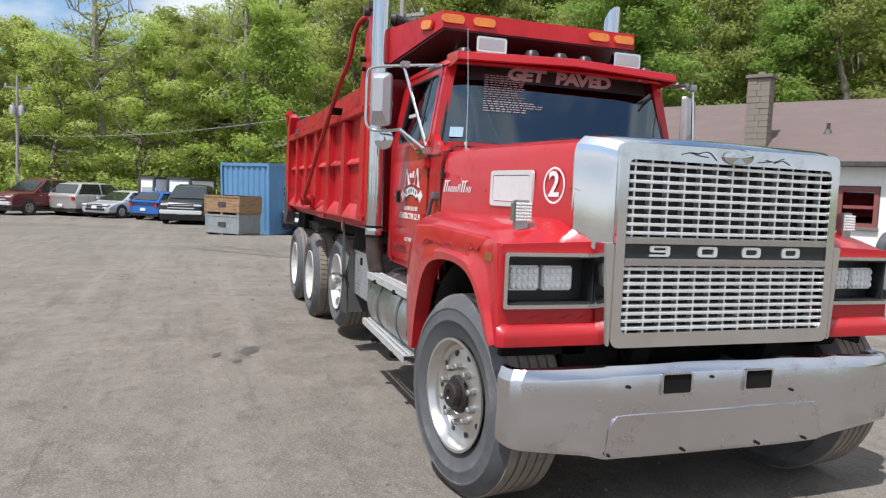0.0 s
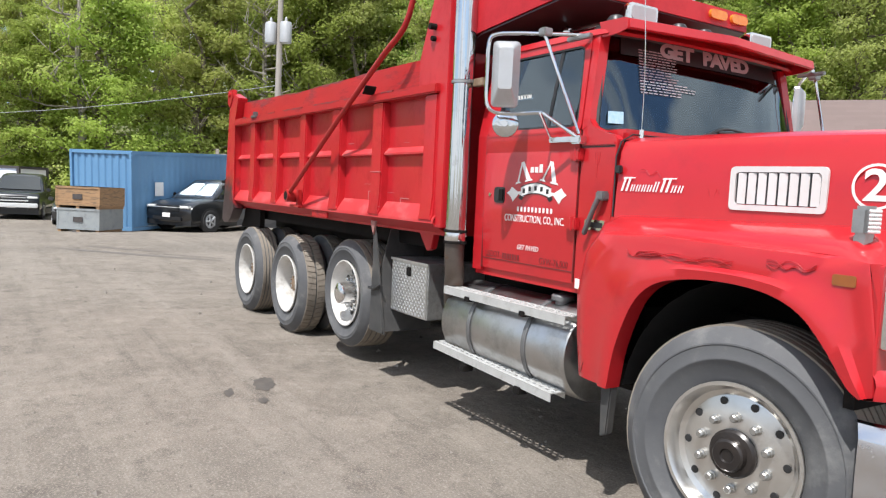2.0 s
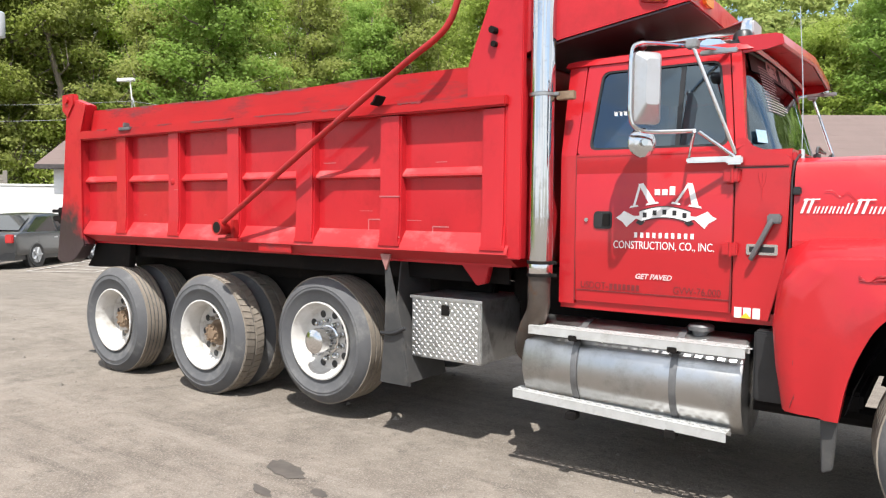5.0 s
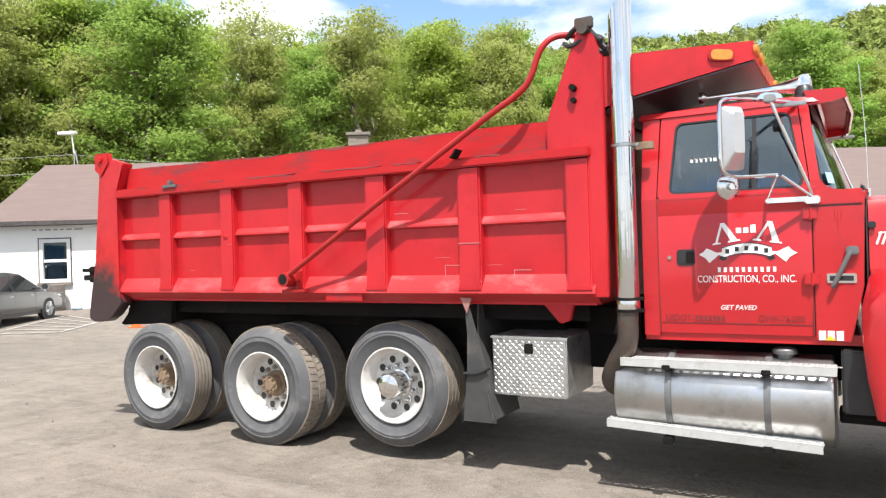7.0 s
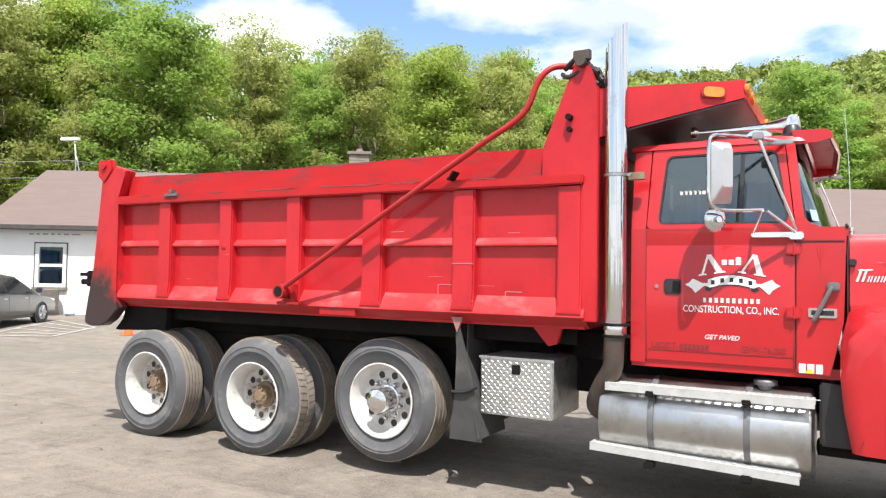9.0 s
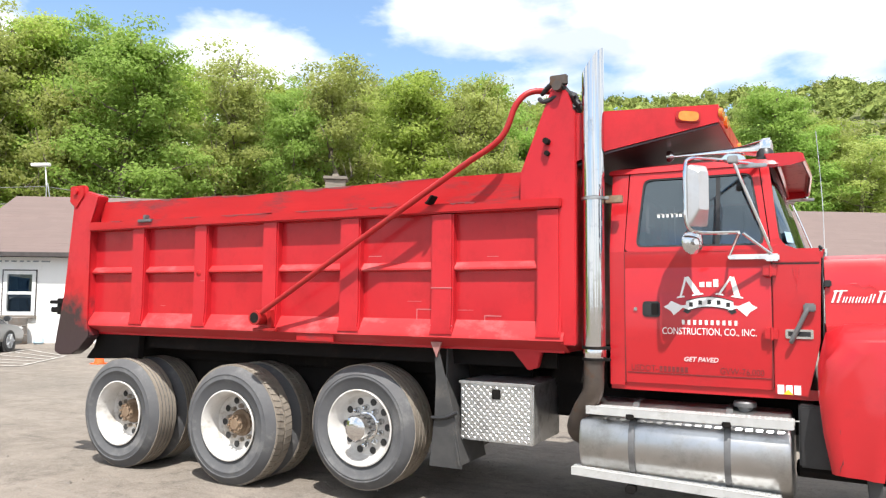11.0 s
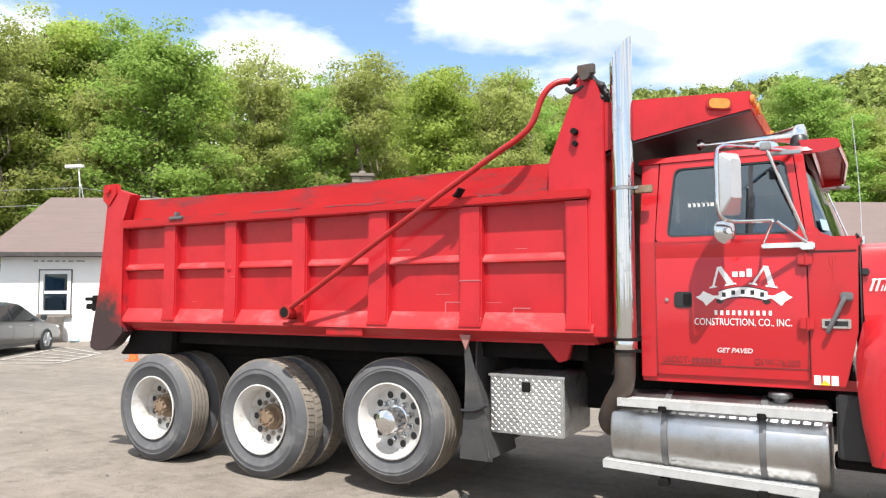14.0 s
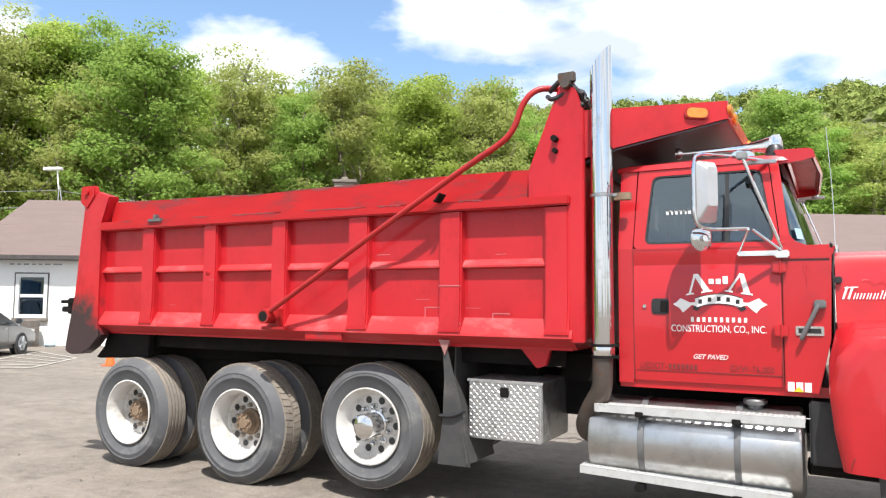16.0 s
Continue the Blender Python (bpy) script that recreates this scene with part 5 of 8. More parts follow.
# visor: shallow V in plan, with end fins
bm = B()
vis = [(-1.25, 2.5), (-1.06, 2.497), (-1.032, 2.487), (-1.022, 2.44), (-1.035, 2.432)]
loft(bm, [[(x + (0.03 if i > 0 else 0.0) * (1 - abs(y) / 0.84), y, z + 0.025 * (1 - abs(y) / 0.84)) for i, (x, z) in enumerate(vis)] for y in (-0.84, -0.8, -0.6, -0.3, 0, 0.3, 0.6, 0.8, 0.84)])
thicken(bm, 0.012)
for s in (-1, 1):
    prism(bm, [(-1.25, 2.5), (-1.06, 2.497), (-1.03, 2.48), (-1.03, 2.435), (-1.1, 2.42), (-1.22, 2.41)], "y", s * 0.845, s * 0.832, 0.003)
visor = part("sun_visor", bm, RED, cab, "red sun visor over the windscreen")
# Darker red sheet added under the visor, its shade put in the colour.
bm = B()
loft(bm, [[(x + (0.03 if i > 0 else 0.0) * (1 - abs(y) / 0.84), y, z + 0.025 * (1 - abs(y) / 0.84)) for i, (x, z) in enumerate([(-1.22, 2.478), (-1.06, 2.475), (-1.047, 2.44)])] for y in (-0.825, -0.6, -0.3, 0, 0.3, 0.6, 0.825)])
thicken(bm, 0.003)
part("lining", bm, RED_DARK, visor, "darker red sheet added under the visor for its shade")
for y in (-0.72, -0.22, 0.0, 0.2, 0.72):
    bm = B()
    lathe(bm, [(0.056, 2.48), (0.05, 2.52), (0.035, 2.54), (0.0, 2.543)], (-1.26 + 0.03 * (1 - abs(y)), y, 0.045 - 0.03 * (abs(y) > 0.5)), "z", 14)
    part("roof_marker", bm, BLACK, cab, "dark weathered roof marker lamp")
for y in (-0.53, 0.55):
    bm = B()
    z0 = 2.592

    def mouth(x, w, h):
        return [(x, y + u, z0 + v) for u, v in round_quad(rect(-w, w, -h, h), min(w, h) * 0.35, 3)]

    loft(bm, [mouth(-1.86, 0.012, 0.012), mouth(-1.6, 0.014, 0.014), mouth(-1.48, 0.022, 0.018), mouth(-1.38, 0.05, 0.028), mouth(-1.29, 0.1, 0.042), mouth(-1.265, 0.112, 0.052), mouth(-1.225, 0.112, 0.052)], True, True)
    b2 = B()
    lathe(b2, [(0.0, -1.9), (0.038, -1.895), (0.04, -1.87), (0.02, -1.85)], (0, y, z0), "x", 14)
    join(bm, b2)
    prism(bm, [(-1.6, 2.49), (-1.36, 2.49), (-1.4, 2.56), (-1.5, 2.575)], "y", y - 0.04, y + 0.04, 0.01)
    horn = part("air_horn", bm, CHROME_DULL, cab, "chrome air horn with rectangular mouth")
    bm = B()
    prism(bm, round_quad(rect(y - 0.094, y + 0.094, z0 - 0.037, z0 + 0.037), 0.01), "x", -1.228, -1.219, 0.002)
    part("mouth_cover", bm, GREY_METAL, horn, "pale grey horn cover")
bm = B()
pipe(bm, [(-0.93, -0.8, 1.87), (-0.935, -0.8, 2.2), (-0.96, -0.81, 2.62)], 0.0022, 6, 4)
rod(bm, (-0.93, -0.8, 1.84), (-0.93, -0.8, 1.9), 0.014, 8)
part("antenna", bm, CHROME_DULL, cab)
# Bulkhead added as a dark filler for the shaded gap between cowl and hood.
bm = B()
box(bm, -0.975, -0.94, -0.9, 0.9, 0.95, 1.84)
part("firewall", bm, DARK, cab, "dark bulkhead behind the engine, added to fill the cowl gap")
# interior
bm = B()
for y in (-0.5, 0.5):
    box(bm, -2.05, -1.6, y - 0.24, y + 0.24, 1.3, 1.5, 0.05)
    box(bm, -2.1, -1.98, y - 0.22, y + 0.22, 1.5, 2.05, 0.04)
part("seat", bm, SEAT, cab, "dark vinyl seats")
bm = B()
box(bm, -1.22, -1.02, -0.9, 0.9, 1.5, 1.84, 0.04)
part("dashboard", bm, BLACK, cab)
bm = B()
pipe(bm, [(-1.42 + 0.1 * math.sin(a), 0.48 + 0.22 * math.cos(a), 1.9 + 0.19 * math.sin(a)) for a in np.linspace(0, 2 * math.pi, 25)], 0.014, 8)
rod(bm, (-1.25, 0.48, 1.75), (-1.42, 0.48, 1.9), 0.025, 8)
part("steering_wheel", bm, BLACK, cab)
bm = B()
rod(bm, (-1.38, -0.05, 1.3), (-1.44, -0.1, 2.0), 0.015, 8)
rod(bm, (-1.44, -0.1, 1.98), (-1.44, -0.1, 2.06), 0.028, 8)
part("gear_lever", bm, BLACK, cab)

# door lettering: plain shapes for the company mark, true words where they are generic
Y = -0.9615


def decal(name, pts, mat, parent, y=Y, d=0.0012):
    k = B()
    prism(k, pts, "y", y, y - d)
    return part(name, k, mat, parent, smooth=0)


cabdoor = [o for o in cab.children if o.name.startswith("cab_door")][0]
for cx, sg in ((-1.7, 1), (-1.452, -1)):
    # triangular letter-like mark with a thin and a thick leg on serif feet, tilted outwards
    tilt = Matrix.Rotation(radians(9 * sg), 2)

    def leaf(pts):
        return [tuple(Vector((cx, 1.665)) + tilt @ Vector((u, v))) for u, v in pts]

    decal("emblem_leg", leaf([(-0.062, -0.05), (-0.048, -0.05), (0.004, 0.066), (-0.01, 0.066)]), DECAL, cabdoor)
    decal("emblem_leg", leaf([(0.03, -0.05), (0.068, -0.05), (0.014, 0.066), (-0.014, 0.066)]), DECAL, cabdoor, Y - 0.0002)
    for u0, u1 in ((-0.082, -0.028), (0.012, 0.086)):
        decal("emblem_foot", leaf([(u0, -0.058), (u1, -0.058), (u1 - 0.008, -0.048), (u0 + 0.008, -0.048)]), DECAL, cabdoor, Y - 0.0006)
for k, top_ in enumerate((1.698, 1.698, 1.714)):
    decal("emblem_bar", rect(-1.632 + k * 0.041, -1.602 + k * 0.041, 1.666, top_), DECAL, cabdoor)


def band(u):
    return -1.575 + 0.14 * u, 1.605 - 0.028 * u * u


decal("ribbon", [band(u) for u in np.linspace(-1, 1, 13)] + [(x, z - 0.062) for x, z in (band(u) for u in np.linspace(1, -1, 13))], DECAL, cabdoor)
for dz in (0.0, -0.062):
    decal("ribbon_edge", [(x, z + dz + 0.0025) for x, z in (band(u) for u in np.linspace(-1, 1, 13))] + [(x, z + dz - 0.0025) for x, z in (band(u) for u in np.linspace(1, -1, 13))], DECAL_BLACK, cabdoor, Y - 0.0016)
for k in range(5):
    u = -0.78 + k * 0.39
    x, z = band(u)
    decal("ribbon_bar", rect(x - 0.011, x + 0.011, z - 0.045, z - 0.018), DECAL_BLACK, cabdoor, Y - 0.0014)
for sg in (-1, 1):
    tail = [(0.105, 1.555), (0.108, 1.52), (0.16, 1.535), (0.215, 1.487), (0.235, 1.515), (0.277, 1.54), (0.25, 1.555), (0.23, 1.578), (0.17, 1.55)]
    decal("ribbon_tail", [(-1.575 + sg * u, v) for u, v in tail], DECAL, cabdoor, Y - 0.0003)
    decal("ribbon_fold", [(-1.575 + sg * u, v) for u, v in [(0.108, 1.516), (0.145, 1.53), (0.16, 1.512), (0.13, 1.498)]], DECAL_BLACK, cabdoor, Y - 0.0005)
for k in range(10):
    decal("number_bar", rect(-1.742 + k * 0.0345, -1.725 + k * 0.0345, 1.43, 1.459), DECAL, cabdoor)
letters("company_lettering", "CONSTRUCTION, CO., INC.", 0.062, pose(-1.585, Y, 1.386, 90, 0, 0), DECAL, cabdoor, 0.001, squeeze=0.72)
letters("door_slogan", "GET PAVED", 0.04, pose(-1.63, -door_y(1.212), 1.212, 90, 0, 0) @ Matrix(((1, 0.25, 0, 0), (0, 1, 0, 0), (0, 0, 1, 0), (0, 0, 0, 1))), DECAL_PINK, cabdoor, 0.001, bold=0.001)
letters("registration_word", "USDOT-", 0.055, pose(-1.98, -door_y(1.145), 1.145, 90, 0, 0), DECAL_RED, cabdoor, 0.001, squeeze=0.85)
for k in range(7):
    decal("registration_bar", rect(-1.885 + k * 0.026, -1.867 + k * 0.026, 1.128, 1.162), DECAL_RED, cabdoor, -door_y(1.145))
letters("weight_lettering", "GVW-76,000", 0.055, pose(-1.395, -door_y(1.147), 1.147, 90, 0, 0), DECAL_RED, cabdoor, 0.001, squeeze=0.85)
for k, x in enumerate((-1.2, -1.155, -1.11)):
    decal("engine_mark", rect(x, x + 0.036, 1.03, 1.085), DECAL, cab, -0.951)
decal("engine_mark_wedge", [(-1.17, 1.03), (-1.115, 1.03), (-1.142, 1.06)], DECAL_YELLOW, cab, -0.953)
bm = B()
rng = random.Random(3)
for k in range(6):
    x = -1.9 + k * 0.028
    box(bm, x, x + 0.02, -0.9 - 0.005, -0.9, 2.14, 2.145)
    box(bm, x + rng.uniform(0, 0.015), x + 0.02, -0.905, -0.9, 2.12, 2.145)
part("window_writing", bm, DECAL, cabdoor)

# -- hood, fenders, grille --
bm = B()


def hood_section(x, k=1.0):
    w = hood_y(x)
    t = 1.845 + 0.015 * math.cos((x + 0.2) * 1.5)
    pts = [(-w - 0.01, 1.4), (-w, 1.6), (-w + 0.015, t - 0.075), (-w + 0.04, t - 0.025), (-w + 0.1, t), (-w + 0.35, t + 0.012), (0, t + 0.018)]
    pts += [(-y, z) for y, z in pts[-2::-1]]
    return [(x, y, z) for y, z in pts]


loft(bm, [hood_section(x) for x in (-0.935, -0.7, -0.4, -0.1, 0.2, 0.45)])
thicken(bm, 0.012)
hood = part("hood", bm, RED, truck, "red tilt hood with louvres and white number")
# moulded step along the hood's side, above the fender
def brow(x):
    """Half width of the fender's upper edge, fuller towards the nose."""
    return 1.125 + 0.04 * min(1.0, max(0.0, (x - 0.3) / 0.18))


for s in (-1, 1):
    # side skin between wheel arch and outline
    arch = [(-0.68, 0.62), (-0.65, 0.8), (-0.6, 0.95), (-0.53, 1.08), (-0.42, 1.165), (-0.25, 1.205), (-0.05, 1.215), (0.13, 1.195), (0.26, 1.14), (0.36, 1.04), (0.45, 0.92), (0.5, 0.885)]
    top = [(-0.925, 0.63), (-0.962, 0.84), (-0.982, 1.04), (-0.94, 1.25), (-0.84, 1.368), (-0.45, 1.385), (-0.1, 1.375), (0.2, 1.37), (0.36, 1.365), (0.482, 1.35), (0.523, 1.1), (0.537, 0.9)]
    bm = B()
    cols = []
    fine_a, fine_t = [], []
    for k in range(len(arch) - 1):
        p0, p1, p2, p3 = (Vector(arch[min(max(j, 0), len(arch) - 1)]) for j in (k - 1, k, k + 1, k + 2))
        for f in (0.0, 0.25, 0.5, 0.75) + ((1.0,) if k == len(arch) - 2 else ()):
            fine_a.append(0.5 * (2 * p1 + (p2 - p0) * f + (2 * p0 - 5 * p1 + 4 * p2 - p3) * f * f + (3 * p1 - p0 - 3 * p2 + p3) * f ** 3))
            fine_t.append(Vector(top[k]).lerp(Vector(top[k + 1]), f))
    for (ax, az), (tx, tz) in zip(fine_a, fine_t):
        lip = Vector((ax, s * 1.19, az))
        cols.append([(ax, s * 1.1, az - 0.0), (ax, s * 1.192, az), (ax + (tx - ax) * 0.22, s * 1.195, az + (tz - az) * 0.22), (ax + (tx - ax) * 0.34, s * 1.168, az + (tz - az) * 0.34), (ax + (tx - ax) * 0.7, s * 1.168, az + (tz - az) * 0.7), (ax + (tx - ax) * 0.93, s * (1.155 + 0.4 * (brow(tx) - 1.125)), az + (tz - az) * 0.94), (tx, s * brow(tx), tz)])
    loft(bm, cols)
    # top ledge to the hood and the front face
    led = []
    for k, (tx, tz) in enumerate(top[2:10]):
        inner_z = (1.2, 1.38, 1.43, 1.435, 1.44, 1.445, 1.44, 1.385)[k]
        led.append([(tx, s * brow(tx), tz), (tx, s * (brow(tx) - 0.025), tz + 0.035 * (1 if tx < 0.45 else 0.2)), (tx, s * (hood_y(tx) + 0.07), inner_z + 0.018), (tx, s * (hood_y(tx) - 0.005), inner_z + 0.02)])
    # rounded corner between the side skin and the nose
    loft(bm, [[(x, s * 1.166, z) for x, z in ((0.482, 1.351), (0.517, 1.22), (0.523, 1.1), (0.53, 1.0), (0.537, 0.9))], [(x, s * 1.164, z) for x, z in ((0.51, 1.352), (0.528, 1.22), (0.529, 1.1), (0.531, 1.0), (0.538, 0.9))], [(x, s * 1.152, z) for x, z in ((0.529, 1.352), (0.5305, 1.22), (0.5305, 1.1), (0.532, 1.0), (0.538, 0.9))]])
    led.append([(0.53, s * 1.15, 1.345), (0.53, s * 1.06, 1.35), (0.53, s * 0.8, 1.36), (0.53, s * 0.68, 1.37)])
    loft(bm, led)
    thicken(bm, 0.01)
    fen = part("fender", bm, RED, hood, "red front fender with flared wheel arch", 50)
    bm = B()
    # front face round the headlamp opening
    ring_plate(bm, round_quad([(s * 0.64, 0.885), (s * 1.162, 0.89), (s * 1.162, 1.35), (s * 0.64, 1.372)], 0.012), round_quad([(s * 0.68, 1.075), (s * 1.14, 1.075), (s * 1.14, 1.3), (s * 0.68, 1.3)], 0.02), "x", 0.49, 0.53)
    part("fender_nose", bm, RED, fen)
    bm = B()
    loft(bm, [[(0.5, y, 1.02), (0.534, y, 0.985), (0.568, y, 0.96), (0.575, y, 0.94), (0.57, y, 0.89), (0.53, y, 0.882), (0.46, y, 0.882)] for y in (s * 0.645, s * 1.1, s * 1.15)] + [[(0.5, s * 1.164, 1.02), (0.52, s * 1.168, 0.985), (0.54, s * 1.174, 0.96), (0.545, s * 1.176, 0.94), (0.54, s * 1.176, 0.89), (0.5, s * 1.17, 0.882), (0.46, s * 1.16, 0.882)]])
    part("fender_lip", bm, RED, fen)
    bm = B()
    prism(bm, [(-0.925, 0.635), (-0.9, 0.635), (-0.88, 1.33), (-0.93, 1.26), (-0.975, 1.04), (-0.955, 0.84)], "y", s * 1.122, s * 0.97)
    prism(bm, [(-0.93, 1.2), (-0.8, 1.3), (-0.8, 1.44), (-0.93, 1.44)], "y", s * 0.98, s * 0.9)
    part("fender_rear", bm, RED, fen)
    bm = B()
    outer = [(s * u, v) for u, v in round_quad(rect(0.665, 1.152, 1.06, 1.315), 0.012)]
    inner = [(s * u, v) for u, v in round_quad(rect(0.683, 1.134, 1.078, 1.298), 0.012)]
    ring_plate(bm, outer, inner, "x", 0.525, 0.555)
    bez = part("headlight_bezel", bm, CHROME_DULL, fen, "chrome headlamp bezel")
    bm = B()
    a, b = sorted((s * 0.69, s * 1.135))
    box(bm, 0.42, 0.43, a, b, 1.08, 1.295)
    for z in (1.08, 1.292):
        box(bm, 0.43, 0.53, a, b, z - 0.004, z + 0.004)
    box(bm, 0.43, 0.53, s * 0.69 - 0.004, s * 0.69 + 0.004, 1.08, 1.295)
    box(bm, 0.43, 0.53, s * 1.133 - 0.004, s * 1.133 + 0.004, 1.08, 1.295)
    part("headlight_bucket", bm, BLACK, bez, "black headlamp recess")
    for c in (1.024, 0.852):
        bm = B()
        box(bm, 0.43, 0.485, s * c - 0.078, s * c + 0.078, 1.135, 1.25, 0.008)
        for i in range(5):
            for j in range(3):
                lathe(bm, [(0.016, 0.484), (0.012, 0.492), (0.0, 0.495)], (0, s * c - 0.058 + i * 0.029, 1.158 + j * 0.034), "x", 8)
        part("headlight", bm, LED, bez, "clear rectangular LED headlamp")
    bm = B()
    prism(bm, round_quad(rect(0.36, 0.445, 1.262, 1.302), 0.008), "y", s * 1.172, s * 1.15, 0.003)
    part("side_marker", bm, AMBER_OLD, fen, "brownish amber side marker lamp")
    # Added dark boxes stand for the shade between fender lip and bumper.
    bm = B()
    box(bm, 0.4, 0.44, min(s * 0.66, s * 1.1), max(s * 0.66, s * 1.1), 0.82, 0.9)
    box(bm, 0.4, 0.44, min(s * 0.3, s * 0.78), max(s * 0.3, s * 0.78), 0.45, 0.9)
    part("splash_panel", bm, DARK, fen, "dark filler added behind the bumper for the shaded gap")
    bm = B()
    box(bm, 0.335, 0.4, s * 1.0 - 0.045, s * 1.0 + 0.045, 1.435, 1.548, 0.014)
    box(bm, 0.345, 0.385, s * 1.0 - 0.03, s * 1.0 + 0.03, 1.37, 1.44)
    turn_lamp = part("fender_lamp", bm, ALU, fen, "square clear fender lamp")
    bm = B()
    for i in range(6):
        for j in range(6):
            lathe(bm, [(0.008, 0.4), (0.006, 0.404), (0.0, 0.405)], (0, s * 1.0 - 0.034 + i * 0.0136, 1.455 + j * 0.0148), "x", 6)
    part("lens", bm, LED, turn_lamp)
    # louvred vent
    vent_m = Matrix.Rotation(s * math.atan(0.13), 4, "Z")

    def on_hood(x, z, off=0.004):
        return (x, s * (hood_y(x) + off + 0.004 * (1.6 - z)), z)

    bm = B()
    o = round_quad(rect(-0.31, 0.11, 1.508, 1.702), 0.025)
    i2 = round_quad(rect(-0.285, 0.085, 1.533, 1.677), 0.02)
    ring_plate(bm, o, i2, "y", 0, 0.012)
    for v in bm.verts:
        v.co = Vector(on_hood(v.co.x, v.co.z, 0.0 + v.co.y))
    vent = part("hood_vent", bm, PAINT_WHITE, hood, "white louvred hood vent")
    bm = B()
    prism(bm, rect(-0.29, 0.09, 1.528, 1.682), "y", 0, 0.003)
    for v in bm.verts:
        v.co = Vector(on_hood(v.co.x, v.co.z, v.co.y))
    part("vent_shadow", bm, BLACK, vent, "dark vent opening")
    for k in range(8):
        x = -0.272 + k * 0.0455
        bm = B()
        v = [bm.verts.new(on_hood(xx, zz, oo)) for xx, oo in ((x, 0.004), (x + 0.004, 0.017), (x + 0.033, 0.004)) for zz in (1.537, 1.673)]
        for f in ((0, 2, 3, 1), (2, 4, 5, 3), (0, 4, 2), (1, 3, 5)):
            bm.faces.new([v[q] for q in f])
        part("louvre", bm, PAINT_WHITE, vent)
    # number disc and name strip
    bm = B()
    ring = lambda r, n=28: [(0.285 + r * math.cos(2 * math.pi * k / n), 1.625 + r * 1.02 * math.sin(2 * math.pi * k / n)) for k in range(n)]
    ring_plate(bm, ring(0.089), ring(0.079), "y", 0.0, 0.002)
    for v in bm.verts:
        v.co = Vector(on_hood(v.co.x, v.co.z, 0.002 + v.co.y))
    part("number_ring", bm, DECAL, hood)
    if s < 0:
        m = Matrix.Translation(on_hood(0.285, 1.625, 0.004)) @ Matrix.Rotation(math.atan(0.13), 4, "Z") @ pose(0, 0, 0, 90, 0, 0)
        letters("hood_number", "2", 0.175, m, DECAL, hood, 0.001, squeeze=1.1, bold=0.003)
        # a name stands here in script: slim slanted bars
        x = -0.905
        for w, h in ((0.05, 0.072), (0.026, 0.034), (0.028, 0.034), (0.026, 0.034), (0.028, 0.034), (0.03, 0.05), (0.0, 0.0), (0.054, 0.07), (0.03, 0.034), (0.03, 0.034)):
            if w:
                bm = B()
                for u in (0.0, 0.55):
                    prism(bm, [(x + w * (u + dx) + 0.3 * (z - 0.0), 1.575 + z) for dx, z in ((0.0, 0.0), (0.24, 0.0), (0.28, h), (0.04, h))], "y", 0, 0.002)
                if h > 0.06:
                    prism(bm, [(x + w * dx + 0.3 * z, 1.575 + z) for dx, z in ((-0.1, h * 0.86), (1.3, h * 0.92), (1.3, h), (-0.1, h * 0.96))], "y", 0.0003, 0.0023)
                for v in bm.verts:
                    v.co = Vector(on_hood(v.co.x, v.co.z, 0.004 + v.co.y))
                part("name_bar_mark", bm, DECAL, hood, "white slanted name mark")
            x += w + 0.006
        # faint dark pinstripe scrolls
        rng = random.Random(40)
        for x0, z0, w, yy in ((-0.55, 1.292, 0.5, 1.175), (-0.62, 1.285, 0.2, 1.172), (0.1, 1.31, 0.2, 1.172)):
            for k in range(3):
                bm = B()
                p = [(x0 + w * t, -yy, z0 + rng.uniform(-0.018, 0.018)) for t in np.linspace(0, 1, 6)]
                pipe(bm, p, 0.0016, 5, 4)
                part("pinstripe", bm, DECAL_FAINT, fen)
        for k in range(4):
            bm = B()
            p = [(-0.855 + 0.018 * math.sin(2.1 * j + k) - 0.004 * j, -1.1645, 1.05 - 0.085 * j - 0.02 * k) for j in range(5)]
            pipe(bm, p, 0.0022, 5, 5)
            part("pinstripe", bm, DECAL_RED, fen)
        for k in range(5):
            bm = B()
            y0 = -1.02 + 0.06 * k
            pipe(bm, [(0.532, y0, 1.02 + rng.uniform(-0.02, 0.02)), (0.533, y0 + 0.06, 1.02 + rng.uniform(-0.03, 0.03)), (0.532, y0 + 0.12, 1.02 + rng.uniform(-0.02, 0.02))], 0.0016, 5, 5)
            part("pinstripe", bm, DECAL_FAINT, fen)
        for x0, z0, w in ((-0.8, 1.66, 0.13), (-0.73, 1.53, 0.1), (-0.42, 1.58, 0.06), (0.4, 1.62, 0.08), (-0.88, 1.55, 0.09)):
            bm = B()
            pipe(bm, [on_hood(x0 + w * t, z0 + rng.uniform(-0.03, 0.03), 0.001) for t in np.linspace(0, 1, 5)], 0.0012, 5, 4)
            part("pinstripe", bm, DECAL_FAINT, hood)
    bm = B()
    box(bm, -0.94, -0.9, s * 0.955 - 0.012, s * 0.955 + 0.012, 1.665, 1.705, 0.006)
    part("hood_catch", bm, BLACK, hood)
    bm = B()
    prism(bm, [(-0.76, 0.66), (-0.68, 0.66), (-0.7, 0.38), (-0.745, 0.36)], "y", s * 1.15, s * 1.1, 0.006)
    part("fender_flap", bm, FLAP, fen, "black rubber flap behind the front wheel")
    # dark wheel well
    bm = B()
    loft(bm, [[(0.02 + 0.69 * math.cos(a), s * y, 0.53 + 0.7 * math.sin(a)) for a in np.linspace(0.95, math.pi - 0.15, 12)] for y in (1.1, 0.55)])
    part("wheel_well", bm, BLACK, fen)
bm = B()
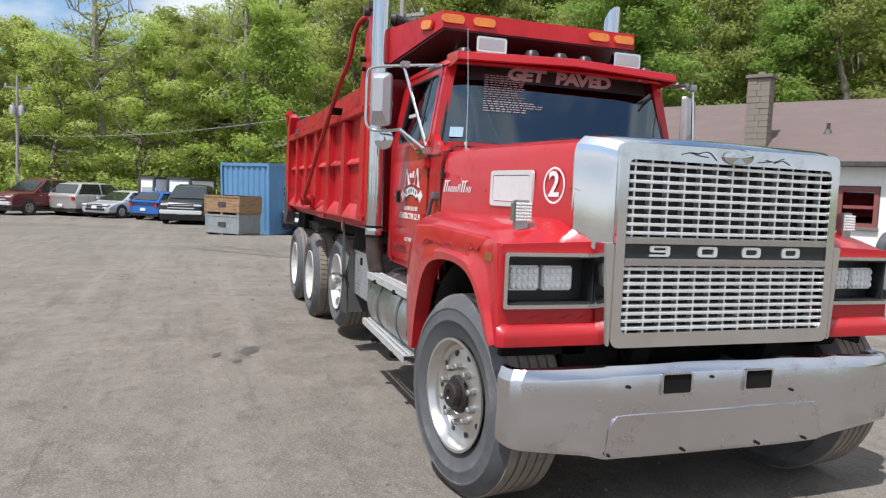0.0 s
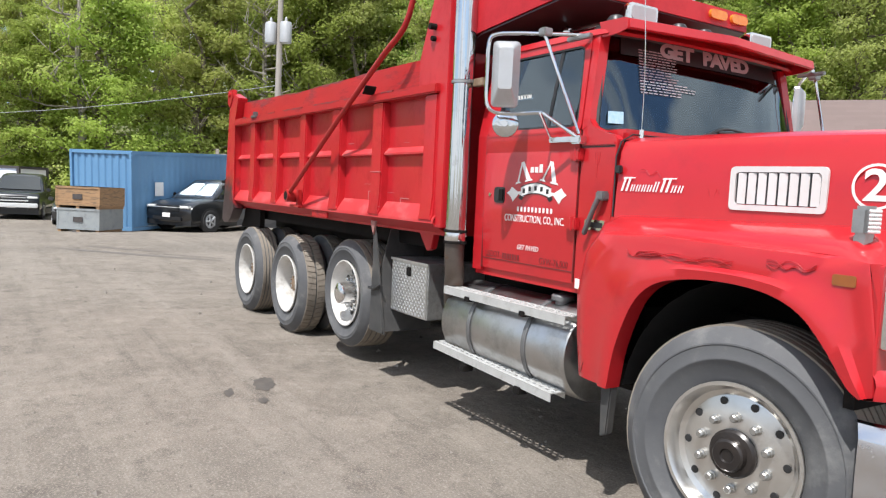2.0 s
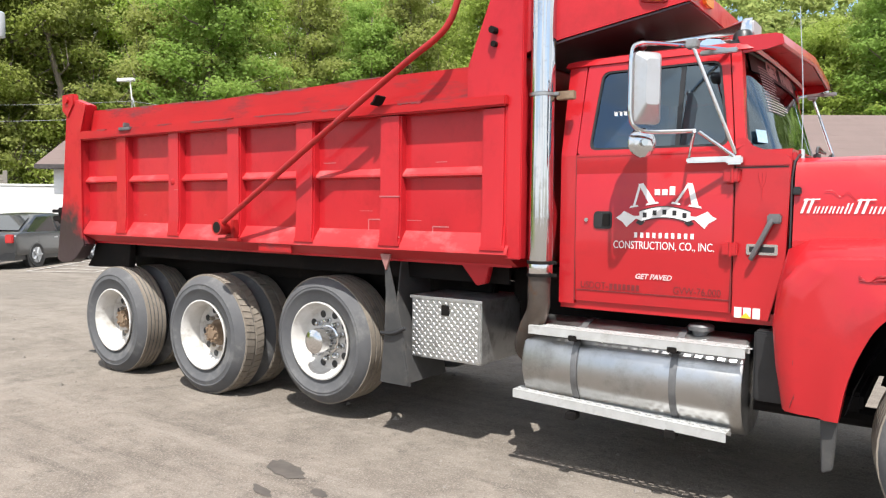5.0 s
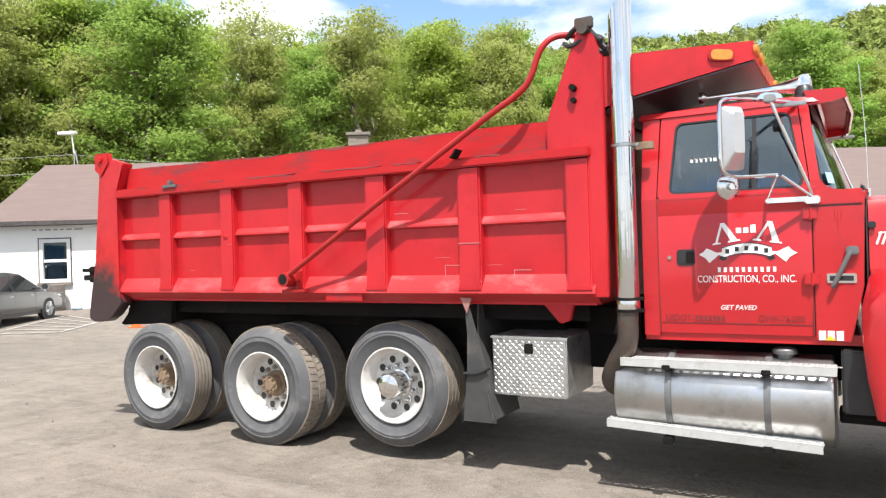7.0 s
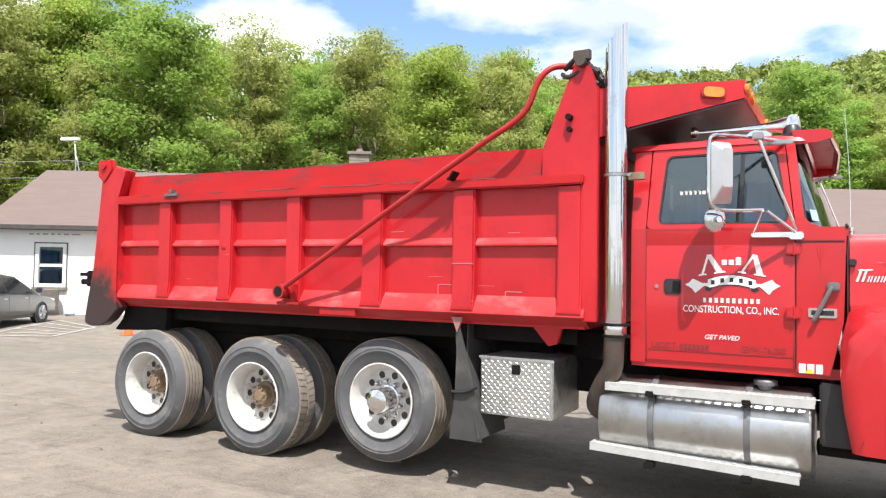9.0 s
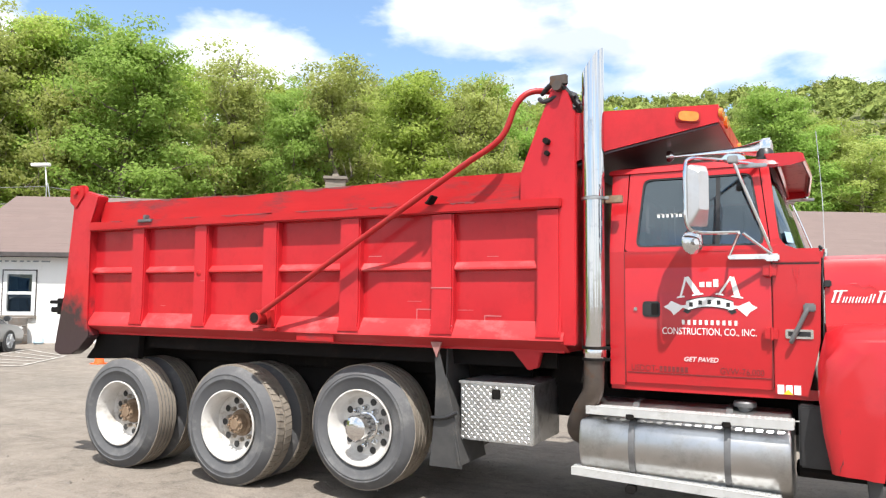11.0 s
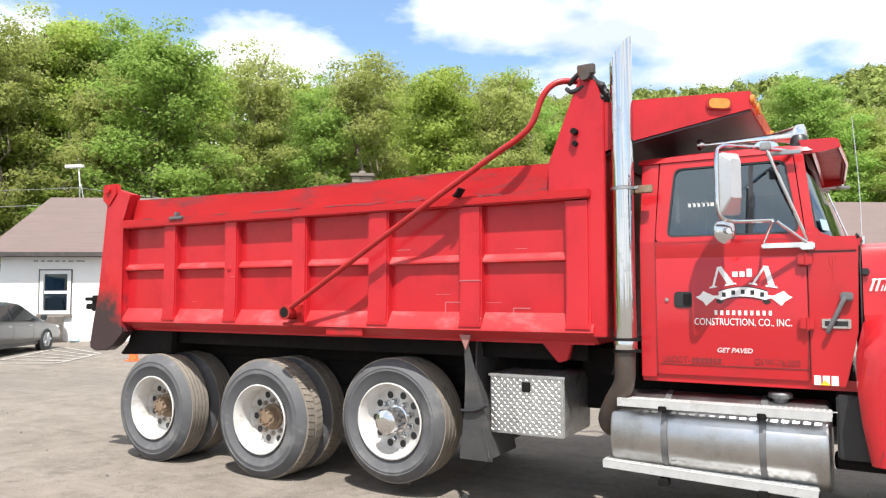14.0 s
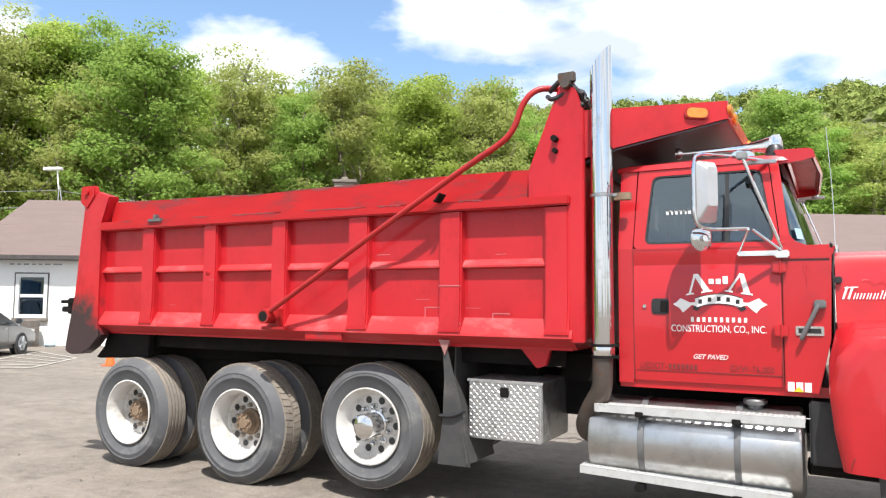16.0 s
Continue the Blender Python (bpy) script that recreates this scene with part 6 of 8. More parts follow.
pipe(bm, [(-0.945, -0.955, 1.05), (-0.945, -0.955, 1.75), (-0.94, -0.93, 1.83), (-0.93, -0.86, 1.87), (-0.925, -0.5, 1.872), (-0.925, 0.5, 1.872), (-0.93, 0.86, 1.87), (-0.945, 0.955, 1.75), (-0.945, 0.955, 1.05)], 0.0045, 8)
part("hood_seal", bm, BLACK, hood)
# chrome grille shell: side cheeks, top and front frame
bm = B()


def shell(x, w, t, low):
    pts = [(-w, low), (-w, t - 0.1), (-w + 0.012, t - 0.045), (-w + 0.05, t - 0.008), (-w + 0.12, t), (0, t + 0.01)]
    pts += [(-y, z) for y, z in pts[-2::-1]]
    return [(x, y, z) for y, z in pts]


loft(bm, [shell(0.435, hood_y(0.435) + 0.004, 1.87, 1.405), shell(0.442, hood_y(0.435) + 0.004, 1.87, 1.4), shell(0.53, 0.708, 1.858, 1.34), shell(0.585, 0.665, 1.842, 1.32), shell(0.612, 0.648, 1.832, 1.34)])
thicken(bm, 0.008)
outer = round_quad(rect(-0.645, 0.645, 0.885, 1.83), 0.05)
inner = round_quad(rect(-0.595, 0.595, 0.955, 1.755), 0.03)
ring_plate(bm, outer, inner, "x", 0.6, 0.635)
for s in (-1, 1):
    prism(bm, [(s * 0.645, 0.89), (s * 0.67, 0.9), (s * 0.7, 1.37), (s * 0.645, 1.37)], "x", 0.54, 0.632, 0.006)
grille = part("grille_shell", bm, CHROME_DULL, hood, "chrome grille surround", 18)
bm = B()
box(bm, 0.5, 0.52, -0.62, 0.62, 0.93, 1.78)
part("radiator", bm, BLACK, grille)
for z0, z1, rows in ((1.4, 1.755, 9), (0.955, 1.27, 9)):
    for k in range(rows):
        z = z0 + (z1 - z0) * (k + 0.5) / rows
        bm = B()
        box(bm, 0.585, 0.625, -0.595, 0.595, z - 0.0075, z + 0.0075, 0.003, 1)
        part("grille_bar", bm, BAR, grille)
    for k in range(13):
        y = -0.595 + 1.19 * (k + 0.5) / 13
        bm = B()
        box(bm, 0.575, 0.612, y - 0.005, y + 0.005, z0, z1)
        part("grille_upright", bm, BAR, grille)
bm = B()
box(bm, 0.59, 0.636, -0.6, 0.6, 1.37, 1.402, 0.006)
box(bm, 0.59, 0.636, -0.6, 0.6, 1.268, 1.302, 0.006)
part("name_bar_rail", bm, CHROME, grille)
bm = B()
box(bm, 0.59, 0.62, -0.6, 0.6, 1.302, 1.37)
part("name_bar", bm, BLACK, grille)
# squared wide digits 9 0 0 0
for y, ch in ((-0.4, "9"), (-0.13, "0"), (0.13, "0"), (0.375, "0")):
    bm = B()
    if ch == "0":
        ring_plate(bm, round_quad(rect(y - 0.056, y + 0.056, 1.311, 1.361), 0.016), round_quad(rect(y - 0.034, y + 0.034, 1.323, 1.349), 0.008), "x", 0.615, 0.629)
    else:
        ring_plate(bm, round_quad(rect(y - 0.056, y + 0.056, 1.331, 1.361), 0.012), round_quad(rect(y - 0.034, y + 0.034, 1.34, 1.352), 0.005), "x", 0.615, 0.629)
        prism(bm, [(y + 0.034, 1.335), (y + 0.056, 1.335), (y + 0.056, 1.321), (y + 0.046, 1.311), (y - 0.056, 1.311), (y - 0.056, 1.321), (y + 0.03, 1.321), (y + 0.034, 1.325)], "x", 0.615, 0.6285)
    part("model_digit", bm, BAR, grille, "bright squared model digit")
bm = B()
lathe(bm, [(0.0, 0.0), (0.05, 0.0), (0.05, 0.008), (0.044, 0.012), (0.0, 0.013)], (0, 0, 0), "x", 24)
bm.transform(Matrix.Translation((0.637, 0.0, 1.792)) @ Matrix.Diagonal((1, 1.75, 0.75, 1)))
part("oval_badge", bm, CHROME, grille, "plain oval badge")
rng = random.Random(21)
for s in (-1, 1):
    bm = B()
    for k in range(3):
        pipe(bm, [(0.6365, s * (0.12 + 0.05 * k), 1.785 + rng.uniform(-0.02, 0.02)), (0.637, s * (0.17 + 0.05 * k), 1.8 + rng.uniform(-0.02, 0.02)), (0.6365, s * (0.24 + 0.04 * k), 1.79 + rng.uniform(-0.02, 0.02))], 0.0025, 5, 4)
    part("pinstripe", bm, DECAL_BLACK, grille, "thin dark pinstripe scroll")
# bumper
bm = B()
plan = [(0.48, 1.13), (0.54, 1.128), (0.592, 1.118), (0.622, 1.075), (0.627, 0.9), (0.628, 0.72), (0.6295, 0.652), (0.63, 0.625), (0.632, 0.4), (0.634, 0.2), (0.635, 0.0)]
plan = [(x, -y) for x, y in plan[::-1]][::-1] + [(x, y * 1.04) for x, y in plan[-2::-1]]


def bumper_low(y):
    a = abs(y)
    return 0.35 if a < 0.62 else (0.35 + (a - 0.62) / 0.08 * 0.025 if a < 0.7 else 0.375 + (a - 0.7) / 0.45 * 0.065)


rng = random.Random(31)
secs = []
for x, y in plan:
    n = Vector((1, 0, 0)) if abs(y) < 1.0 else Vector((0.6, math.copysign(0.8, y), 0))
    dent = rng.uniform(-0.006, 0.006)
    low = bumper_low(y)
    top_z = 0.795 + (0.008 if abs(y) < 0.5 else 0.0) + dent
    step = -0.006 if abs(y) < 0.63 else 0.0
    secs.append([(x + n.x * d, y + n.y * d, z) for d, z in ((-0.1, top_z - 0.012), (-0.06, top_z), (-0.035, top_z - 0.006), (-0.004, top_z - 0.046), (0.0, top_z - 0.056), (dent, 0.64), (dent, 0.575), (step, 0.548), (step, low + 0.02), (step - 0.012, low), (-0.03, low))])
loft(bm, secs)
thicken(bm, 0.008)
bumper = part("front_bumper", bm, BUMPER, truck, "scuffed chrome front bumper", 30)
bm = B()
pipe(bm, [(0.6265, -0.628, 0.37), (0.6275, -0.612, 0.5), (0.629, -0.585, 0.548), (0.6295, -0.52, 0.56), (0.6345, 0.0, 0.563), (0.6295, 0.54, 0.566), (0.629, 0.605, 0.552), (0.6275, 0.632, 0.5), (0.6265, 0.65, 0.37)], 0.0055, 8, 5)
part("pressed_edge", bm, BUMPER, bumper, "stamped edge of the lower bumper panel")
for y in (-0.265, 0.22):
    bm = B()
    a, b = round_quad(rect(y - 0.088, y + 0.088, 0.65, 0.757), 0.012), round_quad(rect(y - 0.078, y + 0.078, 0.66, 0.75), 0.01)
    ring_plate(bm, a, b, "x", 0.628, 0.645)
    part("tow_slot_rim", bm, CHROME, bumper)
    bm = B()
    prism(bm, b, "x", 0.63, 0.637)
    part("tow_slot", bm, DARK, bumper, "dark tow hook opening")
for y, z in ((-0.62, 0.38), (-0.2, 0.375), (0.25, 0.375), (0.55, 0.38), (-0.53, 0.7), (-0.06, 0.73), (0.44, 0.64)):
    bm = B()
    lathe(bm, [(0.009, 0.63), (0.007, 0.646), (0.0, 0.647)], (0, y, z), "x", 8)
    part("bolt", bm, DARK, bumper)
for s in (-1, 1):
    bm = B()
    box(bm, 0.3, 0.6, s * 0.4 - 0.05, s * 0.4 + 0.05, 0.62, 0.76, 0.01)
    prism(bm, [(0.3, 0.9), (0.56, 0.9), (0.5, 0.76), (0.3, 0.76)], "y", s * 0.45, s * 0.35)
    part("bumper_arm", bm, DARK, truck)


# ---- the long white building ----
TH = 33.0
BX, BY = -26.4, 8.37


def bpose(u=0.0, v=0.0, z=0.0, turn=0.0):
    """A place on the building: u along its front, v into it."""
    a = radians(TH)
    return pose(BX + u * math.cos(a) - v * math.sin(a), BY + u * math.sin(a) + v * math.cos(a), z, 0, 0, TH + turn)


building = new("building")
building.matrix_basis = bpose()
tagged(building, "long single-storey white stucco building with brown shingle roof", "building")
LEN, DEEP, EAVE, RIDGE = 42.0, 8.6, 3.2, 5.5
WINS = [(1.35, 2.35, 0.95, 2.4), (14.95, 16.0, 1.08, 2.25), (24.0, 25.2, 1.0, 2.2), (31.0, 32.2, 1.0, 2.2)]
bm = B()
u = 0.0
for a, b, lo, hi in WINS:
    box(bm, u, a, 0, 0.25, 0, EAVE)
    box(bm, a, b, 0, 0.25, 0, lo)
    box(bm, a, b, 0, 0.25, hi, EAVE)
    u = b
box(bm, u, LEN, 0, 0.25, 0, EAVE)
part("front_wall", bm, BUILD_WALL, building)
for u in (0.0, LEN - 0.25):
    bm = B()
    prism(bm, [(0.25, 0), (DEEP, 0), (DEEP, EAVE), (DEEP / 2, RIDGE - 0.08), (0.25, EAVE)], "x", u, u + 0.25)
    part("gable_wall", bm, BUILD_WALL, building)
bm = B()
box(bm, 0.25, LEN - 0.25, DEEP - 0.25, DEEP, 0, EAVE)
part("back_wall", bm, BUILD_WALL, building)
bm = B()
box(bm, 0.25, LEN - 0.25, 0.25, DEEP - 0.25, 3.0, 3.05)
part("loft_floor", bm, FASCIA, building)
for s in (0, 1):
    bm = B()
    e, r = (-0.45, DEEP / 2) if not s else (DEEP + 0.45, DEEP / 2)
    dz = (RIDGE - EAVE) / (DEEP / 2)
    ze = EAVE - 0.45 * dz + 0.02
    rows, n = 22, 60
    p0, p1 = Vector((0, e, ze + 0.05)), Vector((0, r, RIDGE))
    rng = random.Random(8)
    prism(bm, [(e, ze - 0.03), (r, RIDGE - 0.06), (r, RIDGE), (e, ze + 0.03)], "x", -0.4, LEN + 0.4)
    for k in range(rows):
        a, b = p0.lerp(p1, k / rows), p0.lerp(p1, (k + 1) / rows)
        x = -0.4 - rng.uniform(0, 0.9)
        while x < LEN + 0.4:
            x2 = x + 0.95
            xa, xb = max(x, -0.4), min(x2 - 0.006, LEN + 0.4)
            if xb > xa:
                lift = 0.004 + rng.uniform(0, 0.002)
                bm.faces.new([bm.verts.new(q) for q in ((xa, a.y, a.z + lift), (xb, a.y, a.z + lift), (xb, b.y, b.z + 0.004), (xa, b.y, b.z + 0.004))])
                bm.faces.new([bm.verts.new(q) for q in ((xa, a.y, a.z - 0.004), (xb, a.y, a.z - 0.004), (xb, a.y, a.z + lift), (xa, a.y, a.z + lift))])
            x = x2
    part("roof", bm, SHINGLE, building, "brown asphalt shingle roof", 0)
    bm = B()
    box(bm, -0.42, LEN + 0.42, e - 0.03, e + 0.0, ze - 0.09, ze + 0.045)
    box(bm, -0.42, LEN + 0.42, e, 0.0 if not s else DEEP, ze - 0.1, ze - 0.075)
    part("fascia", bm, FASCIA, building, "dark fascia and gutter")
for k, (a, b, lo, hi) in enumerate(WINS):
    bm = B()
    ring_plate(bm, rect(a - 0.02, b + 0.02, lo - 0.02, hi + 0.02), rect(a + 0.1, b - 0.1, lo + 0.1, hi - 0.1), "y", -0.03, 0.12)
    box(bm, a + 0.12, b - 0.12, 0.0, 0.08, (lo + hi) / 2 - 0.05, (lo + hi) / 2 + 0.05)
    b3 = B()
    ring_plate(b3, rect(a - 0.055, b + 0.055, lo - 0.045, hi + 0.06), rect(a - 0.02, b + 0.02, lo - 0.02, hi + 0.02), "y", -0.035, 0.02)
    part("window_trim", b3, FASCIA, building)
    w = part("window", bm, WIN_FRAME if k != 1 else BRICK_RED, building, "sash window with white frame" if k != 1 else "window with maroon frame")
    bm = B()
    box(bm, a - 0.08, b + 0.08, -0.1, 0.05, lo - 0.12, lo - 0.02, 0.01)
    part("sill", bm, CHIMNEY_STONE, w)
    bm = B()
    box(bm, a + 0.06, b - 0.06, 0.06, 0.066, lo + 0.06, hi - 0.06)
    part("pane", bm, GLASS_CAR, w)
    bm = B()
    box(bm, a + 0.25, b - 0.3, 0.2, 0.4, lo + 0.6, lo + 0.85, 0.02)
    box(bm, a + 0.12, a + 0.45, 0.09, 0.1, lo + 0.15, lo + 0.5)
    part("window_clutter", bm, WIN_FRAME, w)
    bm = B()
    box(bm, a - 0.3, b + 0.3, 1.6, 1.7, 0.0, 3.0)
    part("inner_wall", bm, FASCIA, w)
rng = random.Random(4)
x = 1.1
while x < 2.75:
    w = rng.uniform(0.1, 0.3)
    bm = B()
    box(bm, x, x + w, -0.006, 0.0, 2.715, 2.765)
    part("sign_bar", bm, GALV, building, "dark illegible sign bar")
    x += w + 0.09
bm = B()
rng = random.Random(2)
CU, CV = 12.25, 0.6
box(bm, CU - 0.33, CU + 0.33, CV - 0.27, CV + 0.27, 3.2, 5.78)
chim = part("chimney", bm, CHIMNEY_STONE, building, "tan concrete-block chimney")
for k in range(13):
    z = 3.2 + k * 0.2
    for j in range(2):
        q = rng.uniform(-0.012, 0.012)
        o = (0.0, 0.12)[k % 2]
        bm = B()
        x0, x1 = ((CU - 0.35, CU - 0.05 + o), (CU - 0.035 + o, CU + 0.36))[j]
        box(bm, x0, x1, CV - 0.3 + q, CV + 0.3, z, z + 0.188)
        part("block", bm, CHIMNEY_STONE, chim)
bm = B()
box(bm, CU - 0.42, CU + 0.44, CV - 0.37, CV + 0.37, 5.8, 5.92, 0.02)
lathe(bm, [(0.14, 5.92), (0.12, 6.04), (0.1, 6.04)], (CU, CV, 0), "z", 12)
part("chimney_cap", bm, CHIMNEY_STONE, chim)
bm = B()
rod(bm, (14.2, 1.6, 3.9), (14.2, 1.6, 4.4), 0.06, 10)
lathe(bm, [(0.2, 3.98), (0.07, 4.2)], (14.2, 1.6, 0), "z", 12)
part("vent_pipe", bm, FASCIA, building, "dark roof vent pipe")


BARREL = material("old_barrel", (0.2, 0.18, 0.16), 0.6, 0.2, second=(0.13, 0.11, 0.095), scale=5, dirt=(0.2, 0.1, 0.05), dirt_scale=6)


def barrel(m):
    bm = B()
    lathe(bm, [(0.0, 0.0), (0.28, 0.0), (0.29, 0.02), (0.28, 0.28), (0.295, 0.3), (0.28, 0.32), (0.28, 0.58), (0.295, 0.6), (0.28, 0.62), (0.29, 0.86), (0.27, 0.88), (0.0, 0.87)], n=24, axis="z")
    ob = finish("barrel", bm, BARREL)
    ob.matrix_basis = m
    return tagged(ob, "dented grey steel barrel beside the wall", "barrel")


barrel(bpose(2.05, -0.45))


def cone(m):
    root = tagged(new("traffic_cone"), "orange traffic cone on the yard", "traffic cone")
    root.matrix_basis = m
    bm = B()
    box(bm, -0.18, 0.18, -0.18, 0.18, 0, 0.03, 0.008)
    part("base", bm, CONE, root)
    bm = B()
    lathe(bm, [(0.14, 0.03), (0.09, 0.3), (0.035, 0.68), (0.0, 0.69)], n=18, axis="z")
    part("body", bm, CONE, root)
    return root


cone(pose(-16.05, 5.8, 0) @ Matrix.Scale(0.82, 4))


def tyre_stack(m):
    root = tagged(new("tyre_pile"), "old black truck tyres leaning by the wall", "tyres")
    root.matrix_basis = m
    rng = random.Random(6)
    for x, z, tilt in ((0, 0.5, 4), (0.3, 0.5, -6), (0.62, 0.5, 3), (-0.45, 0.5, 8)):
        t = B()
        lathe(t, tyre_profile(0.5, 0.27), n=32, close=True)
        lathe(t, tread_profile(0.5, 0.27, (0.3, 0.7)), n=32, close=True)
        t.transform(pose(x, rng.uniform(-0.1, 0.1), z, tilt, 0, 70 + rng.uniform(-8, 8)))
        part("tyre", t, RUBBER, root)
    return root


tyre_stack(bpose(16.9, -0.9))

# hatched parking space near the building
def ground_line(p, q, w=0.09):
    p, q = Vector((*p, 0)), Vector((*q, 0))
    bm = B()
    n = max(2, int((q - p).length / 0.4))
    side = (q - p).normalized().cross(Vector((0, 0, 1))) * w / 2
    rows = []
    for k in range(n + 1):
        c = p.lerp(q, k / n)
        c.z = ground_z(c.x, c.y) + 0.012
        rows.append([tuple(c - side), tuple(c + side)])
    loft(bm, rows)
    tagged(finish("lot_line", bm, LINE), "worn white painted parking line", "marking", kind="structure")


LOT = [Vector(p) for p in ((-21.7, 7.7), (-18.7, 6.8), (-17.0, 4.5), (-18.6, 3.7))]
ground_line(LOT[0], LOT[3])
ground_line(LOT[1], LOT[2])
for k in range(6):
    ground_line(LOT[0].lerp(LOT[3], k / 5), LOT[1].lerp(LOT[2], k / 5))


def box_trailer(m):
    root = tagged(new("box_trailer"), "plain white box trailer with cream top rail behind the building", "trailer")
    root.matrix_basis = m
    bm = B()
    box(bm, -4.2, 0, 0, 2.0, 0.45, 2.38, 0.02)
    part("body", bm, BUILD_WALL, root)
    bm = B()
    box(bm, -4.24, 0.04, -0.04, 2.04, 2.38, 2.46, 0.01)
    part("top_rail", bm, WIN_FRAME, root)
    for x in (-3.2, -2.3):
        for y in (0.1, 1.9):
            bm = B()
            lathe(bm, [(0.2, -0.1), (0.36, -0.1), (0.38, -0.06), (0.38, 0.06), (0.36, 0.1), (0.2, 0.1)], (x, y, 0.38), "y", 20, True)
            part("wheel", bm, RUBBER, root)
    bm = B()
    rod(bm, (-0.3, 1.0, 0.0), (-0.3, 1.0, 0.46), 0.05, 10)
    part("jack_leg", bm, GREY_METAL, root)
    return root


box_trailer(pose(-29.75, 10.38, 0, 0, 0, 33))


def crumpled_bag(m):
    rng = random.Random(9)
    bm = B()
    loft(bm, [[(r * math.cos(a) * rng.uniform(0.8, 1.1), r * math.sin(a) * rng.uniform(0.8, 1.1), z) for a in np.linspace(0, 2 * math.pi, 11)[:-1]] for r, z in ((0.14, 0.0), (0.19, 0.06), (0.17, 0.16), (0.1, 0.24), (0.03, 0.27))], True, True)
    ob = finish("plastic_bag", bm, BAG)
    ob.matrix_basis = m
    tagged(ob, "crumpled pale blue plastic bag beside the barrel", "bag")


BAG = material("pale_blue_plastic", (0.35, 0.5, 0.62), 0.4, second=(0.5, 0.62, 0.7), scale=9)
crumpled_bag(bpose(2.75, -0.5))

OLD_STAIN = material("old_stain", (0.095, 0.083, 0.074), 0.9, second=(0.14, 0.124, 0.11), scale=7)
rng = random.Random(12)
for x, y, a, b in ((-13.7, -1.25, 2.0, 0.13), (-14.9, -1.3, 1.0, 0.09), (-13.2, -0.2, 0.8, 0.06), (-3.52, -1.91, 0.2, 0.08), (-3.38, -2.22, 0.1, 0.035), (-3.1, -2.06, 0.07, 0.035)):
    bm = B()
    pts = []
    for k in range(22):
        q = 1 + rng.uniform(-0.18, 0.18)
        pts.append((a * q * math.cos(k * math.pi / 11), b * q * math.sin(k * math.pi / 11)))
    bm.faces.new([bm.verts.new((u, v, 0.004)) for u, v in pts])
    ob = finish("oil_stain", bm, OIL if a < 0.5 else OLD_STAIN)
    ob.matrix_basis = pose(x, y, 0, 0, 0, -18 if a < 0.5 else 44)
    tagged(ob, "dark oil stain soaked into the yard", "stain", kind="structure")


def pebbles():
    rng = np.random.default_rng(3)
    n = 1500
    x, y = rng.uniform(-12, 4, n), rng.uniform(-5.5, 1.0, n)
    s = rng.uniform(0.004, 0.016, n) * (1 + (rng.random(n) < 0.04) * 1.2)
    V = np.array([(1, 0, 0), (-0.4, 0.9, 0), (-0.6, -0.8, 0), (0.1, 0, 0.8)])
    ang = rng.uniform(0, 6.3, n)
    c, q = np.cos(ang), np.sin(ang)
    P = np.empty((n, 4, 3))
    P[:, :, 0] = x[:, None] + s[:, None] * (V[None, :, 0] * c[:, None] - V[None, :, 1] * q[:, None])
    P[:, :, 1] = y[:, None] + s[:, None] * (V[None, :, 0] * q[:, None] + V[None, :, 1] * c[:, None])
    P[:, :, 2] = s[:, None] * V[None, :, 2] - 0.001
    F = (np.arange(n)[:, None, None] * 4 + np.array([(0, 1, 3), (1, 2, 3), (2, 0, 3)])[None]).reshape(-1, 3)
    me = bpy.data.meshes.new("gravel")
    me.from_pydata(P.reshape(-1, 3).tolist(), [], F.tolist())
    me.materials.append(PEBBLE)
    tagged(new("gravel", me), "loose grey gravel scattered on the yard", "gravel", kind="stuff")


PEBBLE = material("pebble", (0.23, 0.205, 0.18), 0.9, island=(0.13, 0.115, 0.1))
pebbles()


# ---- container, crates, sheds ----
def container(m, L, W, H):
    root = tagged(new("shipping_container"), "blue corrugated steel storage container", "container")
    root.matrix_basis = m
    def wall(n, length, dep=0.04):
        pts, x, i = [], 0.0, 0
        while x < length - 0.01:
            for dx, d in ((0.0, 0.0), (0.07, 0.0), (0.11, dep), (0.2, dep), (0.24, 0.0)):
                pts.append((min(x + dx, length), d))
            x += 0.28
        pts.append((length, 0.0))
        return pts
    for pts, name in (([(u, d) for u, d in wall(0, L, 0.012)], "side_wall"), ([(u, W - d) for u, d in wall(0, L, 0.012)], "side_wall"), ([(d, u) for u, d in wall(0, W)], "end_wall"), ([(L - d, u) for u, d in wall(0, W)], "end_wall")):
        bm = B()
        loft(bm, [[(u, d, z) for u, d in pts] for z in (0.12, H - 0.08)])
        thicken(bm, 0.01)
        part(name, bm, BLUE, root)
    bm = B()
    box(bm, 0, L, 0, W, H - 0.1, H - 0.04)
    part("roof", bm, BLUE, root)
    for x in (0, L):
        for y in (0, W):
            bm = B()
            box(bm, x - 0.05, x + 0.05, y - 0.05, y + 0.05, 0, H, 0.008)
            part("corner_post", bm, BLUE, root)
    for z in (0.06, H - 0.05):
        for y in (0, W):
            bm = B()
            box(bm, 0.05, L - 0.05, y - 0.04, y + 0.04, z - 0.06, z + 0.05)
            part("rail", bm, BLUE, root)
        for x in (0, L):
            bm = B()
            box(bm, x - 0.04, x + 0.04, 0.05, W - 0.05, z - 0.06, z + 0.05)
            part("rail", bm, BLUE, root)
    return root


